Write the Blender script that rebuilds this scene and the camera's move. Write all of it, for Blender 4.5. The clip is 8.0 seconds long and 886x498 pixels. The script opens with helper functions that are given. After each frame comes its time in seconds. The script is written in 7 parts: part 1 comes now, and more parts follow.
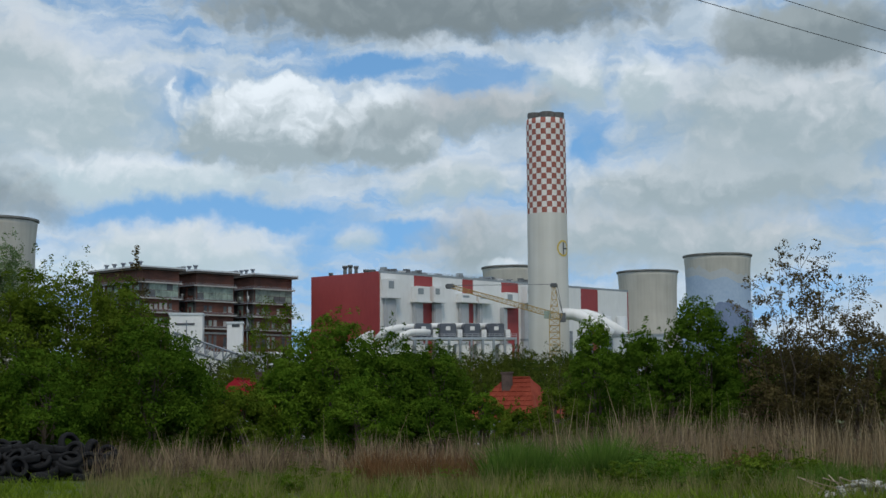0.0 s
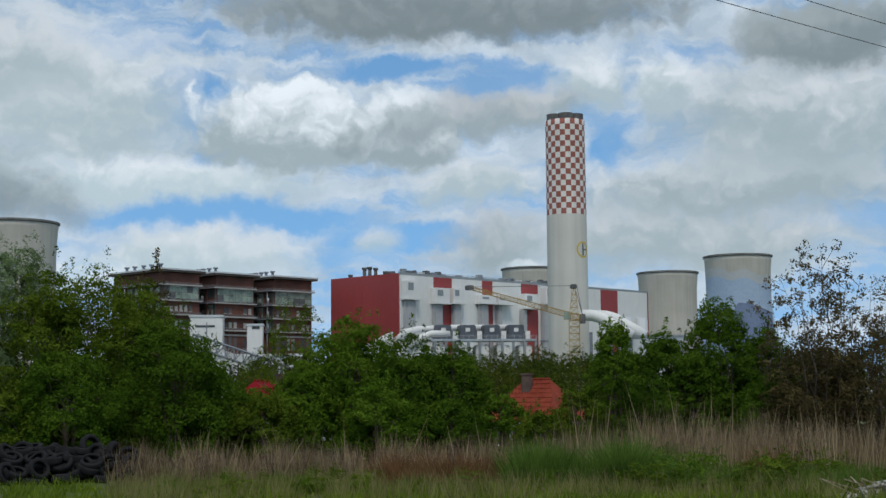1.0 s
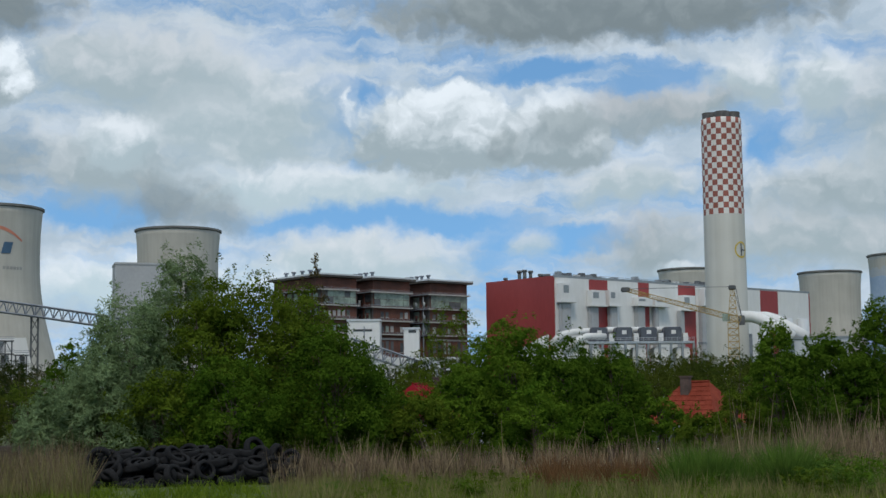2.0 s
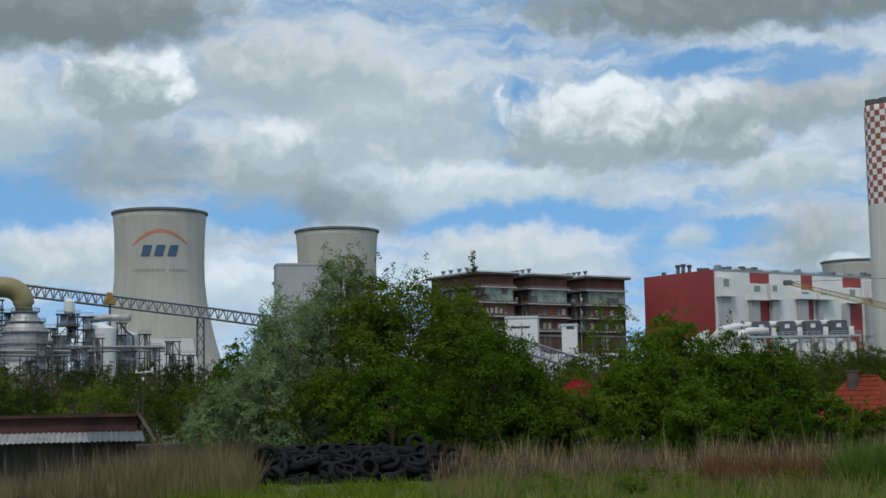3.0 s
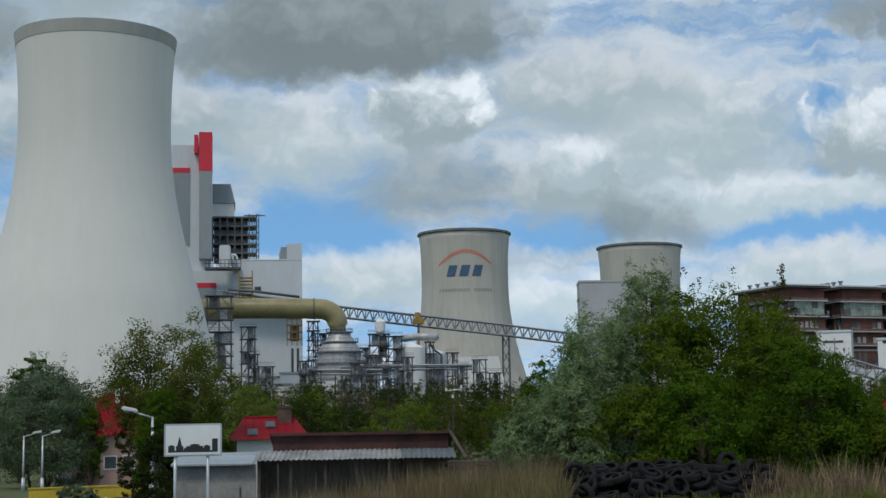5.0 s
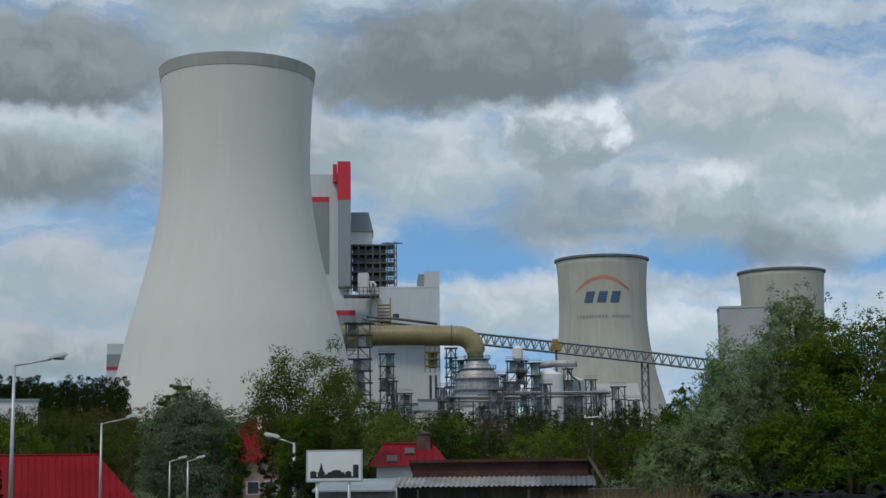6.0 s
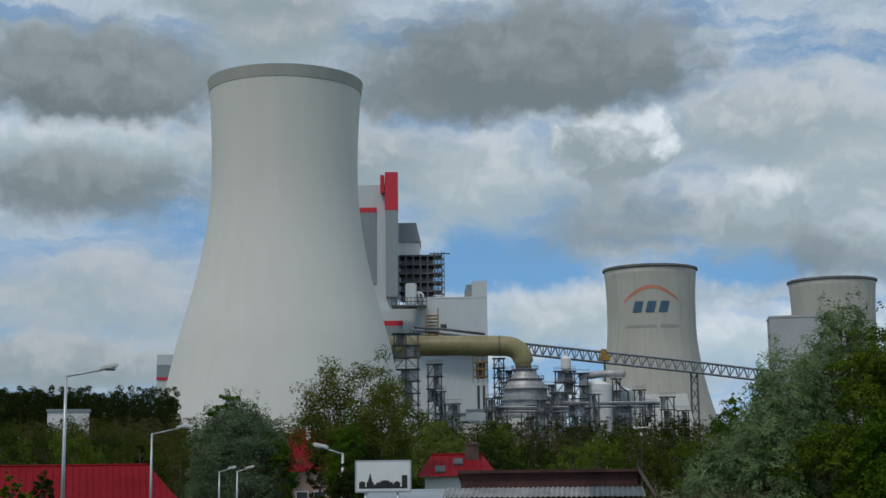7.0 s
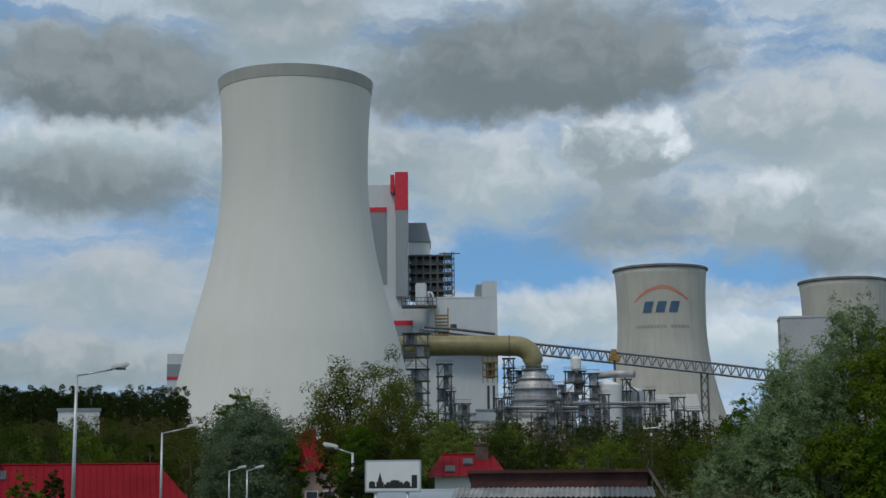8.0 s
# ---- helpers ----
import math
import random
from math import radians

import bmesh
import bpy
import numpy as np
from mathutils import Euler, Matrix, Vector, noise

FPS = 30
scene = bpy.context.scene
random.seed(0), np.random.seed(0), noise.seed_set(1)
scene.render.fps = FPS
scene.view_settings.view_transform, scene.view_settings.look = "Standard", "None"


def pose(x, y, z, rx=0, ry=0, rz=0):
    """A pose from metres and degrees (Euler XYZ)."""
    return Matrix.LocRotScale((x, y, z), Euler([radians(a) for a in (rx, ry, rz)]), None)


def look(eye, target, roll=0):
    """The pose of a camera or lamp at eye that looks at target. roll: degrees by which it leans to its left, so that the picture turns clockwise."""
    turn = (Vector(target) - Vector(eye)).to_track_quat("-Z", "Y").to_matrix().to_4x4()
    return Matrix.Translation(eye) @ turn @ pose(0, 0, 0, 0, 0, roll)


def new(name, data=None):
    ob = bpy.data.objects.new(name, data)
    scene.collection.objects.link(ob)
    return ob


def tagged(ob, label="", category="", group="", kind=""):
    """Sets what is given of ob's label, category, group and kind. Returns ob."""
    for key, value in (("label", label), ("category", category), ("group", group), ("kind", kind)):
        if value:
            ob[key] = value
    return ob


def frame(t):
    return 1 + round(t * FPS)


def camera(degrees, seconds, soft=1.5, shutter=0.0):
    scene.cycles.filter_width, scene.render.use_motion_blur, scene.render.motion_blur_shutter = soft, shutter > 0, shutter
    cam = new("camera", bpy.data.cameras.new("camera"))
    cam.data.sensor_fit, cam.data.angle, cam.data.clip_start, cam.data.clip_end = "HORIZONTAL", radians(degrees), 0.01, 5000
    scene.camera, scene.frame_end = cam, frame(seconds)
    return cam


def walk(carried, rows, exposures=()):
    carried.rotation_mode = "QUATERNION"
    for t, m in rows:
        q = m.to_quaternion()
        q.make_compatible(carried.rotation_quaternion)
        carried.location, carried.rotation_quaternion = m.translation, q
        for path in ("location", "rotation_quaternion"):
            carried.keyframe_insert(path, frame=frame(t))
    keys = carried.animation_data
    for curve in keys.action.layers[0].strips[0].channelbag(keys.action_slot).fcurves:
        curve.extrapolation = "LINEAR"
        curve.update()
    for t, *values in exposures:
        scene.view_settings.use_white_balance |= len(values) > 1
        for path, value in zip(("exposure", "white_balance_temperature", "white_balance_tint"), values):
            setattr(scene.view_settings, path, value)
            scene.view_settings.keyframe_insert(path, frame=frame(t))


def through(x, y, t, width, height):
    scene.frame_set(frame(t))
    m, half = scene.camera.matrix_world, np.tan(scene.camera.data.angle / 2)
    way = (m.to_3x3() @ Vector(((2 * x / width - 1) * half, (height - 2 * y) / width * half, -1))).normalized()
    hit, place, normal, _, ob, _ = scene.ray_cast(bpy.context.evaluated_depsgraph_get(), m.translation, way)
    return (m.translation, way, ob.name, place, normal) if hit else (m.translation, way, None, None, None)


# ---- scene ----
# Camera: a hand-held pan to the left from one standing place, 1.6 m above the bank.
EYE = 1.6
REACH = 0.27
cam = camera(34.8, 8.0, soft=1.5)
PAN = [  # seconds, bearing to the left of +y, pitch, roll
    (0.0, 0.00, 5.80, 0.50), (0.5, 0.27, 5.80, 0.47), (1.0, 0.79, 5.87, 0.59), (1.5, 2.63, 5.95, 0.69),
    (2.0, 7.08, 6.06, 0.66), (2.2, 8.43, 6.07, 0.74), (3.3, 15.28, 6.05, 1.04), (3.5, 16.51, 6.10, 1.05),
    (4.0, 19.97, 6.30, 1.09), (4.5, 23.17, 6.45, 1.03), (5.0, 25.70, 6.93, 0.99), (5.2, 26.79, 7.18, 0.95),
    (6.3, 32.58, 8.31, 0.62), (6.5, 33.09, 8.41, 0.61), (7.0, 33.21, 8.53, 0.63), (7.5, 33.35, 8.58, 0.56),
    (8.0, 33.62, 8.53, 0.50)]


def stand(yaw, pitch, roll):
    a = radians(yaw)
    return pose(-REACH * math.sin(a), REACH * math.cos(a), EYE) @ pose(0, 0, 0, 0, 0, yaw) @ pose(0, 0, 0, 90 + pitch) @ pose(0, 0, 0, 0, 0, -roll)


walk(cam, [(t, stand(yaw, pitch, roll)) for t, yaw, pitch, roll in PAN], [(0.0, -0.06), (4.0, -0.08), (5.0, -0.10), (6.5, -0.29), (8.0, -0.30)])

# ---------------------------------------------------------------- world and sun
SUN_AZ, SUN_EL = 183.0, 54.0   # degrees to the left of +y, and above the horizon
world = bpy.data.worlds.new("sky")
scene.world = world
world.use_nodes = True
WT = world.node_tree
WT.nodes.clear()


def wmath(op, a, b=None, c=None):
    n = WT.nodes.new("ShaderNodeMath")
    n.operation = op
    for i, v in enumerate((a, b, c)):
        if v is None:
            continue
        if isinstance(v, (int, float)):
            n.inputs[i].default_value = v
        else:
            WT.links.new(v, n.inputs[i])
    return n.outputs[0]


def wvec(op, a, b=None):
    n = WT.nodes.new("ShaderNodeVectorMath")
    n.operation = op
    for i, v in enumerate((a, b)):
        if v is None:
            continue
        if isinstance(v, (tuple, list)):
            n.inputs[i].default_value = v
        else:
            WT.links.new(v, n.inputs[i])
    return n.outputs["Value"] if op == "LENGTH" else n.outputs["Vector"]


def wnoise(vec, scale, detail, rough):
    n = WT.nodes.new("ShaderNodeTexNoise")
    n.inputs["Scale"].default_value, n.inputs["Detail"].default_value = scale, detail
    n.inputs["Roughness"].default_value = rough
    WT.links.new(vec, n.inputs["Vector"])
    return n


def wrange(v, a, b, c=0.0, d=1.0):
    n = WT.nodes.new("ShaderNodeMapRange")
    n.interpolation_type = "SMOOTHSTEP"
    WT.links.new(v, n.inputs["Value"])
    for k, x in zip(("From Min", "From Max", "To Min", "To Max"), (a, b, c, d)):
        n.inputs[k].default_value = x
    return n.outputs["Result"]


def wmix(fac, a, b):
    n = WT.nodes.new("ShaderNodeMix")
    n.data_type = "RGBA"
    for sock, v in ((n.inputs[0], fac), (n.inputs[6], a), (n.inputs[7], b)):
        if isinstance(v, (int, float)):
            sock.default_value = v
        elif isinstance(v, (tuple, list)):
            sock.default_value = (*v, 1.0)
        else:
            WT.links.new(v, sock)
    return n.outputs[2]


coord = WT.nodes.new("ShaderNodeTexCoord").outputs["Generated"]
sep = WT.nodes.new("ShaderNodeSeparateXYZ")
WT.links.new(coord, sep.inputs[0])
bear = wmath("MULTIPLY", wmath("ARCTAN2", wmath("MULTIPLY", sep.outputs[0], -1.0), sep.outputs[1]), 57.2958)
elev = wmath("MULTIPLY", wmath("ARCSINE", sep.outputs[2]), 57.2958)
comb = WT.nodes.new("ShaderNodeCombineXYZ")
WT.links.new(bear, comb.inputs[0])
WT.links.new(elev, comb.inputs[1])
flat = comb.outputs[0]
# ragged cloud edges: the map of bearing and elevation is pushed about at two scales
coarse = wnoise(flat, 0.30, 3.0, 0.5)
fine = wnoise(flat, 0.85, 6.0, 0.58)
push = wvec("ADD", wvec("MULTIPLY", wvec("SUBTRACT", coarse.outputs["Color"], (0.5, 0.5, 0.5)), (3.2, 1.5, 0.0)),
            wvec("MULTIPLY", wvec("SUBTRACT", fine.outputs["Color"], (0.5, 0.5, 0.5)), (1.5, 1.1, 0.0)))
curl = wnoise(flat, 2.4, 7.0, 0.62)
push = wvec("ADD", push, wvec("MULTIPLY", wvec("SUBTRACT", curl.outputs["Color"], (0.5, 0.5, 0.5)), (0.5, 0.4, 0.0)))
warped = wvec("ADD", flat, push)
# heaped shapes: rounded cells at two sizes
puff = WT.nodes.new("ShaderNodeTexVoronoi")
puff.feature = "SMOOTH_F1"
puff.inputs["Scale"].default_value, puff.inputs["Detail"].default_value = 0.75, 2.0
puff.inputs["Roughness"].default_value, puff.inputs["Smoothness"].default_value = 0.6, 0.6
WT.links.new(warped, puff.inputs["Vector"])
heap_shape = puff.outputs["Distance"]
billow = wnoise(wvec("MULTIPLY", warped, (1.0, 1.5, 1.0)), 0.45, 5.0, 0.55).outputs["Fac"]
wisps = wnoise(wvec("MULTIPLY", warped, (0.16, 0.75, 1.0)), 0.9, 7.0, 0.6).outputs["Fac"]

blue = WT.nodes.new("ShaderNodeTexSky")
blue.sky_type = "NISHITA"
blue.sun_disc = False
blue.sun_elevation, blue.sun_rotation = radians(SUN_EL), radians(-SUN_AZ)
blue.altitude, blue.air_density, blue.dust_density, blue.ozone_density = 200.0, 1.2, 0.15, 2.0
WT.links.new(wvec("NORMALIZE", wvec("ADD", coord, (0.0, 0.0, 0.30))), blue.inputs["Vector"])
dim = WT.nodes.new("ShaderNodeVectorMath")
dim.operation = "MULTIPLY"
dim.inputs[1].default_value = (0.13, 0.175, 0.185)
WT.links.new(blue.outputs[0], dim.inputs[0])
sky_colour = dim.outputs[0]
# thin high cloud all over, with blue gaps, thicker overhead
cover = wmath("ADD", wrange(wisps, 0.36, 0.60, 0.15, 0.97), wrange(elev, 14.0, 26.0, 0.0, 0.6))
sky_colour = wmix(wmath("MINIMUM", cover, 0.97), sky_colour, wmix(wrange(billow, 0.3, 0.7), (0.44, 0.55, 0.655), (0.62, 0.72, 0.82)))


def cloud(az, el, half_az, half_el, top, base, soft=0.45, amount=1.0):
    """One cloud at a bearing and an elevation in degrees, lit from above: top and base are its grey levels."""
    global sky_colour
    rel = wvec("MULTIPLY", wvec("SUBTRACT", warped, (az, el, 0.0)), (1.0 / half_az, 1.0 / half_el, 0.0))
    reach = wmath("ADD", wvec("LENGTH", rel), wmath("MULTIPLY_ADD", heap_shape, 0.36 if soft < 0.32 else 0.3, -0.29 if soft < 0.32 else -0.27))
    mask = wrange(reach, 1.0 + soft, 1.0 - soft, 0.0, amount)
    parts = WT.nodes.new("ShaderNodeSeparateXYZ")
    WT.links.new(rel, parts.inputs[0])
    lit = wmath("ADD", parts.outputs[1], wmath("ADD", wmath("MULTIPLY_ADD", billow, 2.2, -1.1), wmath("MULTIPLY_ADD", heap_shape, -0.9, 0.70)))
    tone = wmix(wrange(lit, -0.8, 0.9), (base * 0.78, base * 0.98, base * 1.09), (top * (0.88 if top > 0.5 else 0.81), top * 0.97, top * 1.05))
    sky_colour = wmix(mask, sky_colour, tone)


def gap(az, el, half_az, half_el, amount=1.0):
    """A clear gap between the clouds."""
    global sky_colour
    rel = wvec("MULTIPLY", wvec("SUBTRACT", warped, (az, el, 0.0)), (1.0 / half_az, 1.0 / half_el, 0.0))
    sky_colour = wmix(wrange(wvec("LENGTH", rel), 1.35, 0.6, 0.0, amount), sky_colour, dim.outputs[0])


# clear strips
gap(9.5, 7.2, 6.0, 0.7)
gap(2.0, 6.4, 4.0, 0.6)
gap(11.5, 12.5, 2.6, 0.55)
gap(2.8, 13.1, 2.6, 0.5)
gap(-5.9, 10.0, 1.2, 1.0)
gap(-8.9, 13.2, 1.2, 0.6)
gap(-14.5, 6.9, 4.0, 0.6, 0.7)
gap(31.0, 7.6, 4.5, 1.0)
gap(21.0, 7.6, 2.5, 0.8)
gap(-17.5, 9.2, 0.8, 0.6)
gap(42.5, 9.3, 6.0, 0.5, 0.6)
gap(30.5, 8.6, 2.6, 0.7)
# low white banks near the horizon
cloud(11.0, 5.6, 4.2, 1.1, 0.78, 0.62)
cloud(3.3, 6.3, 1.0, 0.55, 0.74, 0.60, 0.6, 0.8)
cloud(-1.5, 5.9, 2.0, 1.3, 0.56, 0.42, 0.6)
cloud(-9.0, 6.2, 6.5, 1.5, 0.66, 0.48)
cloud(28.5, 5.8, 3.6, 1.1, 0.80, 0.60)
cloud(19.0, 4.8, 5.0, 1.2, 0.90, 0.70)
cloud(47.0, 6.4, 5.5, 2.0, 0.62, 0.52, 0.6, 0.9)
cloud(48.5, 3.8, 5.0, 1.2, 0.60, 0.42)
# middle layer
cloud(-11.0, 8.3, 6.5, 1.3, 0.76, 0.46)
cloud(-14.0, 11.0, 6.0, 2.6, 0.72, 0.48, 0.5)
cloud(-8.3, 12.3, 1.2, 1.4, 0.85, 0.55)
cloud(-5.2, 12.6, 1.5, 1.2, 0.85, 0.55)
cloud(-0.6, 8.6, 2.6, 1.0, 0.76, 0.56)
cloud(15.5, 11.5, 4.6, 2.9, 0.78, 0.54, 0.5)
cloud(12.0, 8.6, 6.0, 0.9, 0.86, 0.64)
cloud(20.5, 9.6, 3.2, 1.6, 0.82, 0.46)
cloud(20.0, 13.2, 4.5, 1.9, 0.70, 0.50, 0.5)
cloud(31.8, 11.4, 3.6, 1.9, 0.78, 0.56, 0.5)
cloud(47.0, 12.5, 6.0, 1.1, 0.84, 0.62)
cloud(38.5, 12.3, 5.5, 1.8, 0.66, 0.46, 0.5)
# the large heaped clouds
cloud(7.0, 10.8, 4.4, 2.1, 0.95, 0.46, 0.18)
cloud(2.4, 10.6, 2.6, 1.5, 0.92, 0.42, 0.25)
cloud(26.2, 12.5, 3.0, 1.8, 1.02, 0.44, 0.18)
cloud(20.0, 10.2, 1.8, 1.0, 0.88, 0.55, 0.35)
# dark bellies of the upper deck
cloud(0.5, 15.7, 10.0, 1.7, 0.40, 0.27, 0.3)
cloud(-15.0, 14.0, 3.6, 1.3, 0.42, 0.30, 0.35)
cloud(30.5, 15.2, 7.0, 1.6, 0.42, 0.27, 0.35)
cloud(29.0, 16.4, 6.5, 2.1, 0.36, 0.25, 0.4)
cloud(47.5, 15.6, 5.5, 1.7, 0.38, 0.26, 0.4)
cloud(39.8, 17.4, 3.4, 1.8, 0.58, 0.46, 0.5)
cloud(28.5, 15.9, 5.0, 1.4, 0.38, 0.26, 0.35)
cloud(47.5, 14.6, 5.0, 1.3, 0.38, 0.25, 0.4)
cloud(48.0, 11.0, 5.5, 1.3, 0.44, 0.30, 0.5)
cloud(41.0, 18.6, 4.0, 1.0, 0.56, 0.44, 0.4)
# drifting steam above the towers and from the stack
cloud(26.0, 9.6, 3.0, 1.5, 0.46, 0.36, 0.6, 0.85)
cloud(18.3, 8.0, 1.6, 0.9, 0.40, 0.30, 0.6, 0.85)
cloud(15.8, 7.5, 1.2, 0.6, 0.42, 0.34, 0.6, 0.7)
cloud(-3.2, 11.7, 1.6, 0.7, 0.60, 0.42, 0.5)
cloud(-0.9, 11.3, 2.4, 0.8, 0.54, 0.40, 0.4, 0.9)
cloud(2.0, 10.9, 1.4, 0.6, 0.50, 0.38, 0.35, 0.85)
cloud(4.9, 10.4, 0.8, 0.5, 0.46, 0.36, 0.5, 0.7)
cloud(-2.9, 5.0, 1.0, 0.4, 0.85, 0.70, 0.5, 0.8)
# below the horizon the haze over the land
sky_colour = wmix(wrange(elev, 0.5, -1.5), sky_colour, (0.20, 0.21, 0.20))
back = WT.nodes.new("ShaderNodeBackground")
back.inputs["Strength"].default_value = 1.0
WT.links.new(sky_colour, back.inputs["Color"])
WT.links.new(back.outputs[0], WT.nodes.new("ShaderNodeOutputWorld").inputs["Surface"])

sun = new("sun", bpy.data.lights.new("sun", "SUN"))
sun.data.energy, sun.data.angle, sun.data.color = 1.5, radians(12), (1.0, 0.92, 0.80)
sa, se = radians(SUN_AZ), radians(SUN_EL)
sun.matrix_world = look((-math.sin(sa) * math.cos(se) * 100, math.cos(sa) * math.cos(se) * 100, math.sin(se) * 100), (0, 0, 0))

# ---------------------------------------------------------------- materials


def base_material(name):
    m = bpy.data.materials.new(name)
    m.use_nodes = True
    nt = m.node_tree
    return m, nt, nt.nodes["Principled BSDF"]


def mat(name, dark, light, rough=0.8, coarse=0.2, fine=3.0, bump=0.15, metal=0.0, stretch=(1, 1, 1), spread=0.5):
    """A surface whose colour wanders between two tones at two scales, with fine relief. Scales are per metre."""
    m, nt, bsdf = base_material(name)
    tc = nt.nodes.new("ShaderNodeTexCoord")
    mp = nt.nodes.new("ShaderNodeMapping")
    mp.inputs["Scale"].default_value = stretch
    nt.links.new(tc.outputs["Object"], mp.inputs["Vector"])
    n1 = nt.nodes.new("ShaderNodeTexNoise")
    n1.inputs["Scale"].default_value, n1.inputs["Detail"].default_value = coarse, 5
    n2 = nt.nodes.new("ShaderNodeTexNoise")
    n2.inputs["Scale"].default_value, n2.inputs["Detail"].default_value = fine, 4
    for n in (n1, n2):
        nt.links.new(mp.outputs[0], n.inputs["Vector"])
    add = nt.nodes.new("ShaderNodeMath")
    add.operation = "MULTIPLY_ADD"
    nt.links.new(n2.outputs["Fac"], add.inputs[0])
    add.inputs[1].default_value = 0.5
    nt.links.new(n1.outputs["Fac"], add.inputs[2])
    rg = nt.nodes.new("ShaderNodeMapRange")
    rg.inputs["From Min"].default_value, rg.inputs["From Max"].default_value = 0.75 - spread / 2, 0.75 + spread / 2
    nt.links.new(add.outputs[0], rg.inputs["Value"])
    mx = nt.nodes.new("ShaderNodeMix")
    mx.data_type = "RGBA"
    mx.inputs[6].default_value, mx.inputs[7].default_value = (*dark, 1), (*light, 1)
    nt.links.new(rg.outputs[0], mx.inputs[0])
    nt.links.new(mx.outputs[2], bsdf.inputs["Base Color"])
    bsdf.inputs["Roughness"].default_value, bsdf.inputs["Metallic"].default_value = rough, metal
    if bump:
        bp = nt.nodes.new("ShaderNodeBump")
        bp.inputs["Strength"].default_value, bp.inputs["Distance"].default_value = bump, 0.05
        nt.links.new(n2.outputs["Fac"], bp.inputs["Height"])
        nt.links.new(bp.outputs[0], bsdf.inputs["Normal"])
    return m


def leaf_mat(name, dark, light, through=0.35, bough=1.0, single_leaf=0.4):
    """Leaves: each one its own tone, and some light comes through."""
    m, nt, bsdf = base_material(name)
    nt.nodes.remove(bsdf)
    geo = nt.nodes.new("ShaderNodeNewGeometry")
    mx = nt.nodes.new("ShaderNodeMix")
    mx.data_type = "RGBA"
    mx.inputs[6].default_value, mx.inputs[7].default_value = (*dark, 1), (*light, 1)
    # tone: mostly lit and shaded boughs put into the colour, partly leaf by leaf
    tc = nt.nodes.new("ShaderNodeTexCoord")
    ns = nt.nodes.new("ShaderNodeTexNoise")
    ns.inputs["Scale"].default_value, ns.inputs["Detail"].default_value = bough, 2
    nt.links.new(tc.outputs["Object"], ns.inputs["Vector"])
    rg = nt.nodes.new("ShaderNodeMapRange")
    rg.inputs["From Min"].default_value, rg.inputs["From Max"].default_value = 0.37, 0.63
    nt.links.new(ns.outputs["Fac"], rg.inputs["Value"])
    blend = nt.nodes.new("ShaderNodeMix")
    blend.inputs[0].default_value = single_leaf
    nt.links.new(rg.outputs[0], blend.inputs[2])
    nt.links.new(geo.outputs["Random Per Island"], blend.inputs[3])
    nt.links.new(blend.outputs[0], mx.inputs[0])
    d = nt.nodes.new("ShaderNodeBsdfDiffuse")
    t = nt.nodes.new("ShaderNodeBsdfTranslucent")
    mix = nt.nodes.new("ShaderNodeMixShader")
    mix.inputs[0].default_value = through
    nt.links.new(mx.outputs[2], d.inputs["Color"])
    nt.links.new(mx.outputs[2], t.inputs["Color"])
    nt.links.new(d.outputs[0], mix.inputs[1])
    nt.links.new(t.outputs[0], mix.inputs[2])
    nt.links.new(mix.outputs[0], nt.nodes["Material Output"].inputs["Surface"])
    return m


def streaked(name, dark, light, rough=0.85):
    """Cast concrete of a tall shell: rain streaks down it, faint lift rings round it."""
    m, nt, bsdf = base_material(name)
    tc = nt.nodes.new("ShaderNodeTexCoord")
    sp = nt.nodes.new("ShaderNodeSeparateXYZ")
    nt.links.new(tc.outputs["Object"], sp.inputs[0])
    mp = nt.nodes.new("ShaderNodeMapping")
    mp.inputs["Scale"].default_value = (0.35, 0.35, 0.012)
    nt.links.new(tc.outputs["Object"], mp.inputs["Vector"])
    n1 = nt.nodes.new("ShaderNodeTexNoise")
    n1.inputs["Scale"].default_value, n1.inputs["Detail"].default_value = 1.0, 6
    nt.links.new(mp.outputs[0], n1.inputs["Vector"])
    n2 = nt.nodes.new("ShaderNodeTexNoise")
    n2.inputs["Scale"].default_value, n2.inputs["Detail"].default_value = 0.05, 6
    nt.links.new(tc.outputs["Object"], n2.inputs["Vector"])
    ring = nt.nodes.new("ShaderNodeMath")
    ring.operation = "MULTIPLY"
    ring.inputs[1].default_value = 4.2
    nt.links.new(sp.outputs[2], ring.inputs[0])
    sine = nt.nodes.new("ShaderNodeMath")
    sine.operation = "SINE"
    nt.links.new(ring.outputs[0], sine.inputs[0])
    total = nt.nodes.new("ShaderNodeMath")
    total.operation = "MULTIPLY_ADD"
    nt.links.new(sine.outputs[0], total.inputs[0])
    total.inputs[1].default_value = 0.012
    both = nt.nodes.new("ShaderNodeMath")
    both.operation = "ADD"
    nt.links.new(n1.outputs["Fac"], both.inputs[0])
    nt.links.new(n2.outputs["Fac"], both.inputs[1])
    nt.links.new(both.outputs[0], total.inputs[2])
    rg = nt.nodes.new("ShaderNodeMapRange")
    rg.inputs["From Min"].default_value, rg.inputs["From Max"].default_value = 0.72, 1.28
    nt.links.new(total.outputs[0], rg.inputs["Value"])
    mx = nt.nodes.new("ShaderNodeMix")
    mx.data_type = "RGBA"
    mx.inputs[6].default_value, mx.inputs[7].default_value = (*dark, 1), (*light, 1)
    nt.links.new(rg.outputs[0], mx.inputs[0])
    nt.links.new(mx.outputs[2], bsdf.inputs["Base Color"])
    bsdf.inputs["Roughness"].default_value = rough
    return m


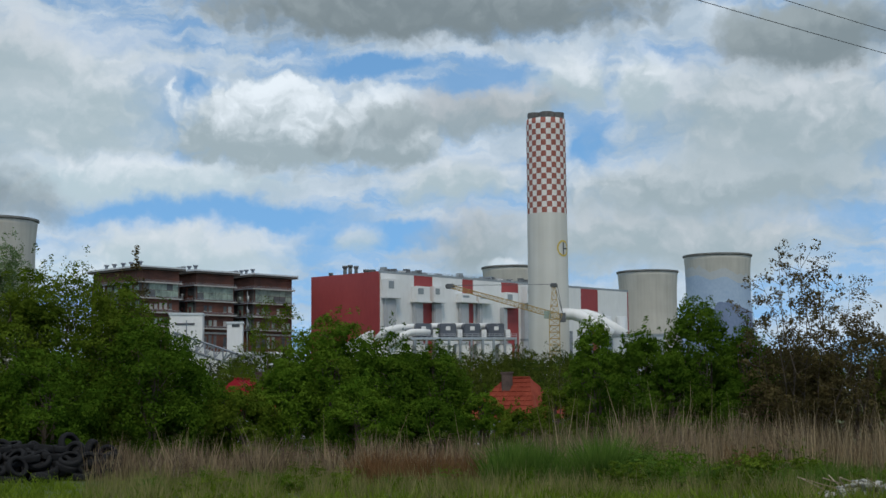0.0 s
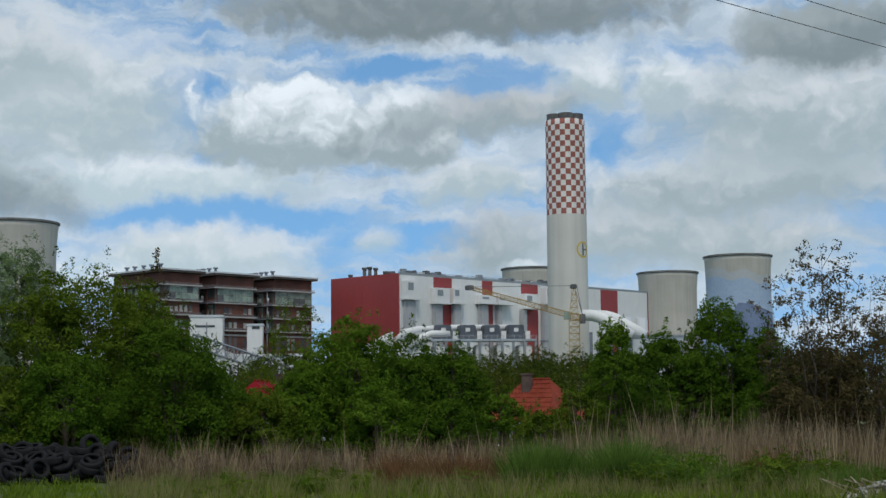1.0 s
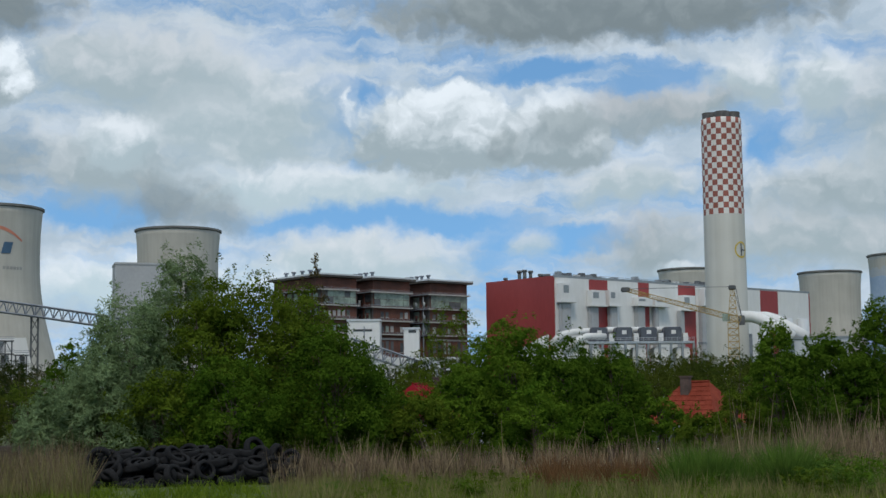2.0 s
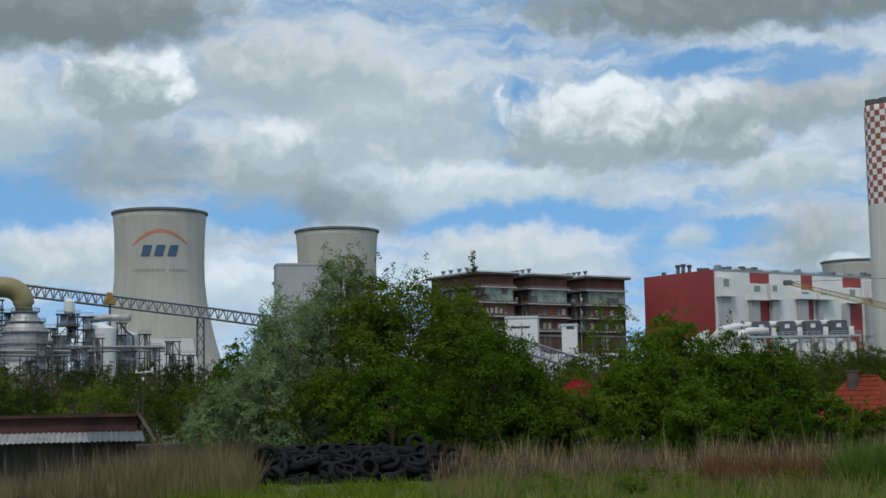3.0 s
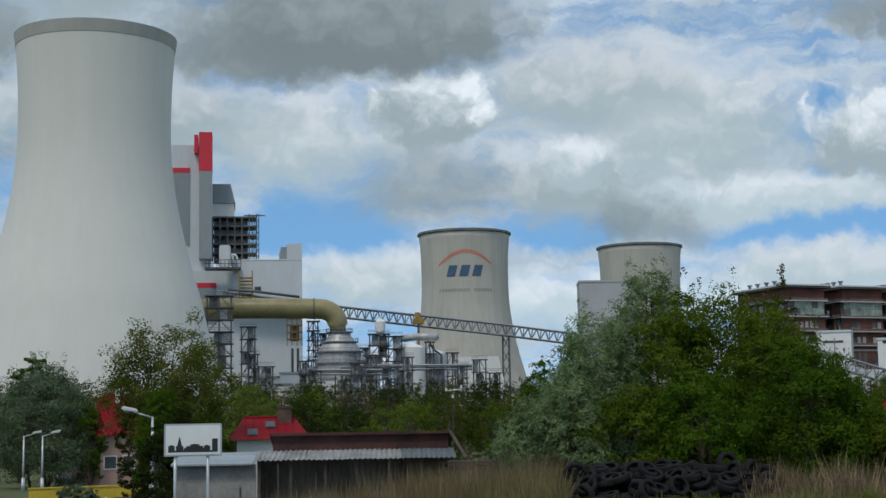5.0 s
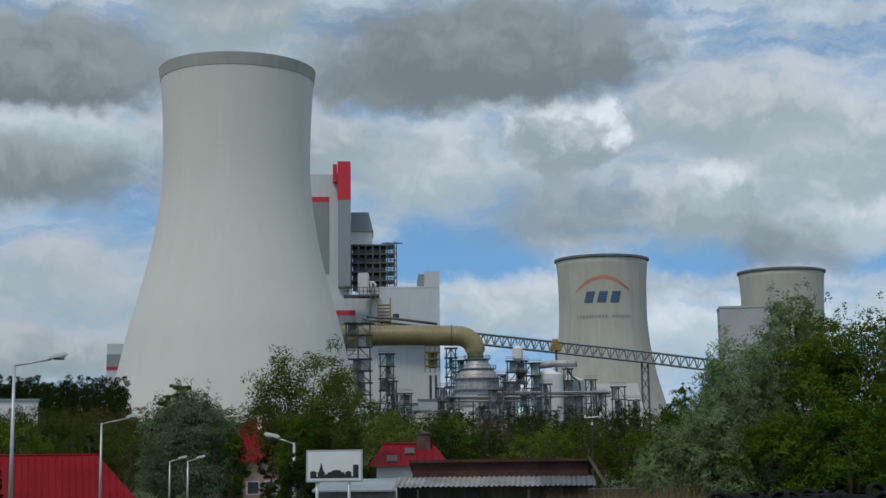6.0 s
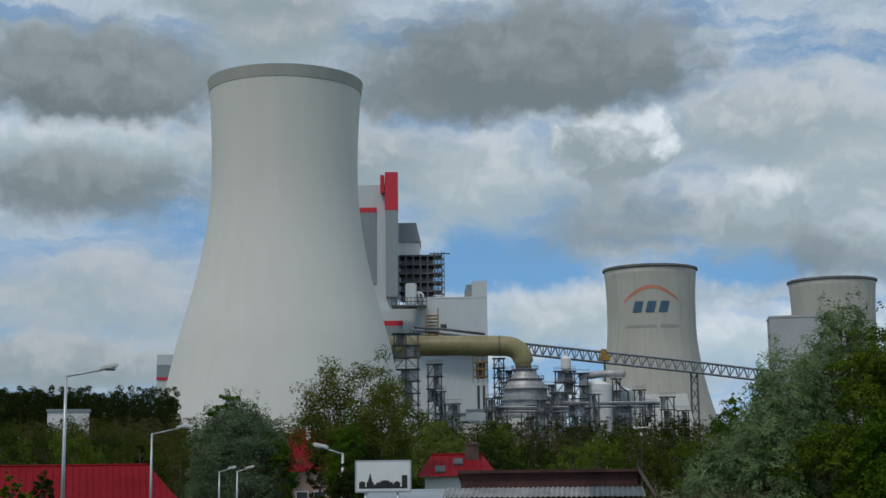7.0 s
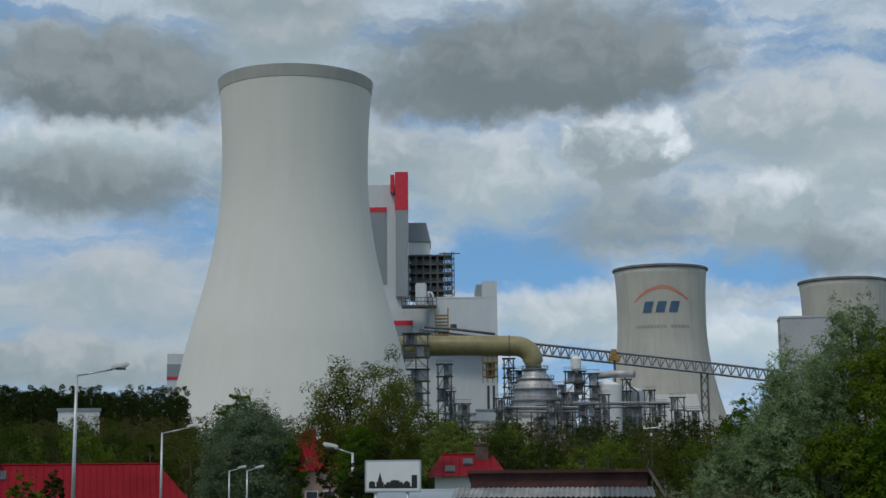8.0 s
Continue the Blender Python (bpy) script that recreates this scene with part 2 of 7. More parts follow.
SHELL_NEW = streaked("pale_concrete_shell", (0.585, 0.58, 0.54), (0.62, 0.615, 0.575))
SHELL_OLD = streaked("weathered_concrete_shell", (0.37, 0.355, 0.315), (0.47, 0.455, 0.41))
RIM_NEW_SHADED = streaked("shaded_rim_concrete", (0.34, 0.34, 0.315), (0.41, 0.41, 0.38))
RIM_OLD = mat("dark_rim", (0.10, 0.10, 0.10), (0.20, 0.20, 0.19), coarse=0.1)
PAINT_BLUE = mat("faded_blue_paint", (0.27, 0.36, 0.50), (0.36, 0.45, 0.57), coarse=0.05, fine=0.4, bump=0)
PAINT_PALE = mat("pale_sky_paint", (0.37, 0.40, 0.43), (0.44, 0.46, 0.47), coarse=0.05, fine=0.4, bump=0)
PAINT_HILL = mat("slate_blue_paint", (0.10, 0.14, 0.24), (0.16, 0.21, 0.31), coarse=0.05, fine=0.4, bump=0)
LOGO_BLUE = mat("navy_paint", (0.035, 0.085, 0.15), (0.06, 0.12, 0.20), coarse=0.1, bump=0)
LOGO_RED = mat("orange_red_paint", (0.50, 0.17, 0.11), (0.58, 0.26, 0.18), coarse=0.1, bump=0)
LOGO_GREY = mat("grey_letter_paint", (0.24, 0.24, 0.23), (0.34, 0.34, 0.33), coarse=0.1, bump=0)
CHIM_WHITE = streaked("stack_white_paint", (0.60, 0.57, 0.55), (0.72, 0.70, 0.67))
CHIM_RED = streaked("stack_red_paint", (0.24, 0.075, 0.055), (0.33, 0.11, 0.085))
CHIM_GREY = streaked("stack_grey_concrete", (0.50, 0.49, 0.45), (0.60, 0.59, 0.55))
FLUE = mat("flue_soot_and_bay_shade", (0.03, 0.03, 0.03), (0.10, 0.10, 0.10), coarse=0.3)
YELLOW_RING = mat("gold_paint", (0.50, 0.36, 0.05), (0.60, 0.45, 0.10), bump=0)
WHITE_CLAD = mat("white_cladding", (0.62, 0.62, 0.61), (0.76, 0.76, 0.75), 0.55, 0.03, 0.6, 0.1, stretch=(1, 1, 0.25))
RED_CLAD = mat("red_cladding", (0.24, 0.030, 0.032), (0.33, 0.050, 0.048), 0.55, 0.03, 0.6, 0.1, stretch=(1, 1, 0.25))
BRIGHT_RED = mat("signal_red_cladding", (0.50, 0.014, 0.030), (0.60, 0.025, 0.045), 0.5, 0.03, 0.6, 0.05)
GREY_CLAD = mat("slate_grey_cladding", (0.20, 0.23, 0.25), (0.27, 0.30, 0.32), 0.5, 0.03, 0.6, 0.1, stretch=(1, 1, 0.25))
PALE_CLAD = mat("pale_grey_cladding", (0.48, 0.51, 0.54), (0.58, 0.61, 0.63), 0.5, 0.03, 0.6, 0.1, stretch=(1, 1, 0.25))
SILVER = mat("dull_aluminium_sheet", (0.26, 0.26, 0.26), (0.50, 0.50, 0.50), 0.5, 0.25, 1.4, 0.2, metal=0.35)
STEEL_DARK = mat("dark_painted_steel", (0.055, 0.06, 0.065), (0.12, 0.125, 0.13), 0.6, 0.3, 3.0, 0.1)
STEEL_GREY = mat("grey_painted_steel", (0.16, 0.18, 0.21), (0.26, 0.28, 0.32), 0.55, 0.3, 3.0, 0.1)
GALV = mat("galvanised_steel", (0.36, 0.38, 0.40), (0.52, 0.54, 0.56), 0.42, 1.0, 9.0, 0.1, metal=0.6)
YELLOW = mat("yellow_machine_paint", (0.20, 0.12, 0.025), (0.36, 0.22, 0.04), 0.5, 0.3, 2.0, 0.1)
CRANE_YELLOW = mat("faded_crane_paint", (0.30, 0.19, 0.05), (0.46, 0.33, 0.12), 0.6, 0.2, 2.0, 0.1)
BRICK = mat("sooty_brick", (0.055, 0.030, 0.024), (0.185, 0.070, 0.047), 0.9, 0.10, 1.2, 0.4)
BRICK_DARK = mat("sooty_frame", (0.035, 0.033, 0.032), (0.10, 0.085, 0.075), 0.9, 0.10, 1.2, 0.4)
GLASS_GREEN = mat("grimy_wired_glass", (0.10, 0.13, 0.115), (0.36, 0.44, 0.36), 0.35, 0.22, 1.6, 0.1)
FAN_SLATE = mat("dark_slate_casing", (0.06, 0.07, 0.09), (0.11, 0.12, 0.145), 0.5, 0.2, 1.5, 0.1)
GREY_WALL = mat("grey_render", (0.33, 0.34, 0.36), (0.43, 0.44, 0.45), 0.8, 0.06, 0.7, 0.1)
GRP = mat("khaki_resin_pipe", (0.17, 0.145, 0.060), (0.29, 0.25, 0.12), 0.45, 0.12, 1.0, 0.1, stretch=(1, 1, 1))
TYRE = mat("weathered_rubber", (0.008, 0.008, 0.009), (0.022, 0.022, 0.023), 0.92, 2.5, 30.0, 0.3)
TYRE.node_tree.nodes["Principled BSDF"].inputs["Specular IOR Level"].default_value = 0.15
STALK = mat("dead_stalk", (0.20, 0.15, 0.10), (0.42, 0.34, 0.25), 0.9, 2.0, 16.0, 0.2)
BARK = mat("bark", (0.05, 0.04, 0.03), (0.13, 0.10, 0.075), 0.95, 1.5, 16.0, 0.6, stretch=(1, 1, 0.3))
ROOF_RED = mat("red_roof_sheet", (0.17, 0.005, 0.011), (0.235, 0.010, 0.017), 0.75, 0.4, 4.0, 0.1)
ROOF_TILE = mat("clay_roof_tile", (0.15, 0.026, 0.014), (0.26, 0.055, 0.032), 0.85, 1.2, 9.0, 0.3)
for m_ in (ROOF_RED, ROOF_TILE):
    m_.node_tree.nodes["Principled BSDF"].inputs["Specular IOR Level"].default_value = 0.12
WHITE_WALL = mat("white_render", (0.55, 0.55, 0.54), (0.74, 0.74, 0.72), 0.85, 0.6, 6.0, 0.2)
PINK_WALL = mat("pink_render", (0.36, 0.22, 0.17), (0.48, 0.32, 0.26), 0.85, 0.6, 6.0, 0.2)
# board colour lowered to carry the shade under the shed's eaves
GREY_BOARD = mat("weathered_boards_with_shade", (0.026, 0.020, 0.017), (0.090, 0.074, 0.062), 0.9, 0.9, 12.0, 0.4, stretch=(1, 1, 0.2))
CEMENT_WALL = mat("stained_cement_wall", (0.16, 0.15, 0.145), (0.30, 0.29, 0.28), 0.9, 0.8, 8.0, 0.3)
FIBRE = mat("fibre_cement_sheet", (0.32, 0.33, 0.34), (0.66, 0.67, 0.68), 0.85, 0.8, 7.0, 0.2)
BLUE_SHEET = mat("blue_grey_sheet", (0.20, 0.24, 0.27), (0.32, 0.36, 0.39), 0.6, 0.7, 6.0, 0.1)
RUST_ROOF = mat("rusty_roof_felt", (0.035, 0.015, 0.014), (0.105, 0.040, 0.034), 0.9, 0.8, 8.0, 0.3)
CHIM_BRICK = mat("dark_chimney_brick", (0.05, 0.035, 0.03), (0.13, 0.085, 0.07), 0.9, 1.5, 12.0, 0.4)
SIGN_WHITE = mat("sign_face", (0.66, 0.67, 0.68), (0.74, 0.75, 0.76), 0.4, 0.8, 6.0, 0.0)
SIGN_BLACK = mat("sign_black", (0.012, 0.012, 0.012), (0.022, 0.022, 0.022), 0.5, 1.0, 6.0, 0.0)
LAMP_HEAD = mat("lamp_head", (0.50, 0.50, 0.48), (0.66, 0.66, 0.64), 0.4, 2.0, 9.0, 0.0)
WINDOW = mat("window_glass", (0.03, 0.035, 0.04), (0.09, 0.10, 0.11), 0.5, 0.8, 5.0, 0.0)
WINDOW.node_tree.nodes["Principled BSDF"].inputs["Specular IOR Level"].default_value = 0.25
ASPHALT = mat("asphalt", (0.055, 0.055, 0.057), (0.10, 0.10, 0.10), 0.9, 0.4, 12.0, 0.3)
KERB = mat("kerb_concrete", (0.30, 0.29, 0.27), (0.42, 0.41, 0.39), 0.9, 0.8, 9.0, 0.2)
RUBBLE = mat("pale_rubble", (0.13, 0.125, 0.115), (0.46, 0.44, 0.40), 0.9, 2.0, 12.0, 0.5)
WIRE = mat("wire", (0.02, 0.02, 0.022), (0.05, 0.05, 0.05), 0.6, 1.0, 5.0, 0.0)
SOIL = mat("grassy_soil", (0.040, 0.062, 0.014), (0.095, 0.110, 0.032), 0.95, 0.12, 1.6, 0.6)

LEAF_DEEP = leaf_mat("leaf_deep_green", (0.026, 0.064, 0.006), (0.092, 0.160, 0.016))
LEAF_FRESH = leaf_mat("leaf_fresh_green", (0.038, 0.090, 0.007), (0.130, 0.215, 0.022))
LEAF_OLIVE = leaf_mat("leaf_olive", (0.042, 0.076, 0.007), (0.128, 0.180, 0.020))
LEAF_SILVER = leaf_mat("leaf_silvery", (0.070, 0.115, 0.042), (0.255, 0.345, 0.170))
LEAF_BROWN = leaf_mat("leaf_bronze", (0.048, 0.038, 0.018), (0.140, 0.115, 0.048))
LEAF_DARK = leaf_mat("leaf_dark", (0.012, 0.021, 0.006), (0.040, 0.055, 0.014), 0.2)
LEAF_SAGE = leaf_mat("leaf_sage", (0.045, 0.080, 0.040), (0.185, 0.240, 0.145))
LEAF_YELLOW = leaf_mat("leaf_yellow_green", (0.045, 0.062, 0.009), (0.150, 0.170, 0.034))
LEAF_PALE = leaf_mat("leaf_pale_green", (0.060, 0.090, 0.018), (0.200, 0.245, 0.060))
LEAF_BARE = leaf_mat("budding_twigs", (0.048, 0.044, 0.016), (0.115, 0.105, 0.038), 0.2)
LEAF_FAR_OLIVE = leaf_mat("village_leaf_olive", (0.026, 0.038, 0.006), (0.088, 0.108, 0.018), 0.25, 0.35)
LEAF_FAR_DEEP = leaf_mat("village_leaf_deep", (0.018, 0.034, 0.006), (0.058, 0.088, 0.016), 0.25, 0.35)
LEAF_FAR_FRESH = leaf_mat("village_leaf_fresh", (0.040, 0.068, 0.008), (0.140, 0.190, 0.028), 0.25, 0.35)
LUSH = leaf_mat("lush_blade", (0.030, 0.072, 0.012), (0.130, 0.215, 0.038), 0.3, 0.8, 0.5)
REED_DARK = leaf_mat("old_reed", (0.060, 0.042, 0.030), (0.230, 0.165, 0.115), 0.25, 0.5, 0.7)
REED = leaf_mat("dry_reed", (0.075, 0.055, 0.030), (0.46, 0.355, 0.215), 0.25, 0.5, 0.8)
GRASS = leaf_mat("grass_green", (0.050, 0.092, 0.008), (0.190, 0.250, 0.030), 0.3, 0.5, 0.6)
GRASS_TAN = leaf_mat("grass_tan", (0.100, 0.104, 0.032), (0.280, 0.250, 0.110), 0.3)
RUST_WEED = leaf_mat("rusty_weed", (0.09, 0.045, 0.02), (0.22, 0.12, 0.055), 0.25)

# ---------------------------------------------------------------- building helpers


def at(az, d, z=0.0):
    """A place by its bearing to the left of +y in degrees, its distance and its height."""
    a = radians(az)
    return Vector((-math.sin(a) * d, math.cos(a) * d, z))


def up(el, d):
    """The height at distance d that is seen el degrees above eye level."""
    return EYE + math.tan(radians(el)) * d


def smooth(a, b, v):
    t = min(1.0, max(0.0, (v - a) / (b - a)))
    return t * t * (3 - 2 * t)


def ground_z(x, y):
    """Height of the land: a bank at the camera, a gentle fall to the village, the works beyond, a wooded rise far to the left."""
    r = math.hypot(x, y)
    z = -0.75 * smooth(4, 42, r) - 1.7 * smooth(44, 130, r) - 1.0 * smooth(130, 420, r)
    az = math.degrees(math.atan2(-x, y))
    z -= 1.1 * smooth(22, 36, az) * smooth(15, 45, r) * (1 - smooth(300, 500, r))
    z += 13.0 * smooth(41, 50, az) * smooth(180, 420, r)
    z += 0.10 * noise.noise(Vector((x * 0.12, y * 0.12, 0))) * smooth(6, 20, r) * (1 - smooth(80, 200, r))
    return z


def on_ground(az, d):
    p = at(az, d)
    p.z = ground_z(p.x, p.y)
    return p


def thing(name, place, label, category, group="", turn=0.0):
    ob = new(name)
    ob.empty_display_size = 0.2
    ob.matrix_world = Matrix.Translation(place) @ pose(0, 0, 0, 0, 0, turn)
    return tagged(ob, label, category, group)


def finish(bm, name, material, smooth_shade=False):
    me = bpy.data.meshes.new(name)
    bmesh.ops.recalc_face_normals(bm, faces=bm.faces)
    bm.to_mesh(me)
    bm.free()
    for m in material if isinstance(material, (list, tuple)) else [material]:
        me.materials.append(m)
    if smooth_shade:
        me.polygons.foreach_set("use_smooth", [True] * len(me.polygons))
    return me


def part(name, bm, material, parent, label="", smooth_shade=False):
    """Links a bmesh as one mesh object under a thing or a part; coordinates are the thing's own."""
    ob = new(name, bm if isinstance(bm, bpy.types.Mesh) else finish(bm, name, material, smooth_shade))
    ob.parent = parent
    return tagged(ob, label)


def single(name, bm, material, place, label, category, group="", kind="", turn=0.0, smooth_shade=False):
    ob = new(name, bm if isinstance(bm, bpy.types.Mesh) else finish(bm, name, material, smooth_shade))
    ob.matrix_world = Matrix.Translation(place) @ pose(0, 0, 0, 0, 0, turn)
    return tagged(ob, label, category, group, kind)


def box(x0, x1, y0, y1, z0, z1, bm=None, bevel=0.0):
    bm = bm or bmesh.new()
    made = bmesh.ops.create_cube(bm, size=1.0)["verts"]
    for v in made:
        v.co = Vector(((x0 + x1) / 2 + v.co.x * (x1 - x0), (y0 + y1) / 2 + v.co.y * (y1 - y0), (z0 + z1) / 2 + v.co.z * (z1 - z0)))
    if bevel:
        edges = {e for v in made for e in v.link_edges}
        bmesh.ops.bevel(bm, geom=list(edges), offset=bevel, segments=2, affect="EDGES")
    return bm


def tube(p0, p1, r0, r1=None, seg=6, bm=None, caps=True):
    bm = bm or bmesh.new()
    p0, p1 = Vector(p0), Vector(p1)
    r1 = r0 if r1 is None else r1
    q = (p1 - p0).to_track_quat("Z", "Y")
    rings = []
    for p, r in ((p0, r0), (p1, r1)):
        rings.append([bm.verts.new(p + q @ Vector((r * math.cos(2 * math.pi * i / seg), r * math.sin(2 * math.pi * i / seg), 0))) for i in range(seg)])
    for i in range(seg):
        bm.faces.new((rings[0][i], rings[0][(i + 1) % seg], rings[1][(i + 1) % seg], rings[1][i]))
    if caps:
        bm.faces.new(rings[0][::-1])
        bm.faces.new(rings[1])
    return bm


def lathe(profile, seg=64, bm=None, close=False):
    """A body of revolution round z from (radius, height) pairs."""
    bm = bm or bmesh.new()
    rings = [[bm.verts.new((r * math.cos(2 * math.pi * i / seg), r * math.sin(2 * math.pi * i / seg), z)) for i in range(seg)] for r, z in profile]
    for a, b in zip(rings, rings[1:]):
        for i in range(seg):
            bm.faces.new((a[i], a[(i + 1) % seg], b[(i + 1) % seg], b[i]))
    if close:
        bm.faces.new(rings[-1])
    return bm


def sweep(points, radius, seg=16, bm=None):
    """A round pipe along points."""
    bm = bm or bmesh.new()
    pts = [Vector(p) for p in points]
    rings = []
    for i, p in enumerate(pts):
        d = (pts[min(i + 1, len(pts) - 1)] - pts[max(i - 1, 0)]).normalized()
        side = d.cross(Vector((0, 0, 1)))
        side = side.normalized() if side.length > 0.01 else Vector((1, 0, 0))
        top = side.cross(d)
        rings.append([bm.verts.new(p + radius * (math.cos(2 * math.pi * k / seg) * side + math.sin(2 * math.pi * k / seg) * top)) for k in range(seg)])
    for a, b in zip(rings, rings[1:]):
        for k in range(seg):
            bm.faces.new((a[k], a[(k + 1) % seg], b[(k + 1) % seg], b[k]))
    bm.faces.new(rings[0][::-1])
    bm.faces.new(rings[-1])
    return bm


def quads_mesh(name, verts, per, material):
    """A mesh of loose polygons with per corners each, from an array of corners."""
    me = bpy.data.meshes.new(name)
    count = len(verts)
    me.vertices.add(count)
    me.vertices.foreach_set("co", np.asarray(verts, dtype=np.float32).ravel())
    me.loops.add(count)
    me.loops.foreach_set("vertex_index", np.arange(count, dtype=np.int32))
    me.polygons.add(count // per)
    me.polygons.foreach_set("loop_start", np.arange(0, count, per, dtype=np.int32))
    me.update(calc_edges=True)
    for m in material if isinstance(material, (list, tuple)) else [material]:
        me.materials.append(m)
    return me


# ---------------------------------------------------------------- ground
bm = bmesh.new()
radii = [0.0] + [2.0 * 1.13 ** i for i in range(63)]
SECTORS = 120
rows = []
for r in radii:
    r = min(r, 4600.0)
    row = []
    for k in range(SECTORS):
        a = 2 * math.pi * k / SECTORS
        x, y = -math.sin(a) * r, math.cos(a) * r
        row.append(bm.verts.new((x, y, ground_z(x, y))))
    rows.append(row)
for a, b in zip(rows[1:], rows[2:]):
    for k in range(SECTORS):
        bm.faces.new((a[k], a[(k + 1) % SECTORS], b[(k + 1) % SECTORS], b[k]))
hub = bm.verts.new((0, 0, ground_z(0, 0)))
for k in range(SECTORS):
    bm.faces.new((hub, rows[1][k], rows[1][(k + 1) % SECTORS]))
for v in rows[0]:
    bm.verts.remove(v)
single("ground", bm, SOIL, (0, 0, 0), "rough grassy land falling gently towards the works", "ground", kind="structure", smooth_shade=True)

# ---------------------------------------------------------------- cooling towers


def shell_profile(r_waist, z_waist, b, z0, z1, z_cone=None, slope=0.224, step=4.0):
    out = []
    n = int((z1 - z0) / step)
    b_up = b * 1.57
    for i in range(n + 1):
        z = z0 + (z1 - z0) * i / n
        zz = z if z_cone is None else max(z, z_cone)
        r = r_waist * math.sqrt(1 + ((zz - z_waist) / (b_up if zz > z_waist else b)) ** 2)
        if z_cone is not None and z < z_cone:
            r += (z_cone - z) * slope
        out.append((r, z))
    return out


def cooling_tower(az, d, outer, rim, label, shell_mat=SHELL_OLD, rim_mat=RIM_OLD, seg=128):
    """outer: the shell's profile from the ground up; rim: profile of the ring at its top."""
    t = thing("cooling_tower", at(az, d), label, "cooling tower", "cooling towers of the works", turn=az)
    inner = [(r - 0.6, z) for r, z in reversed(outer)]
    part("shell", lathe(outer + inner, seg), shell_mat, t, smooth_shade=True)
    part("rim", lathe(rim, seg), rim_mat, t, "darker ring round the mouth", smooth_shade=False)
    return t


def old_tower(az, d, z_top, r_top, label):
    k = r_top / 29.1
    prof = shell_profile(27.7 * k, z_top - 34.0, 51.0 * k, -4.0, z_top - 1.2)
    # the upper part flares to the mouth, the lower part to the basin
    prof = [(r if z > z_top - 34 else 27.7 * k * math.sqrt(1 + ((z - (z_top - 34)) / (62.0 * k)) ** 2), z) for r, z in prof]
    flare = r_top - prof[-1][0]
    prof = [(r + flare * smooth(z_top - 34, z_top, z), z) for r, z in prof]
    rim = [(r_top - 0.3, z_top - 2.2), (r_top + 0.9, z_top - 1.4), (r_top + 0.9, z_top - 0.2), (r_top + 0.2, z_top), (r_top - 1.4, z_top), (r_top - 1.4, z_top - 2.2), (r_top - 0.3, z_top - 2.2)]
    return cooling_tower(az, d, prof, rim, label)


# the new tower: high, pale, with a broad darker band at the mouth
prof = shell_profile(24.9, 100.0, 56.7, -4.0, 130.8, z_cone=43.0)
# ring coloured darker than the shell: shade of its outward slope is painted in
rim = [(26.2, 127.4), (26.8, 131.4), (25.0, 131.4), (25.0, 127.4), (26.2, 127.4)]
cooling_tower(39.67, 480.0, prof, rim, "tall pale concrete cooling tower with a dark mouth band", SHELL_NEW, RIM_NEW_SHADED, 160)

tower_a = old_tower(24.83, 900.0, 120.6, 29.1, "weathered concrete cooling tower with painted company emblem")
old_tower(17.75, 990.0, 119.8, 28.9, "weathered concrete cooling tower behind a grey block")
old_tower(-8.245, 1350.0, 114.0, 28.4, "beige concrete cooling tower behind the red and white hall")
tower_d = old_tower(-11.02, 1230.0, 116.6, 28.5, "concrete cooling tower painted with faded blue hills")
old_tower(-2.85, 1290.0, 115.1, 28.5, "concrete cooling tower mostly hidden behind the stack")


def tower_radius(z_top, r_top, z):
    k = r_top / 29.1
    zw = z_top - 34
    r = 27.7 * k * math.sqrt(1 + ((z - zw) / ((80.0 if z > zw else 62.0) * k)) ** 2)
    end = 27.7 * k * math.sqrt(1 + (32.8 / (80.0 * k)) ** 2)
    return r + (r_top - end) * smooth(zw, z_top, z)


def wrapped(z_top, r_top, shape, lift=0.15):
    """Paint laid on a tower's face: shape is a list of quads of (sideways metres, height); x runs to the viewer's right."""
    bm = bmesh.new()
    for quad in shape:
        vs = []
        for s, z in quad:
            r = tower_radius(z_top, r_top, z) + lift
            a = -math.pi / 2 + s / r
            vs.append(bm.verts.new((r * math.cos(a), r * math.sin(a), z)))
        bm.faces.new(vs)
    return bm


def stroke(points, width):
    """Quads that follow a polyline as a stroke."""
    out = []
    for (x0, z0), (x1, z1) in zip(points, points[1:]):
        n = max(1, int(math.hypot(x1 - x0, z1 - z0) / 2.0))
        l = math.hypot(x1 - x0, z1 - z0)
        ox, oz = -(z1 - z0) / l * width / 2, (x1 - x0) / l * width / 2
        for i in range(n):
            a, b = i / n, (i + 1) / n
            pa, pb = (x0 + (x1 - x0) * a, z0 + (z1 - z0) * a), (x0 + (x1 - x0) * b, z0 + (z1 - z0) * b)
            out.append([(pa[0] - ox, pa[1] - oz), (pb[0] - ox, pb[1] - oz), (pb[0] + ox, pb[1] + oz), (pa[0] + ox, pa[1] + oz)])
    return out


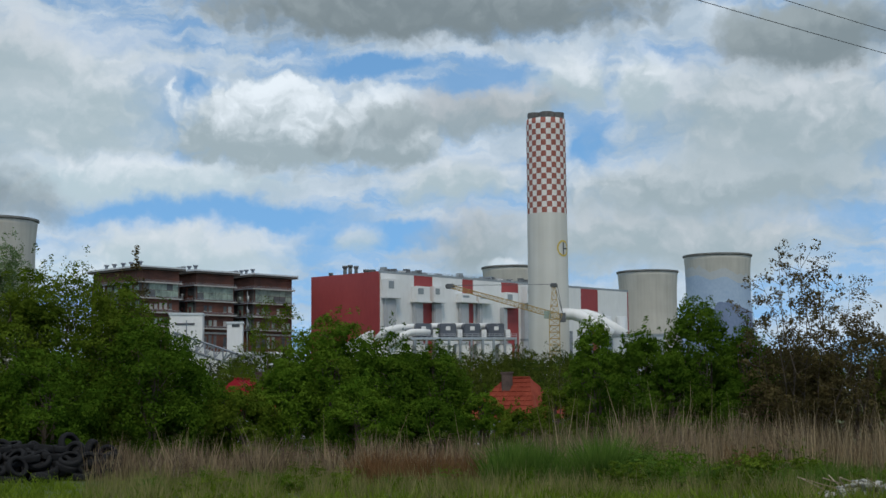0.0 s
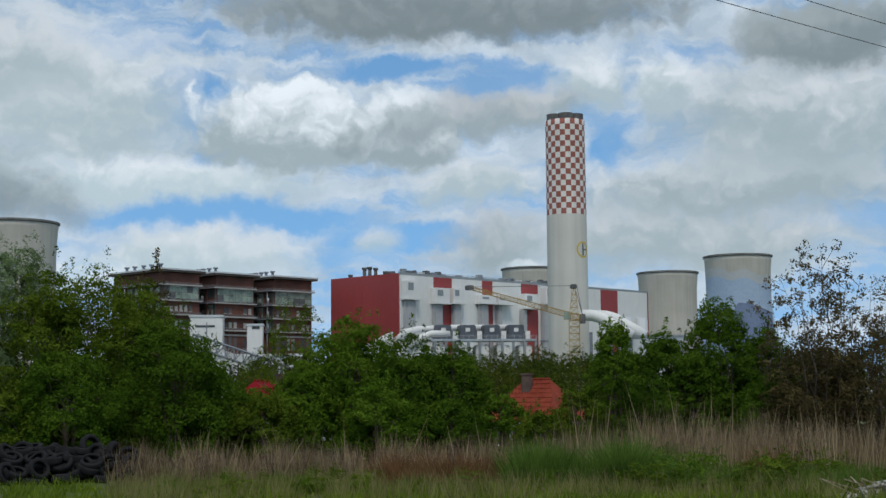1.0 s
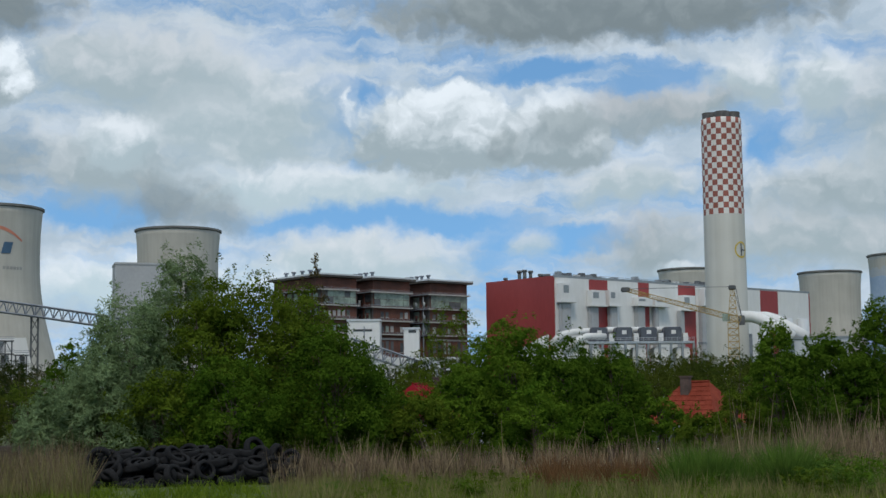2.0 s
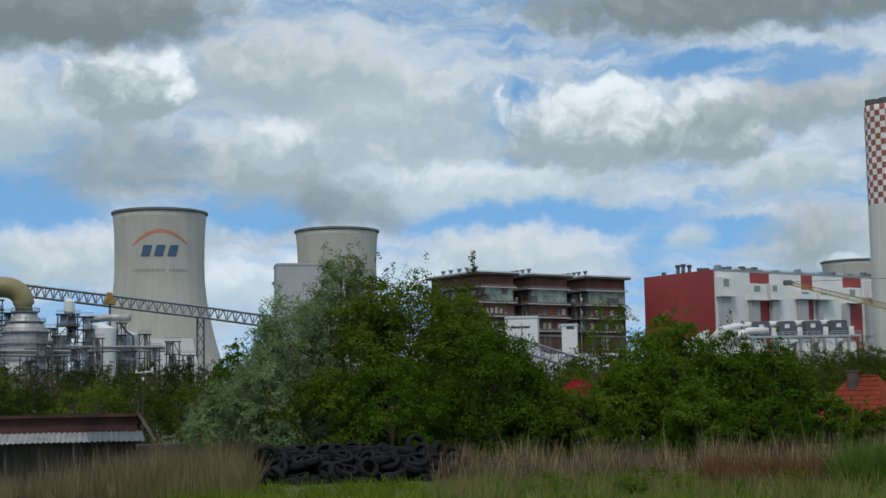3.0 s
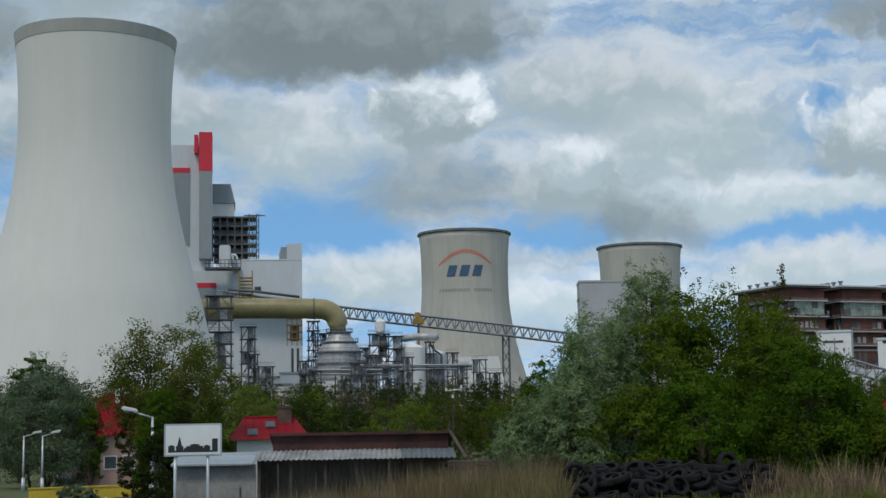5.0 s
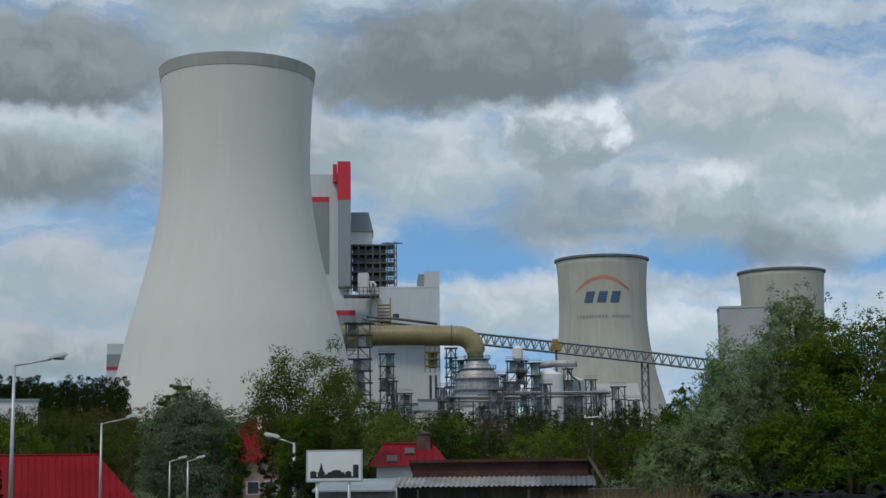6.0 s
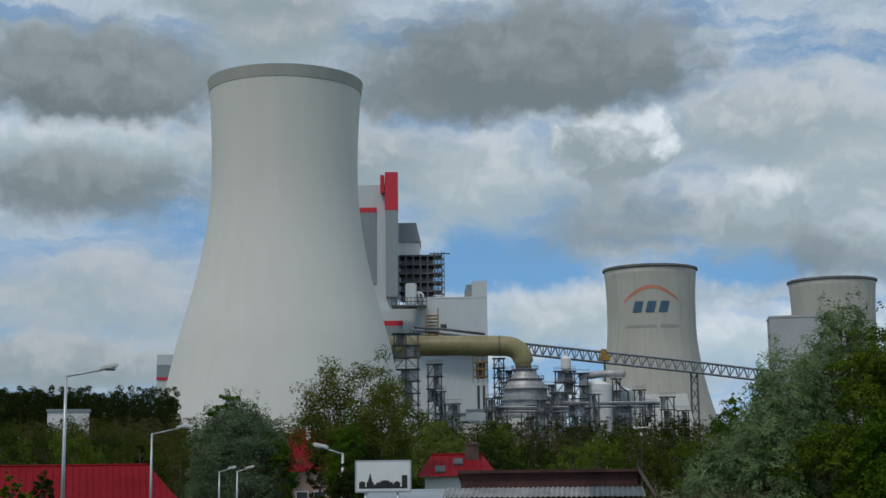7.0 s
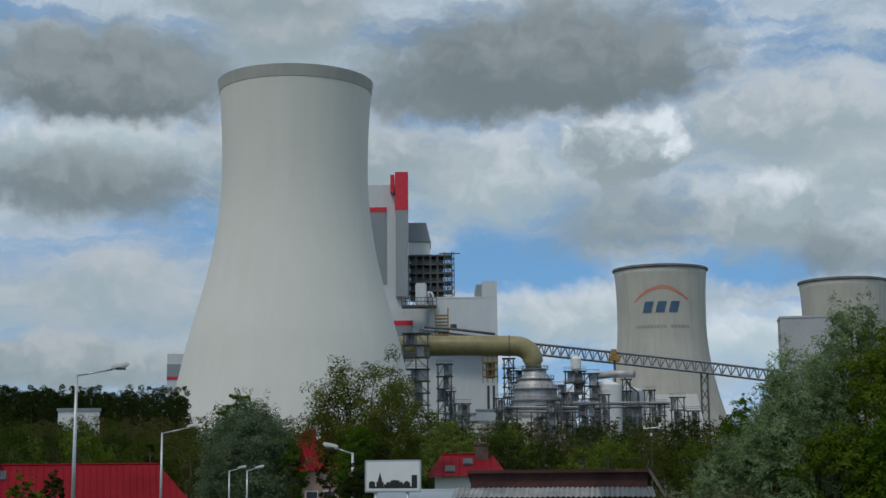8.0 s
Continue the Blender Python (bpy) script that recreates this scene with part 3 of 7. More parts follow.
# emblem on the tower: an arc over three slanted blue shapes and a row of bars
arc = [(-17.5 + 35 * i / 16, 95.0 + 11.2 * math.sin(math.pi * (0.07 + 0.83 * i / 16))) for i in range(17)]
bow = []
for k in range(16):
    bow += stroke(arc[k:k + 2], 0.7 + 1.5 * math.sin(math.pi * min(1.0, 0.1 + 0.055 * k)))
part("emblem_arc", wrapped(120.6, 29.1, bow), LOGO_RED, tower_a, "orange-red painted arc", True)
for x in (-7.9, 0.2, 8.3):
    quads = []
    for k in range(4):
        s0, s1, z0, z1 = -0.9 + 0.45 * k, -0.45 + 0.45 * k, 90.6 + 1.7 * k, 92.3 + 1.7 * k
        for c0, c1 in ((-2.9, -1.5), (-1.5, -0.1), (-0.1, 1.3), (1.3, 2.6)):
            quads.append([(x + s0 + c0, z0), (x + s0 + c1, z0), (x + s1 + c1, z1), (x + s1 + c0, z1)])
    part("emblem_shape", wrapped(120.6, 29.1, quads, 0.3), LOGO_BLUE, tower_a, "navy painted slanted shape", True)
random.seed(3)
x = -17.0
while x < 16.5:
    w = random.uniform(1.3, 1.9)
    if not -1.0 < x - 4.0 < 1.5:
        part("letter_bar", wrapped(120.6, 29.1, stroke([(x, 82.0), (x + w, 82.0)], 1.8)), LOGO_GREY, tower_a, "faded grey painted bar", True)
    x += w + 0.5

# the painted hills
quads = []
for i in range(48):
    s0, s1 = -42 + i * 84 / 48, -42 + (i + 1) * 84 / 48
    t0, t1 = (95 + 3.5 * noise.noise(Vector((s * 0.08, 0, 0))) - 0.12 * s for s in (s0, s1))
    for j in range(8):
        a0, a1 = j / 8, (j + 1) / 8
        quads.append([(s0, 20 + (t0 - 20) * a0), (s1, 20 + (t1 - 20) * a0), (s1, 20 + (t1 - 20) * a1), (s0, 20 + (t0 - 20) * a1)])
pale = []
for i in range(48):
    s0, s1 = -42 + i * 84 / 48, -42 + (i + 1) * 84 / 48
    t0, t1 = (95 + 3.5 * noise.noise(Vector((s * 0.08, 0, 0))) - 0.12 * s for s in (s0, s1))
    u0, u1 = (7 + 3.0 * noise.noise(Vector((s * 0.22, 7, 0))) for s in (s0, s1))
    pale.append([(s0, t0), (s1, t1), (s1, t1 + u1), (s0, t0 + u0)])
part("painted_sky", wrapped(116.6, 28.5, pale), PAINT_PALE, tower_d, "pale grey-blue paint", True)
part("painted_haze", wrapped(116.6, 28.5, quads), PAINT_BLUE, tower_d, "faded pale blue paint", True)
quads = []
for i in range(30):
    s0, s1 = -9 + i * 45 / 30, -9 + (i + 1) * 45 / 30
    t0, t1 = (60 + 15.0 * smooth(-9, 0, s) - 7.0 * smooth(4, 34, s) + 1.0 * noise.noise(Vector((s * 0.3, 4, 0))) for s in (s0, s1))
    for j in range(6):
        a0, a1 = j / 6, (j + 1) / 6
        quads.append([(s0, 25 + (t0 - 25) * a0), (s1, 25 + (t1 - 25) * a0), (s1, 25 + (t1 - 25) * a1), (s0, 25 + (t0 - 25) * a1)])
part("painted_hill", wrapped(116.6, 28.5, quads, 0.3), PAINT_HILL, tower_d, "slate blue painted hill", True)

# ---------------------------------------------------------------- chequered stack
stack = thing("chimney_stack", at(-4.255, 740.0), "tall concrete chimney stack with red and white chequered top", "chimney", turn=-4.255)
Z_CHECK, Z_TOP, ROWS, COLS = 94.2, 144.4, 17, 24


def stack_r(z):
    return 10.75 - 0.45 * (z + 4) / 148.0


bm = lathe([(stack_r(z), z) for z in (-4, 20, 45, 70, Z_CHECK)], 96)
part("shaft", bm, CHIM_GREY, stack, smooth_shade=True)
bm = bmesh.new()
SUB = 4
rings = [[bm.verts.new((stack_r(z) * math.cos(2 * math.pi * i / (COLS * SUB)), stack_r(z) * math.sin(2 * math.pi * i / (COLS * SUB)), z)) for i in range(COLS * SUB)]
         for z in (Z_CHECK + (Z_TOP - Z_CHECK) * j / ROWS for j in range(ROWS + 1))]
for j in range(ROWS):
    for i in range(COLS * SUB):
        n = COLS * SUB
        f = bm.faces.new((rings[j][i], rings[j][(i + 1) % n], rings[j + 1][(i + 1) % n], rings[j + 1][i]))
        f.material_index = (j + i // SUB) % 2
bm.faces.new(rings[-1])
part("chequered_top", bm, [CHIM_WHITE, CHIM_RED], stack, "red and white painted squares", True)
for k, (fx, fy) in enumerate(((-5.6, -3.0), (0.6, -6.0), (5.8, -2.6), (0.0, 4.5))):
    f = lathe([(3.9, 142.0), (3.9, 147.6), (3.5, 147.6), (3.5, 144.0)], 24)
    bmesh.ops.translate(f, verts=f.verts, vec=(fx, fy, 0))
    part("flue", f, FLUE, stack, "sooty flue end", True)
bm = bmesh.new()
for ring_r, bits in ((4.1, 28),):
    for i in range(bits):
        a0, a1 = 2 * math.pi * i / bits, 2 * math.pi * (i + 1) / bits
        vs = []
        for rr, a in ((3.4, a0), (4.3, a0), (4.3, a1), (3.4, a1)):
            s, z = rr * math.cos(a), 75.6 + rr * math.sin(a)
            r = stack_r(z) + 0.12
            b = -math.pi / 2 + radians(50) + s / r
            vs.append(bm.verts.new((r * math.cos(b), r * math.sin(b), z)))
        bm.faces.new(vs)
part("painted_ring", bm, YELLOW_RING, stack, "yellow painted ring")
bm = bmesh.new()
for s0, s1, z0, z1 in ((-0.5, 0.5, 72.4, 78.8), (0.5, 3.3, 75.2, 76.0)):
    vs = []
    for s, z in ((s0, z0), (s1, z0), (s1, z1), (s0, z1)):
        r = stack_r(z) + 0.12
        b = -math.pi / 2 + radians(50) + s / r
        vs.append(bm.verts.new((r * math.cos(b), r * math.sin(b), z)))
    bm.faces.new(vs)
part("painted_mark", bm, STEEL_DARK, stack, "dark painted upright mark")

# ---------------------------------------------------------------- red and white hall
HALL_C = Vector((-36.0, 799.0, -4.0))
HALL_TURN = 47.1
HALL_H = 74.4
hall = thing("turbine_hall", HALL_C, "long white works hall with a dark red end wall", "industrial hall", turn=HALL_TURN)
# the thing's own x runs along the long front, y away behind it
HX = Vector((math.cos(radians(HALL_TURN)), math.sin(radians(HALL_TURN)), 0))


def along(az):
    """How far along the hall's front a bearing meets it."""
    d = at(az, 1.0)
    n = Vector((-HX.y, HX.x, 0))
    p = d * ((HALL_C.dot(n)) / d.dot(n))
    return (p - HALL_C).dot(HX)


def px_az(x):
    return -(x - 784.0) / 43.7


S_END = 240.0
part("body", box(0.05, S_END, 0.3, 57, 0, HALL_H - 0.5), WHITE_CLAD, hall)
part("end_wall", box(-0.5, 0.0, 0, 57.5, 0, HALL_H), RED_CLAD, hall, "dark red ribbed end wall")
part("parapet", box(-0.6, S_END, -0.15, 0.3, HALL_H - 0.9, HALL_H + 0.4), GREY_CLAD, hall)
bays = [(672, 731, 0), (731, 764, 1), (764, 817, 0), (817, 836, 1), (836, 886, 0), (886, 916, 1), (916, 1026, 0), (1026, 1056, 1), (1056, 1107, 0), (1107, 1113, 1)]
for x0, x1, red in bays:
    s0, s1 = along(px_az(x0)), min(S_END, along(px_az(x1)))
    part("wall_panel", box(s0 + 0.1, s1 - 0.1, -0.25 if red else -0.45, 0.28, 0, HALL_H - 1.0), RED_CLAD if red else WHITE_CLAD, hall)
for x0, x1, z0, z1 in ((674, 697, 60, 70), (726, 750, 58.5, 67), (757, 776, 59, 67.5), (806, 832, 60, 64.5), (837, 861, 60, 64.5), (885, 906, 58.5, 67), (921, 930, 62, 72)):
    s0, s1 = along(px_az(x0)), along(px_az(x1))
    bm = box(s0, s1, -5.0, -0.5, z0, z1, bevel=0.2)
    box(s0 - 0.8, s1 + 0.8, -5.6, -0.5, z0 - 0.9, z0, bm)
    unit = part("vent_unit", bm, WHITE_CLAD, hall, "white roof-edge ventilation box")
    part("louvre", box(s0 + 1, s0 + (s1 - s0) * 0.5, -5.08, -4.9, z0 + (z1 - z0) * 0.45, z1 - 1.2), GREY_CLAD, unit)
for x0, x1, z1 in ((676, 693, 59), (727, 741, 57.6), (761, 774, 58), (808, 822, 59), (839, 846, 59), (882, 890, 57.6), (919, 930, 62)):
    s0, s1 = along(px_az(x0)), along(px_az(x1))
    part("duct", box(s0, s1, -3.6, -0.45, 24, z1, bevel=0.5), GREY_WALL, hall, "grey vertical duct")
    part("duct_band", box(s0 - 0.4, s1 + 0.4, -3.9, -0.45, 38, 38.8), GREY_CLAD, hall)
for x0, x1 in ((1020, 1033), (1060, 1072), (1085, 1098)):
    s0, s1 = along(px_az(x0)), along(px_az(x1))
    part("duct", tube(((s0 + s1) / 2, -2.5, 20), ((s0 + s1) / 2, -2.5, 56), (s1 - s0) * 0.42, seg=14), PALE_CLAD, hall, "pale grey vertical duct", True)
# stubs, rails and boxes along the roof
random.seed(11)
for s, y, h, r in ((4, 33, 5.5, 1.4), (3, 27.5, 5.5, 1.4), (3, 22.5, 4.6, 1.3), (3, 14, 2.0, 1.6), (3, 9, 1.6, 1.8), (3, 44, 2.0, 1.2)):
    bm = tube((s, y, HALL_H - 1), (s, y, HALL_H + h - 1.4), r * 0.8, seg=12)
    tube((s, y, HALL_H + h - 1.4), (s, y, HALL_H + h), r * 1.15, seg=12, bm=bm)
    part("roof_vent", bm, STEEL_DARK, hall, "dark capped roof vent", True)
for k in range(26):
    s = random.uniform(3, S_END - 90)
    w, h = random.uniform(1.5, 4.5), random.uniform(1.2, 3.0)
    part("roof_unit", box(s, s + w, 2, 5, HALL_H - 0.6, HALL_H + h), random.choice((STEEL_DARK, GREY_CLAD, WHITE_CLAD, GREY_CLAD)), hall)
bm = bmesh.new()
for s in range(2, 150, 4):
    tube((s, 1.0, HALL_H), (s, 1.0, HALL_H + 1.4), 0.12, seg=4, bm=bm)
for z in (0.8, 1.4):
    tube((0, 1.0, HALL_H + z), (150, 1.0, HALL_H + z), 0.09, seg=4, bm=bm)
part("guard_rail", bm, STEEL_GREY, hall)

# ducts and fans before the hall
duct_house = thing("duct_building", at(1.0, 735, -4), "low white ducts and gas-cleaning housings before the hall", "industrial building", turn=12)
bm = box(-38, -24, 0, 16, 0, 38)
for v in bm.verts:
    if v.co.z > 20 and v.co.x < -30:
        v.co.z -= 7
part("housing", bm, WHITE_CLAD, duct_house)
bm = box(-22, -8, 0, 14, 0, 36)
for v in bm.verts:
    if v.co.z > 20 and v.co.x < -16:
        v.co.z -= 6
part("housing", bm, WHITE_CLAD, duct_house)
part("duct", sweep([(-22, 6, 33), (-17, 5, 38), (-10, 5, 39.5), (10, 11, 40.5), (44, 11, 40.5)], 1.7, 14), WHITE_CLAD, duct_house, "white insulated duct", True)
part("duct", sweep([(-16, -1, 30), (-9, -1, 35), (-4, 0, 37), (6, 2, 37)], 1.7, 14), WHITE_CLAD, duct_house, "white insulated duct", True)
part("deck", box(-5, 52, -2, 16, 33.0, 34.2), GALV, duct_house)
for x in range(-3, 53, 6):
    part("post", box(x, x + 1.2, -1.8, -0.6, 0, 33), GREY_CLAD, duct_house)
for x in (-2, 9, 20, 31, 43):
    part("white_tank", box(x, x + 7, 0, 10, 18, 31, bevel=0.6), WHITE_CLAD, duct_house)
bm = bmesh.new()
for x in range(-5, 53, 3):
    tube((x, -1.8, 34.2), (x, -1.8, 36.0), 0.12, seg=4, bm=bm)
for z in (35.1, 36.0):
    tube((-5, -1.8, z), (52, -1.8, z), 0.1, seg=4, bm=bm)
part("guard_rail", bm, GALV, duct_house)
for k, x in enumerate((-1.5, 11.5, 24.5, 37.5)):
    fan = part("fan_unit", box(x, x + 8.6, 1, 9, 34.2, 41.6, bevel=0.5), FAN_SLATE, duct_house, "slate grey box-shaped fan unit")
    part("badge", box(x + 3.0, x + 5.4, 0.9, 0.99, 38.0, 40.0), WHITE_CLAD, fan)
    part("feed_box", box(x + 9.2, x + 11.8, 1, 8, 34.2, 38.4), WHITE_CLAD, duct_house)

# white pipes to the right of the stack
pipes = thing("flue_duct", at(-6.1, 715, -4), "pair of large white flue ducts bending down", "duct", turn=-6)
for dy, dx in ((0, 0), (9, 7)):
    part("pipe", sweep([(-17 + dx, dy, 44.5), (-11 + dx, dy, 44.3), (-7 + dx, dy, 43), (3 + dx, dy, 37), (8.5 + dx, dy, 33.6)], 2.9, 18), WHITE_CLAD, pipes, smooth_shade=True)
for x in (-12, -2, 8, 17):
    part("support", tube((x, 4, 0), (x, 4, 36 - max(0, x) * 0.5), 0.8, seg=8), STEEL_GREY, pipes)
low = thing("low_building", at(-7.6, 720, -4), "low grey works building behind the trees", "industrial building", turn=-7)
part("wall", box(-16, 16, 0, 14, 0, 33.0), PALE_CLAD, low)
part("roof", box(-16.6, 16.6, -0.6, 14.6, 33.0, 34.2), GREY_CLAD, low)

# ---------------------------------------------------------------- lattice work


def lattice(bm, p0, p1, half, bays, r, taper=1.0):
    """A square lattice mast or boom between two points."""
    p0, p1 = Vector(p0), Vector(p1)
    d = (p1 - p0).normalized()
    side = d.cross(Vector((0, 0, 1)))
    side = side.normalized() if side.length > 0.05 else Vector((1, 0, 0))
    top = side.cross(d)
    rings = []
    for i in range(bays + 1):
        c = p0.lerp(p1, i / bays)
        h = half * (1 + (taper - 1) * i / bays)
        rings.append([c + side * h * a + top * h * b for a, b in ((1, 1), (1, -1), (-1, -1), (-1, 1))])
    for k in range(4):
        tube(rings[0][k], rings[-1][k], r, r, 4, bm)
    for i in range(bays):
        for k in range(4):
            a, b = rings[i], rings[i + 1]
            tube(a[k], b[(k + 1) % 4] if i % 2 else b[k - 1], r * 0.7, r * 0.7, 4, bm, False)
            tube(a[k], a[(k + 1) % 4], r * 0.7, r * 0.7, 4, bm, False)
    return bm


crane = thing("tower_crane", at(-4.48, 690, -4), "old yellow derrick crane with a long lattice jib", "crane", turn=-4.48)
zt = up(4.23, 690) + 4
part("mast", lattice(bmesh.new(), (0, 0, 0), (0, 0, zt - 16), 2.5, 13, 0.19), CRANE_YELLOW, crane)
part("tower_head", lattice(bmesh.new(), (0, 0, zt - 16), (0, 0, zt), 2.4, 5, 0.19, 0.3), CRANE_YELLOW, crane)
part("jib", lattice(bmesh.new(), (3.5, 0, zt - 15), (-50, 0, zt + 0.6), 1.4, 26, 0.16, 0.55), CRANE_YELLOW, crane)
part("counterweight", box(2.5, 5.5, -1.3, 1.3, zt - 17.5, zt - 13.0, bevel=0.2), STEEL_DARK, crane)
part("sheave_head", box(-1.8, 1.8, -1.2, 1.2, zt - 0.6, zt + 1.6, bevel=0.4), STEEL_DARK, crane)
part("jib_head", box(-53, -48.5, -0.9, 0.9, zt - 0.4, zt + 2.0, bevel=0.4), STEEL_DARK, crane)
bm = tube((0, 0, zt + 1), (-50, 0, zt + 1.2), 0.12, seg=4)
for x in (0.6, 1.8):
    tube((x, 0, zt), (4.2, 0, zt - 14), 0.14, seg=4, bm=bm)
part("cable", bm, STEEL_DARK, crane)
part("cab", box(-5.0, -1.6, -1.5, 1.5, zt - 15.6, zt - 12.0), GLASS_GREEN, crane)

# ---------------------------------------------------------------- old boiler house


def boiler_block(az, d, h, left, right, seed):
    """A sooty brick block that turns its corner to the viewer. left and right: lengths of the two seen faces."""
    rnd = random.Random(seed)
    b = thing("boiler_house", at(az, d, -4), "sooty brown brick boiler house block with glazed galleries", "industrial building", "boiler house blocks", turn=HALL_TURN)
    part("wall", box(0, right, 0, left, 0, h - 2.5), BRICK, b)
    part("roof", box(-2.6, right + 2.6, -2.6, left + 2.2, h - 2.3, h - 1.2), BRICK_DARK, b)
    part("roof_edge", box(-2.75, right + 2.75, -2.75, left + 2.35, h - 1.2, h - 0.4), PALE_CLAD, b, "pale flat roof edge")
    # galleries run round both faces, with thin pale edges and open rails
    for z in (h - 9.0, h - 17.4, h - 25.0, h - 32.5):
        deck = part("gallery", box(-2.6, right + 0.9, -1.7, left + 1.0, z - 0.45, z), BRICK_DARK, b)
        part("edge_beam", box(-2.72, right + 1.0, -1.82, -1.7, z - 0.5, z + 0.25), KERB, deck, "pale worn edge beam")
        part("edge_beam", box(-2.72, -2.6, -1.7, left + 1.0, z - 0.4, z + 0.15), STEEL_GREY, deck)
        bm = bmesh.new()
        for k in range(0, int(right) + 1, 2):
            tube((k, -1.6, z), (k, -1.6, z + 1.2), 0.08, seg=4, bm=bm)
        for k in range(0, int(left) + 1, 2):
            tube((-2.5, k, z), (-2.5, k, z + 1.2), 0.08, seg=4, bm=bm)
        for q in (0.6, 1.2):
            tube((-2.5, -1.6, z + q), (right + 0.9, -1.6, z + q), 0.07, seg=4, bm=bm)
            tube((-2.5, -1.6, z + q), (-2.5, left + 0.9, z + q), 0.07, seg=4, bm=bm)
        part("guard_rail", bm, STEEL_GREY, deck)
    # the high glazed band between brick piers, each pane its own light
    n = 6
    w = (right - 1.2) / n
    for k in range(n):
        for j in range(2):
            x0, z0 = 0.6 + k * w, h - 16.6 + 3.6 * j
            part("pane", box(x0 + 0.10, x0 + w - 0.10, -0.3 - 0.05 * rnd.random(), 0.02, z0 + 0.08, z0 + 3.5), GLASS_GREEN if rnd.random() < 0.82 else STEEL_DARK, b)
    # smaller openings below, unevenly lit and some walled up
    m = 7
    w = (right - 2.0) / m
    for z0, hh in ((h - 23.0, 3.2), (h - 31.0, 3.4), (h - 42.5, 7.0), (h - 52.5, 6.5)):
        for k in range(m):
            if rnd.random() < 0.14:
                continue
            x0 = 1.0 + k * w + w * 0.2
            hole = part("window", box(x0, x0 + w * 0.6, -0.12, 0.02, z0, z0 + hh * rnd.uniform(0.75, 1.0)), rnd.choice((GLASS_GREEN, KERB, STEEL_DARK, WINDOW)), b)
            part("sill", box(x0 - 0.2, x0 + w * 0.6 + 0.2, -0.3, 0.0, z0 - 0.35, z0 - 0.02), KERB, hole)
    part("band", box(0.0, right, -0.4, 0.02, h - 35.6, h - 34.6), KERB, b)
    # the framed side: piers, brick aprons, pipes, some bays coloured dark for deep shade
    bays = max(4, int(left / 6.5))
    step = (left - 1.4) / bays
    for k in range(bays + 1):
        part("pier", box(-1.1, -0.02, k * step, k * step + 1.3, 0, h - 9.6), BRICK if k % 2 else BRICK_DARK, b)
    for k in range(bays):
        y0 = k * step + 1.5
        for z0, z1 in ((h - 16.6, h - 10.2), (h - 24.2, h - 18.4), (h - 31.6, h - 26.0)):
            q = rnd.random()
            # black sheets paint in the depth of open galleries
            part("bay_infill", box(-0.35 - 0.3 * rnd.random(), 0.05, y0, y0 + step - 1.5, z0 + (0 if q < 0.5 else 2.2), z1), GLASS_GREEN if q < 0.34 else (FLUE if q < 0.72 else BRICK_DARK), b)
            if rnd.random() < 0.5:
                part("tank", tube((-1.5, y0 + step * 0.3, z0), (-1.5, y0 + step * 0.3, z0 + 3.4), 0.7, seg=8), rnd.choice((STEEL_GREY, GALV, RUST_ROOF)), b, smooth_shade=True)
    for k in range(3):
        y = rnd.uniform(2, left - 2)
        part("pipe", tube((-1.9, y, 0), (-1.9, y, h - 10), 0.35, seg=6), rnd.choice((STEEL_GREY, GALV)), b, smooth_shade=True)
    for k in range(5):
        y = 3 + k * (left - 4) / 5 + rnd.uniform(-1, 1)
        bm = tube((1.5, y, h - 0.8), (1.5, y, h + 1.6), 0.8, seg=10)
        tube((1.5, y, h + 1.6), (1.5, y, h + 2.4), 1.4, seg=10, bm=bm)
        part("roof_vent", bm, STEEL_GREY, b, "small capped roof vent", True)
    return b


boiler_block(12.05, 768, up(5.15, 768) + 4, 46, 24, 5)
boiler_block(9.93, 788, up(5.0, 788) + 4, 30, 26, 6)
boiler_block(7.63, 808, up(4.86, 808) + 4, 30, 28, 7)

annex = thing("annexe", at(9.6, 745, -4), "white works annexe in front of the boiler house", "industrial building", turn=6)
part("wall", box(-18, -1, 0, 15, 0, up(3.25, 745) + 4 - 1), WHITE_CLAD, annex)
part("roof", box(-18.4, -0.6, -0.5, 15.5, up(3.25, 745) + 3, up(3.25, 745) + 4), PALE_CLAD, annex)
part("window_strip", box(-15, -5, -0.2, 0.02, 41.5, 42.6), WINDOW, annex)
part("downpipe", box(-9.5, -8.9, -0.4, 0, 0, 44), STEEL_GREY, annex)
annex = thing("annexe", at(7.9, 745, -4), "white works annexe in front of the boiler house", "industrial building", turn=6)
part("wall", box(-10.5, -2.5, 0, 15, 0, up(2.9, 745) + 4 - 1), WHITE_CLAD, annex)
part("roof", box(-11, -2.0, -0.5, 15.5, up(2.9, 745) + 3, up(2.9, 745) + 4), PALE_CLAD, annex)
part("window_strip", box(-8, -4, -0.2, 0.02, 40.5, 42.0), WINDOW, annex)
low = thing("low_building", at(8.6, 700, -4), "long low white shed roof below the boiler house", "industrial building", turn=8)
part("wall", box(-24, 26, 0, 14, 0, 25), WHITE_CLAD, low)
part("roof", box(-25, 27, -1, 15, 25, 26.2), WHITE_CLAD, low)

# ---------------------------------------------------------------- conveyor bridges


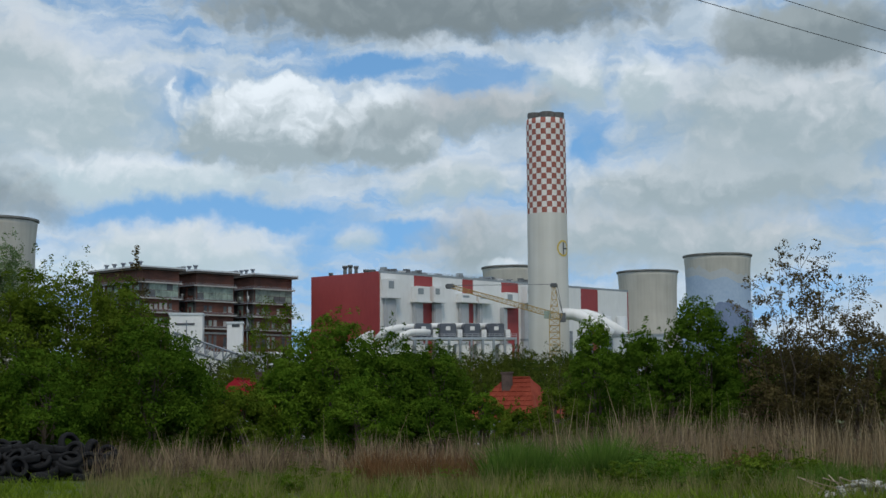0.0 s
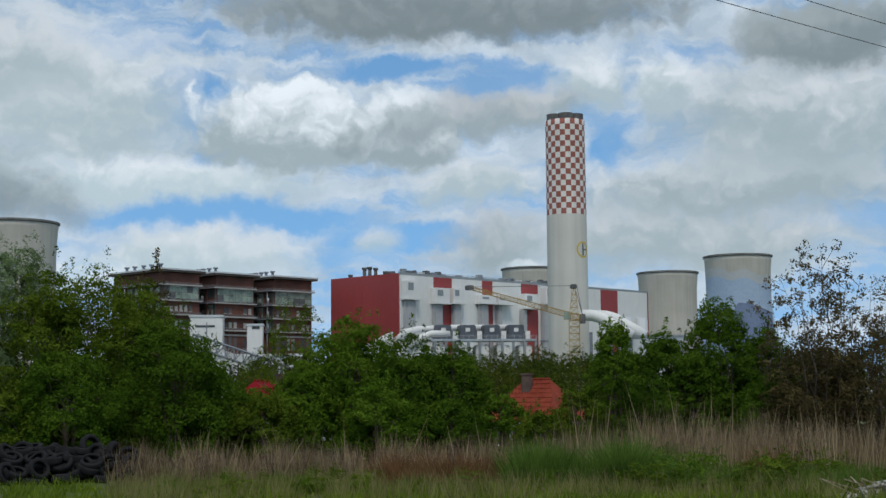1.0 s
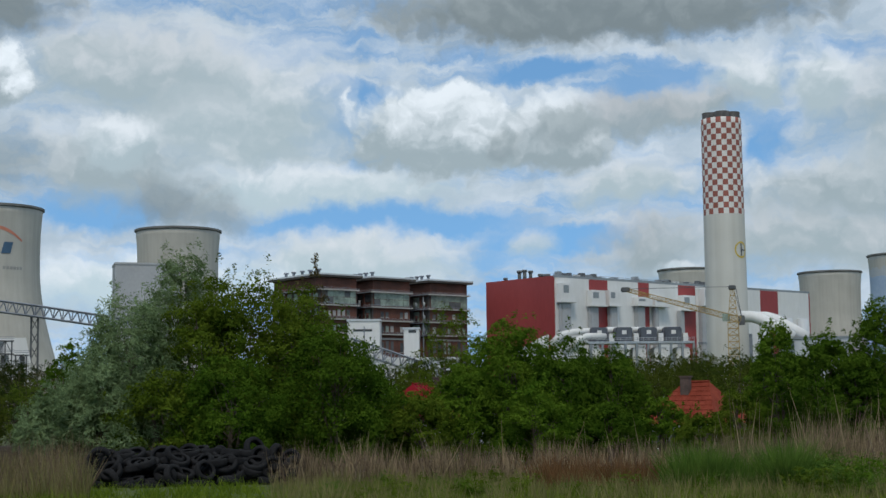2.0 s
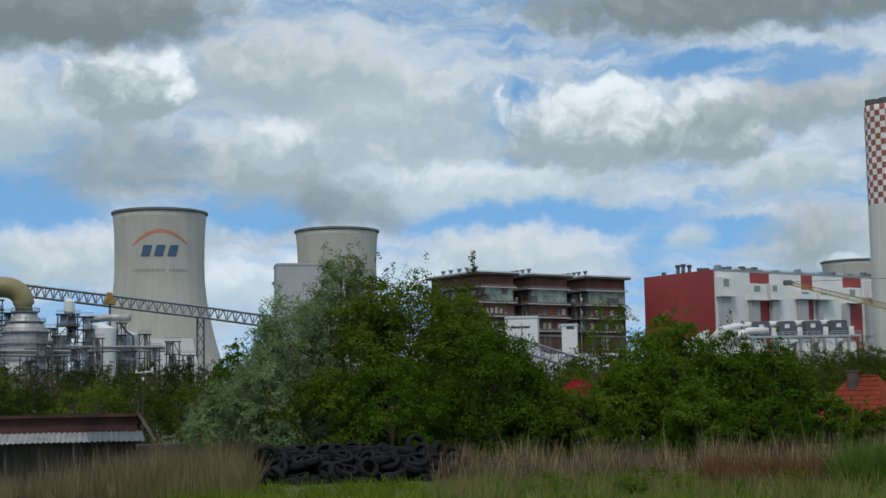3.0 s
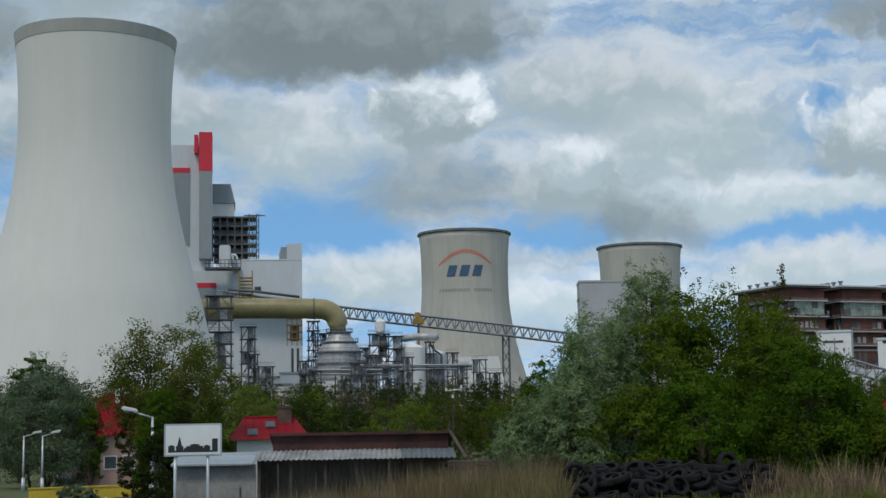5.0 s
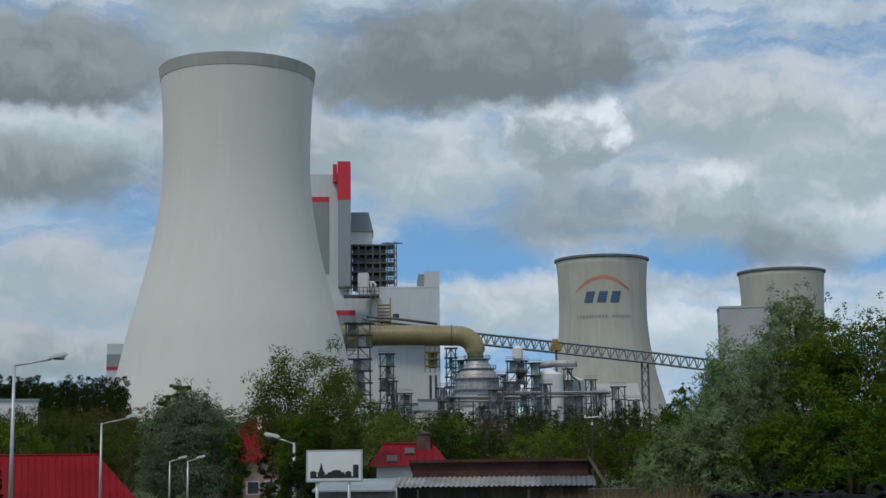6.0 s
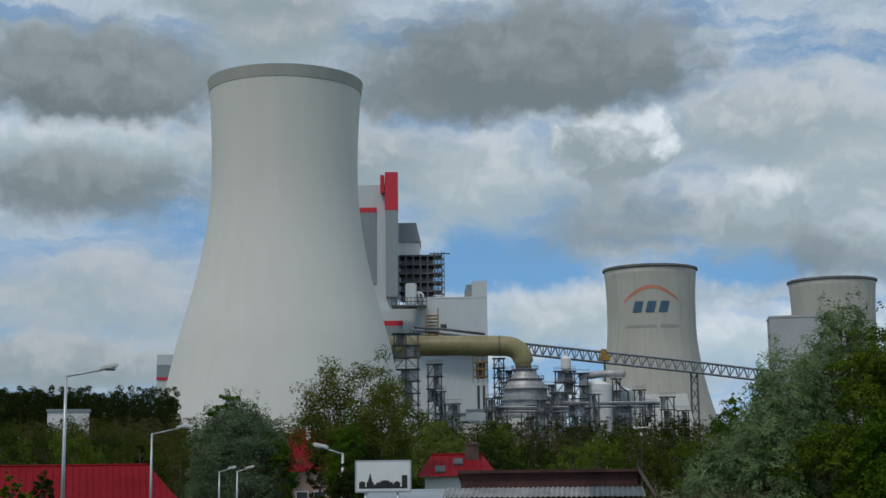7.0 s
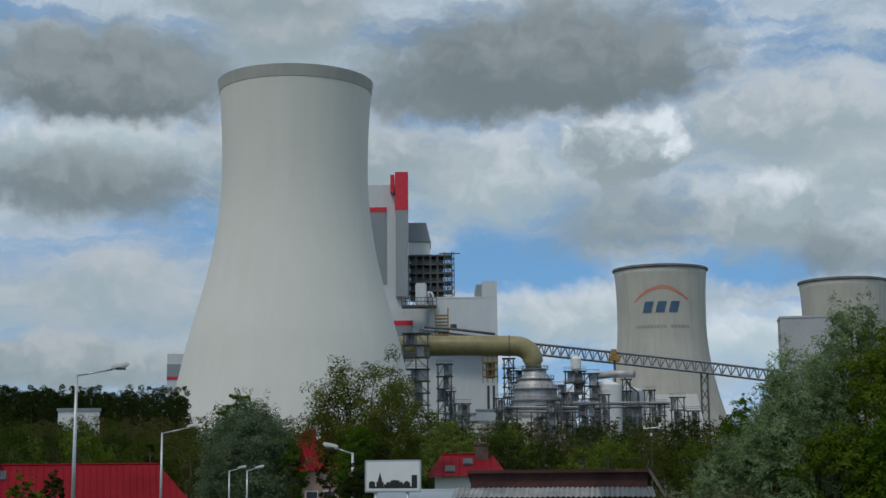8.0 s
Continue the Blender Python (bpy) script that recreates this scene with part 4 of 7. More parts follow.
def conveyor(points, half, label, mat_frame, supports, clad=None):
    """A covered lattice bridge along points, on trestles."""
    c = thing("conveyor_bridge", (0, 0, 0), label, "conveyor")
    for a, b in zip(points, points[1:]):
        bays = max(2, int((b - a).length / (half * 1.5)))
        bm = bmesh.new()
        d = (b - a).normalized()
        side = d.cross(Vector((0, 0, 1))).normalized()
        top = side.cross(d)
        for s in (-1, 1):
            for t in (-1, 1):
                tube(a + side * half * s + top * half * t, b + side * half * s + top * half * t, 0.38, seg=4, bm=bm)
            for i in range(bays):
                p, q = a.lerp(b, i / bays), a.lerp(b, (i + 1) / bays)
                m = a.lerp(b, (i + 0.5) / bays)
                tube(p + side * half * s - top * half, m + side * half * s + top * half, 0.20, seg=4, bm=bm, caps=False)
                tube(m + side * half * s + top * half, q + side * half * s - top * half, 0.26, seg=4, bm=bm, caps=False)
                tube(p + side * half * s - top * half, p + side * half * s + top * half, 0.2, seg=4, bm=bm, caps=False)
        part("truss", bm, mat_frame, c)
        bm = bmesh.new()
        for t in (-1, 1):
            q = [a + side * half - top * half * t, b + side * half - top * half * t, b - side * half - top * half * t, a - side * half - top * half * t]
            lo = [bm.verts.new(v - top * 0.2) for v in q]
            hi = [bm.verts.new(v + top * 0.2) for v in q]
            bm.faces.new(lo), bm.faces.new(hi)
            for k in range(4):
                bm.faces.new((lo[k], lo[(k + 1) % 4], hi[(k + 1) % 4], hi[k]))
        part("deck", bm, mat_frame, c)
        if clad:
            bm = bmesh.new()
            q = [a - top * half * 0.8, b - top * half * 0.8, b + top * half * 0.1, a + top * half * 0.1]
            f = [bm.verts.new(v + side * half * 0.6) for v in q]
            g = [bm.verts.new(v - side * half * 0.6) for v in q]
            bm.faces.new(f), bm.faces.new(g)
            for k in range(4):
                bm.faces.new((f[k], f[(k + 1) % 4], g[(k + 1) % 4], g[k]))
            part("belt_casing", bm, clad, c)
    for p in supports:
        bm = bmesh.new()
        for s in (-1, 1):
            tube((p.x + 1.8 * s, p.y, -4), (p.x + 1.5 * s, p.y, p.z), 0.45, seg=6, bm=bm)
        for i in range(7):
            z0, z1 = -4 + (p.z + 4) * i / 7, -4 + (p.z + 4) * (i + 1) / 7
            tube((p.x - 1.7, p.y, z0), (p.x + 1.7, p.y, z1), 0.2, seg=4, bm=bm, caps=False)
            tube((p.x + 1.7, p.y, z0), (p.x - 1.7, p.y, z1), 0.2, seg=4, bm=bm, caps=False)
        part("trestle", bm, STEEL_DARK, c)
    return c


D_CONV = 640.0
line = [at(a, D_CONV, up(e, D_CONV) - 2.4) for a, e in ((34.6, 5.28), (30.5, 4.72), (26.63, 4.24), (23.2, 3.80), (20.77, 3.44), (16.0, 2.75))]
conveyor(line, 2.35, "long dark lattice conveyor bridge sloping across the works", STEEL_GREY,
         [at(23.22, D_CONV, up(3.8, D_CONV) - 5), at(18.5, D_CONV, up(3.1, D_CONV) - 5)])
line = [at(10.9, 560, up(2.5, 560) - 2.4), at(8.06, 560, up(1.52, 560) - 2.4), at(6.5, 560, up(0.9, 560) - 2.4)]
conveyor(line, 2.3, "blue-grey lattice conveyor bridge with a white casing", STEEL_GREY, [at(9.2, 560, 14)], WHITE_CLAD)

block = thing("grey_block", at(19.0, 700, -4), "plain grey concrete block in front of a cooling tower", "industrial building", turn=24)
part("wall", box(-14.6, 16.5, 0, 20, 0, up(5.52, 700) + 3), GREY_WALL, block)
part("coping", box(-14.9, 16.8, -0.3, 20.3, up(5.52, 700) + 3, up(5.52, 700) + 4), GREY_WALL, block)

# ---------------------------------------------------------------- the new unit
NU = 650.0
AZ0 = 34.0


def nu_x(az):
    """Sideways metres in the new unit's own frame, for a bearing."""
    return math.tan(radians(AZ0 - az)) * NU


def nu_box(x_az0, x_az1, el0, el1, y0, y1):
    return box(nu_x(x_az0), nu_x(x_az1), y0, y1, (up(el0, NU) if el0 > -5 else -4), up(el1, NU))


unit = thing("boiler_tower", at(AZ0, NU, 0), "tall pale grey boiler tower with a red-topped stair shaft", "industrial building", turn=AZ0)
part("body", nu_box(40.2, 35.15, -9, 11.27, 8, 60), PALE_CLAD, unit)
part("slate_panel", nu_box(37.6, 35.95, 7.2, 10.15, 7.7, 8.0), GREY_CLAD, unit)
part("red_band", nu_box(37.6, 35.95, 10.15, 10.35, 7.6, 8.0), BRIGHT_RED, unit)
shaft = part("stair_shaft", nu_box(35.56, 35.06, 6.62, 10.12, 0, 12), GREY_CLAD, unit, "slate grey stair shaft")
part("red_cap", nu_box(35.58, 35.05, 10.12, 11.66, -0.1, 12.1), BRIGHT_RED, shaft, "bright red top of the shaft")
part("red_return", nu_box(35.78, 35.62, 10.9, 11.62, 4, 11.5), BRIGHT_RED, shaft)
bm = nu_box(35.06, 34.12, 9.05, 9.83, 16, 40)
for v in bm.verts:
    if v.co.z > up(9.5, NU) and v.co.x > nu_x(34.5):
        v.co.x -= 2.2
part("upper_house", bm, GREY_CLAD, unit)
part("upper_house_base", nu_box(35.06, 34.16, 8.5, 9.05, 17, 40), WHITE_CLAD, unit)
part("base_hall", nu_box(36.5, 33.95, -9, 6.15, 2, 40), PALE_CLAD, unit)
part("red_band", nu_box(35.75, 34.87, 5.46, 5.66, 1.7, 2.0), BRIGHT_RED, unit)
part("slate_panel", nu_box(35.75, 34.87, 4.0, 5.46, 1.8, 2.0), GREY_CLAD, unit)

# open steel frame with floors
frame_x0, frame_x1 = nu_x(35.04), nu_x(33.25)
zf0, zf1 = up(6.62, NU), up(8.45, NU)
rack = thing("scaffold_tower", at(AZ0, NU + 14, 0), "dark open steel frame with stacked floors", "steel structure", turn=AZ0)
for k in range(6):
    z = zf0 + (zf1 - zf0) * k / 5
    part("floor", box(frame_x0 + (2.5 if k == 0 else 0), frame_x1 - (1.5 if k == 0 else 0), 0, 14, z - 0.35, z + 0.35), STEEL_DARK, rack)
    if k < 5:
        part("plant", box(frame_x0 + 0.5, frame_x1 - 4.0, 4, 13, z + 0.4, z + 3.0), STEEL_DARK, rack)
        bm = bmesh.new()
        for zz in (0.9, 1.4):
            tube((frame_x0, 0.1, z + zz), (frame_x1, 0.1, z + zz), 0.1, seg=4, bm=bm)
        part("guard_rail", bm, STEEL_DARK, rack)
for k in range(7):
    x = frame_x0 + (frame_x1 - frame_x0) * k / 6
    part("column", box(x - 0.3, x + 0.3, 0, 0.6, zf0, zf1 + (1.5 if k > 4 else 0)), STEEL_DARK, rack)
part("davit", box(frame_x1 - 6, frame_x1 + 4, 3, 3.5, zf1 + 1.0, zf1 + 1.5), STEEL_DARK, rack)
part("stair_tower", lattice(bmesh.new(), (frame_x1 - 0.5, 2, zf0), (frame_x1 - 0.5, 2, zf1 + 1.5), 1.6, 8, 0.16), STEEL_DARK, rack)
for k in range(5):
    part("plant", box(frame_x0 + 3 + 1.5 * k, frame_x0 + 4 + 1.5 * k, 5, 8, zf1 + 0.3, zf1 + 1.2 + (k * 7 % 4)), STEEL_DARK, rack)

bunker = thing("bunker_building", at(AZ0, NU - 10, 0), "tall plain pale grey bunker building with a stepped roof", "industrial building", turn=AZ0)
part("wall", nu_box(34.2, 31.45, -9, 6.5, 6, 50), PALE_CLAD, bunker)
part("raised_bay", nu_box(32.05, 31.45, 6.5, 7.17, 5.9, 49), PALE_CLAD, bunker)
part("raised_side", nu_box(32.28, 32.05, 6.5, 7.10, 12, 40), GREY_CLAD, bunker)
part("window", nu_box(33.35, 33.1, 5.25, 5.45, 5.8, 6.0), WINDOW, bunker)
part("roof_edge", nu_box(34.2, 32.05, 6.5, 6.54, 5.8, 50), WHITE_CLAD, bunker)

# piping and vessels on the base hall
gear = thing("process_gear", at(AZ0, NU - 12, 0), "white vessel and bent pipes on a steel platform", "process equipment", turn=AZ0)
part("vessel", box(nu_x(34.75), nu_x(34.3), 2, 8, up(6.1, NU), up(7.05, NU), bevel=0.5), PALE_CLAD, gear)
for a in (34.22, 34.05):
    x = nu_x(a)
    part("pipe", sweep([(x - 3, 4, up(6.68, NU)), (x - 0.8, 4, up(6.68, NU)), (x, 4, up(6.6, NU)), (x, 4, up(6.0, NU))], 0.55, 10), WHITE_CLAD, gear, smooth_shade=True)
part("platform", box(nu_x(35.3), nu_x(33.9), 0, 10, up(6.1, NU), up(6.16, NU)), STEEL_DARK, gear)
bm = bmesh.new()
for k in range(10):
    x = nu_x(35.3 - 1.4 * k / 9)
    tube((x, 0, up(6.1, NU)), (x, 0, up(6.45, NU)), 0.15, seg=4, bm=bm)
tube((nu_x(35.3), 0, up(6.3, NU)), (nu_x(33.9), 0, up(6.3, NU)), 0.15, seg=4, bm=bm)
tube((nu_x(35.3), 0, up(6.45, NU)), (nu_x(33.9), 0, up(6.45, NU)), 0.15, seg=4, bm=bm)
part("guard_rail", bm, STEEL_DARK, gear)
bm = bmesh.new()
for k in range(8):
    z = up(4.8 + k * 0.13, NU)
    box(nu_x(33.95), nu_x(33.45), -2, 2, z, z + 0.4, bm)
for a in (33.95, 33.45):
    tube((nu_x(a), -2, up(4.5, NU)), (nu_x(a), -2, up(6.0, NU)), 0.3, seg=5, bm=bm)
part("stair_tower", bm, YELLOW, gear, "yellow-railed stair landings")
part("cross_pipe", sweep([(nu_x(34.4), -3, up(5.25, NU)), (nu_x(33.4), -3, up(5.18, NU)), (nu_x(31.6), -3, up(4.95, NU))], 0.6, 8), STEEL_DARK, gear, smooth_shade=True)

# ---------------------------------------------------------------- resin duct and absorber
AB = 560.0
AZA = 29.95
ab_x = lambda az: math.tan(radians(AZA - az)) * AB
duct = thing("flue_gas_duct", at(AZA, AB, 0), "fat khaki resin duct bending down into a scrubber", "duct", turn=AZA)
zc = up(4.62, AB)
xe = ab_x(30.02)
path = [Vector((ab_x(36.2), 0, zc)), Vector((ab_x(33.2), 0, zc)), Vector((ab_x(31.2), 0, zc - 0.3)), Vector((ab_x(30.75), 0, zc - 0.5))]
for k in range(1, 7):
    a = math.radians(90 * k / 6)
    path.append(Vector((ab_x(30.75) + (xe - ab_x(30.75)) * math.sin(a), 0, zc - 0.5 - 6.0 * (1 - math.cos(a)))))
path.append(Vector((xe, 0, up(3.55, AB))))
part("pipe", sweep(path, 4.0, 32), GRP, duct, smooth_shade=True)
for a in (34.2, 33.3, 32.4, 31.5):
    part("collar", sweep([(ab_x(a), 0, zc), (ab_x(a) + 0.5, 0, zc)], 4.18, 32), GRP, duct, smooth_shade=False)
part("flange", sweep([(ab_x(30.98), 0, zc - 0.4), (ab_x(30.98) + 0.4, 0, zc - 0.4)], 4.35, 32), STEEL_DARK, duct)

scrub = thing("scrubber", at(AZA, AB, -4), "bulbous aluminium-clad scrubber vessel with ringed platforms", "process vessel", turn=AZA)
z = lambda el: up(el, AB) + 4
part("vessel", lathe([(8.6, 0), (8.6, z(2.78)), (8.1, z(2.95)), (4.6, z(3.45)), (4.4, z(3.62)), (0.1, z(3.62))], 48), SILVER, scrub, smooth_shade=True)
for el, r in ((2.8, 9.6), (2.35, 9.4), (3.2, 7.4), (3.6, 5.2)):
    ring = part("platform", lathe([(r - 1.6, z(el)), (r, z(el)), (r, z(el) + 0.35), (r - 1.6, z(el) + 0.35), (r - 1.6, z(el))], 32), STEEL_GREY, scrub)
    bm = bmesh.new()
    for k in range(24):
        a = 2 * math.pi * k / 24
        tube((r * math.cos(a), r * math.sin(a), z(el)), (r * math.cos(a), r * math.sin(a), z(el) + 1.5), 0.09, seg=4, bm=bm)
        b = 2 * math.pi * (k + 1) / 24
        tube((r * math.cos(a), r * math.sin(a), z(el) + 1.5), (r * math.cos(b), r * math.sin(b), z(el) + 1.5), 0.09, seg=4, bm=bm)
    part("guard_rail", bm, STEEL_GREY, ring)
for k in range(40):
    a = 2 * math.pi * k / 40
    part("rib", box(8.55 * math.cos(a) - 0.12, 8.55 * math.cos(a) + 0.12, 8.55 * math.sin(a) - 0.12, 8.55 * math.sin(a) + 0.12, 0, z(2.75)), SILVER, scrub)


def rack_tower(az, d, half, el_top, floors, label, depth=6.0, filled=0.5, seed=1):
    """Open steel rack with floors, braces, rails and bits of plant on it."""
    rnd = random.Random(seed)
    t = thing("steel_rack", at(az, d, -4), label, "steel structure", "steel racks of the works", turn=az)
    h = up(el_top, d) + 4
    for x in (-half, 0, half):
        for y in (0, depth):
            part("column", tube((x, y, 0), (x, y, h), 0.28, seg=5), STEEL_DARK, t)
    for y in (0, depth):
        bm = bmesh.new()
        for k in range(floors):
            z0, z1 = h * k / floors, h * (k + 1) / floors
            tube((-half, y, z0), (0, y, z1), 0.09, seg=4, bm=bm, caps=False)
            tube((half, y, z0), (0, y, z1), 0.09, seg=4, bm=bm, caps=False)
        part("bracing", bm, STEEL_DARK, t)
    for k in range(1, floors + 1):
        zz = h * k / floors
        part("floor", box(-half - 0.8, half + 0.8, -0.6, depth + 0.6, zz - 0.3, zz), STEEL_DARK, t)
        bm = bmesh.new()
        for q in (0.7, 1.3):
            tube((-half - 0.8, -0.6, zz + q), (half + 0.8, -0.6, zz + q), 0.09, seg=4, bm=bm)
        part("guard_rail", bm, STEEL_GREY, t)
        for extra in range(2):
            x = rnd.uniform(-half, half * 0.3)
            if rnd.random() > filled:
                continue
            part("plant", box(x, x + half * 0.7, 1, depth - 1, zz - h / floors + 0.2, zz - 0.6), rnd.choice((SILVER, STEEL_DARK, STEEL_GREY)), t)
    return t


rack_tower(28.35, 545, 3.6, 3.55, 9, "dark steel rack with pipes and stairs", seed=2, filled=0.8)
rack_tower(27.75, 552, 3.0, 3.45, 8, "dark steel rack with pipes and stairs", seed=3, filled=0.7)
rack_tower(31.0, 575, 1.9, 4.1, 12, "narrow dark steel stair rack", seed=4, filled=0.3)
rack_tower(30.7, 585, 2.2, 3.6, 9, "narrow dark steel stair rack", seed=5, filled=0.5)
rack_tower(33.6, 560, 2.6, 3.9, 9, "grey steel stair rack beside the pale wall", seed=6, filled=0.3)
rack_tower(34.75, 500, 4.2, 5.15, 12, "grey steel duct support beside the tall tower", seed=7, filled=0.5)
rack_tower(26.3, 560, 1.5, 3.2, 8, "narrow dark steel stair rack", seed=8, filled=0.2)
rack_tower(25.4, 560, 1.9, 2.75, 7, "narrow dark steel stair rack", seed=9, filled=0.6)
rack_tower(24.3, 550, 2.4, 2.45, 6, "dark steel platform rack", seed=10, filled=0.6)
rack_tower(29.0, 590, 2.2, 3.0, 7, "dark steel pipe rack", seed=12, filled=0.6)

hopper = thing("hopper", at(28.3, 546, -4), "white dust hopper on top of a steel rack", "process vessel", turn=28.3)
part("body", lathe([(0.8, up(3.45, 546) + 4), (2.0, up(3.62, 546) + 4), (2.0, up(4.02, 546) + 4), (0.7, up(4.14, 546) + 4), (0.7, up(4.22, 546) + 4), (0.05, up(4.22, 546) + 4)], 20), WHITE_CLAD, hopper)
yel = thing("drive_platform", at(31.75, 575, -4), "yellow steel service platform under the duct", "platform", turn=31.75)
for k in range(4):
    zz = up(3.35 + 0.28 * k, 575) + 4
    part("floor", box(-3.2, 3.2, 0, 5, zz, zz + 0.4), YELLOW, yel)
bm = bmesh.new()
for x in (-3, -1, 1, 3):
    tube((x, 0, up(3.1, 575) + 4), (x, 0, up(4.3, 575) + 4), 0.2, seg=5, bm=bm)
part("posts", bm, YELLOW, yel)
part("casing", box(-1.8, 1.8, 1, 4.6, up(3.3, 575) + 4, up(3.95, 575) + 4), STEEL_DARK, yel)
part("leg", box(-1.4, -0.4, 1, 2, 0, up(3.0, 575) + 4), STEEL_DARK, yel)
part("leg", box(0.8, 1.8, 1, 2, 0, up(3.0, 575) + 4), STEEL_DARK, yel)
yel = thing("drive_platform", at(26.75, 630, -4), "small yellow drive platform on the conveyor bridge", "platform", turn=26.75)
part("casing", box(-2.4, 2.4, -4, 1, up(3.9, 630) + 4, up(4.12, 630) + 4), YELLOW, yel)
part("hood", box(-1.6, 1.0, -3.5, 0, up(4.12, 630) + 4, up(4.36, 630) + 4, bevel=0.3), YELLOW, yel)
part("strut", box(-0.5, 0.5, -3, -2, up(2.6, 630) + 4, up(3.9, 630) + 4), STEEL_DARK, yel)

tank = thing("storage_tank", at(27.1, 560, -4), "white cylindrical storage tank with a cone roof", "tank", "tanks of the works")
part("wall", lathe([(6.0, 0), (6.0, up(2.95, 560) + 4), (0.1, up(3.2, 560) + 4)], 40), WHITE_CLAD, tank, smooth_shade=False)
tank2 = thing("storage_tank", at(26.25, 575, -4), "pale grey cylindrical storage tank with a sloping lid", "tank", "tanks of the works")
part("wall", lathe([(6.4, 0), (6.4, up(2.7, 575) + 4), (0.1, up(2.95, 575) + 4)], 40), PALE_CLAD, tank2)
part("overflow", sweep([(2, -6.8, up(3.2, 575) + 4), (5, -7.2, up(2.8, 575) + 4), (8, -7.2, up(2.6, 575) + 4), (9, -7, 0)], 0.5, 8), STEEL_DARK, tank2, smooth_shade=True)
part("overhead_duct", sweep([(-18, 2, up(3.35, 575) + 4), (-8, 2, up(3.42, 575) + 4), (2, 2, up(3.38, 575) + 4)], 1.5, 12), SILVER, tank2, smooth_shade=True)
store = thing("gypsum_store", at(24.3, 600, -4), "long white storage shed with a sloping end", "industrial building", turn=24)
bm = box(-15, 13, 0, 20, 0, up(2.55, 600) + 4)
for v in bm.verts:
    if v.co.z > 5 and v.co.x > 0:
        v.co.x -= 5
    elif v.co.x > 0:
        v.co.x += 2
part("body", bm, WHITE_CLAD, store)
for k, (a, d, w, e) in enumerate(((33.0, 545, 6, 1.9), (31.6, 540, 7, 2.05), (30.6, 538, 5, 1.8), (29.0, 530, 6, 1.75), (32.3, 520, 4, 1.6))):
    s = thing("low_building", at(a, d, -4), "low pale works building among pipes", "industrial building", "low works buildings", turn=a)
    part("wall", box(-w, w, 0, 8, 0, up(e, d) + 3.4), PALE_CLAD if k % 2 else WHITE_CLAD, s)
    part("roof", box(-w - 0.4, w + 0.4, -0.4, 8.4, up(e, d) + 3.4, up(e, d) + 4), GREY_CLAD, s)
    part("door", box(-1.5, 1.5, -0.12, 0.02, 0, 4), GREY_CLAD, s)

# the block behind the tall tower and the warehouse by the wood
back_block = thing("works_block", at(44.0, 700, -4), "pale grey works block with a slate band and red stripe", "industrial building", turn=44)
zt = up(4.3, 700) + 4
part("wall", box(-8.4, 14, 0, 20, 0, zt), PALE_CLAD, back_block)
part("slate_band", box(-8.5, 14, -0.2, 0.0, zt - 11, zt - 5), GREY_CLAD, back_block)
part("red_stripe", box(-8.5, 14, -0.3, 0.0, zt - 12.5, zt - 11), BRIGHT_RED, back_block)
ware = thing("warehouse", at(46.7, 312, 0), "long white warehouse at the edge of a wood", "industrial building", turn=46.5)
part("wall", box(-11.5, -3, 0, 10, 5, up(1.95, 330)), WHITE_CLAD, ware)
part("roof", box(-11.8, -2.7, -0.3, 10.3, up(1.95, 330), up(1.95, 330) + 0.5), GREY_CLAD, ware)

CLUTTER = [(32.9, 500, 2.4, 2.3), (31.3, 505, 2.0, 2.5), (30.9, 500, 1.8, 2.1), (29.2, 505, 2.4, 2.4), (28.7, 515, 2.0, 2.7), (27.9, 500, 2.6, 2.2), (27.2, 505, 1.6, 2.6),
           (26.0, 510, 2.2, 2.1), (25.0, 515, 1.6, 2.2), (23.7, 510, 1.8, 1.9), (33.4, 515, 1.6, 2.8), (29.7, 520, 1.5, 2.2)]
for k, (a, d, w, e) in enumerate(CLUTTER):
    rack_tower(a, d, w, e, 6, "low dark steel rack among pipes", depth=5.0, filled=0.75, seed=40 + k)
for k, (a0, a1, d, e) in enumerate(((31.6, 27.4, 512, 1.95), (29.2, 24.6, 525, 2.1))):
    p, q = at(a0, d, up(e, d)), at(a1, d, up(e - 0.05, d))
    bridge = thing("pipe_bridge", (0, 0, 0), "pipe bridge carrying insulated pipes between racks", "pipework")
    for n, (dz, r, m_) in enumerate(((0.0, 0.4, STEEL_GREY), (0.9, 0.3, STEEL_DARK), (1.6, 0.35, GREY_WALL))):
        part("pipe", sweep([p + Vector((0, 0, dz)), p.lerp(q, 0.5) + Vector((0, 0, dz)), q + Vector((0, 0, dz))], r, 8), m_, bridge, smooth_shade=True)
    for t in (0.1, 0.35, 0.6, 0.85):
        c = p.lerp(q, t)
        part("leg", tube((c.x, c.y, -4), (c.x, c.y, c.z - 0.4), 0.3, seg=5), STEEL_DARK, bridge)

# ---------------------------------------------------------------- trees and bushes


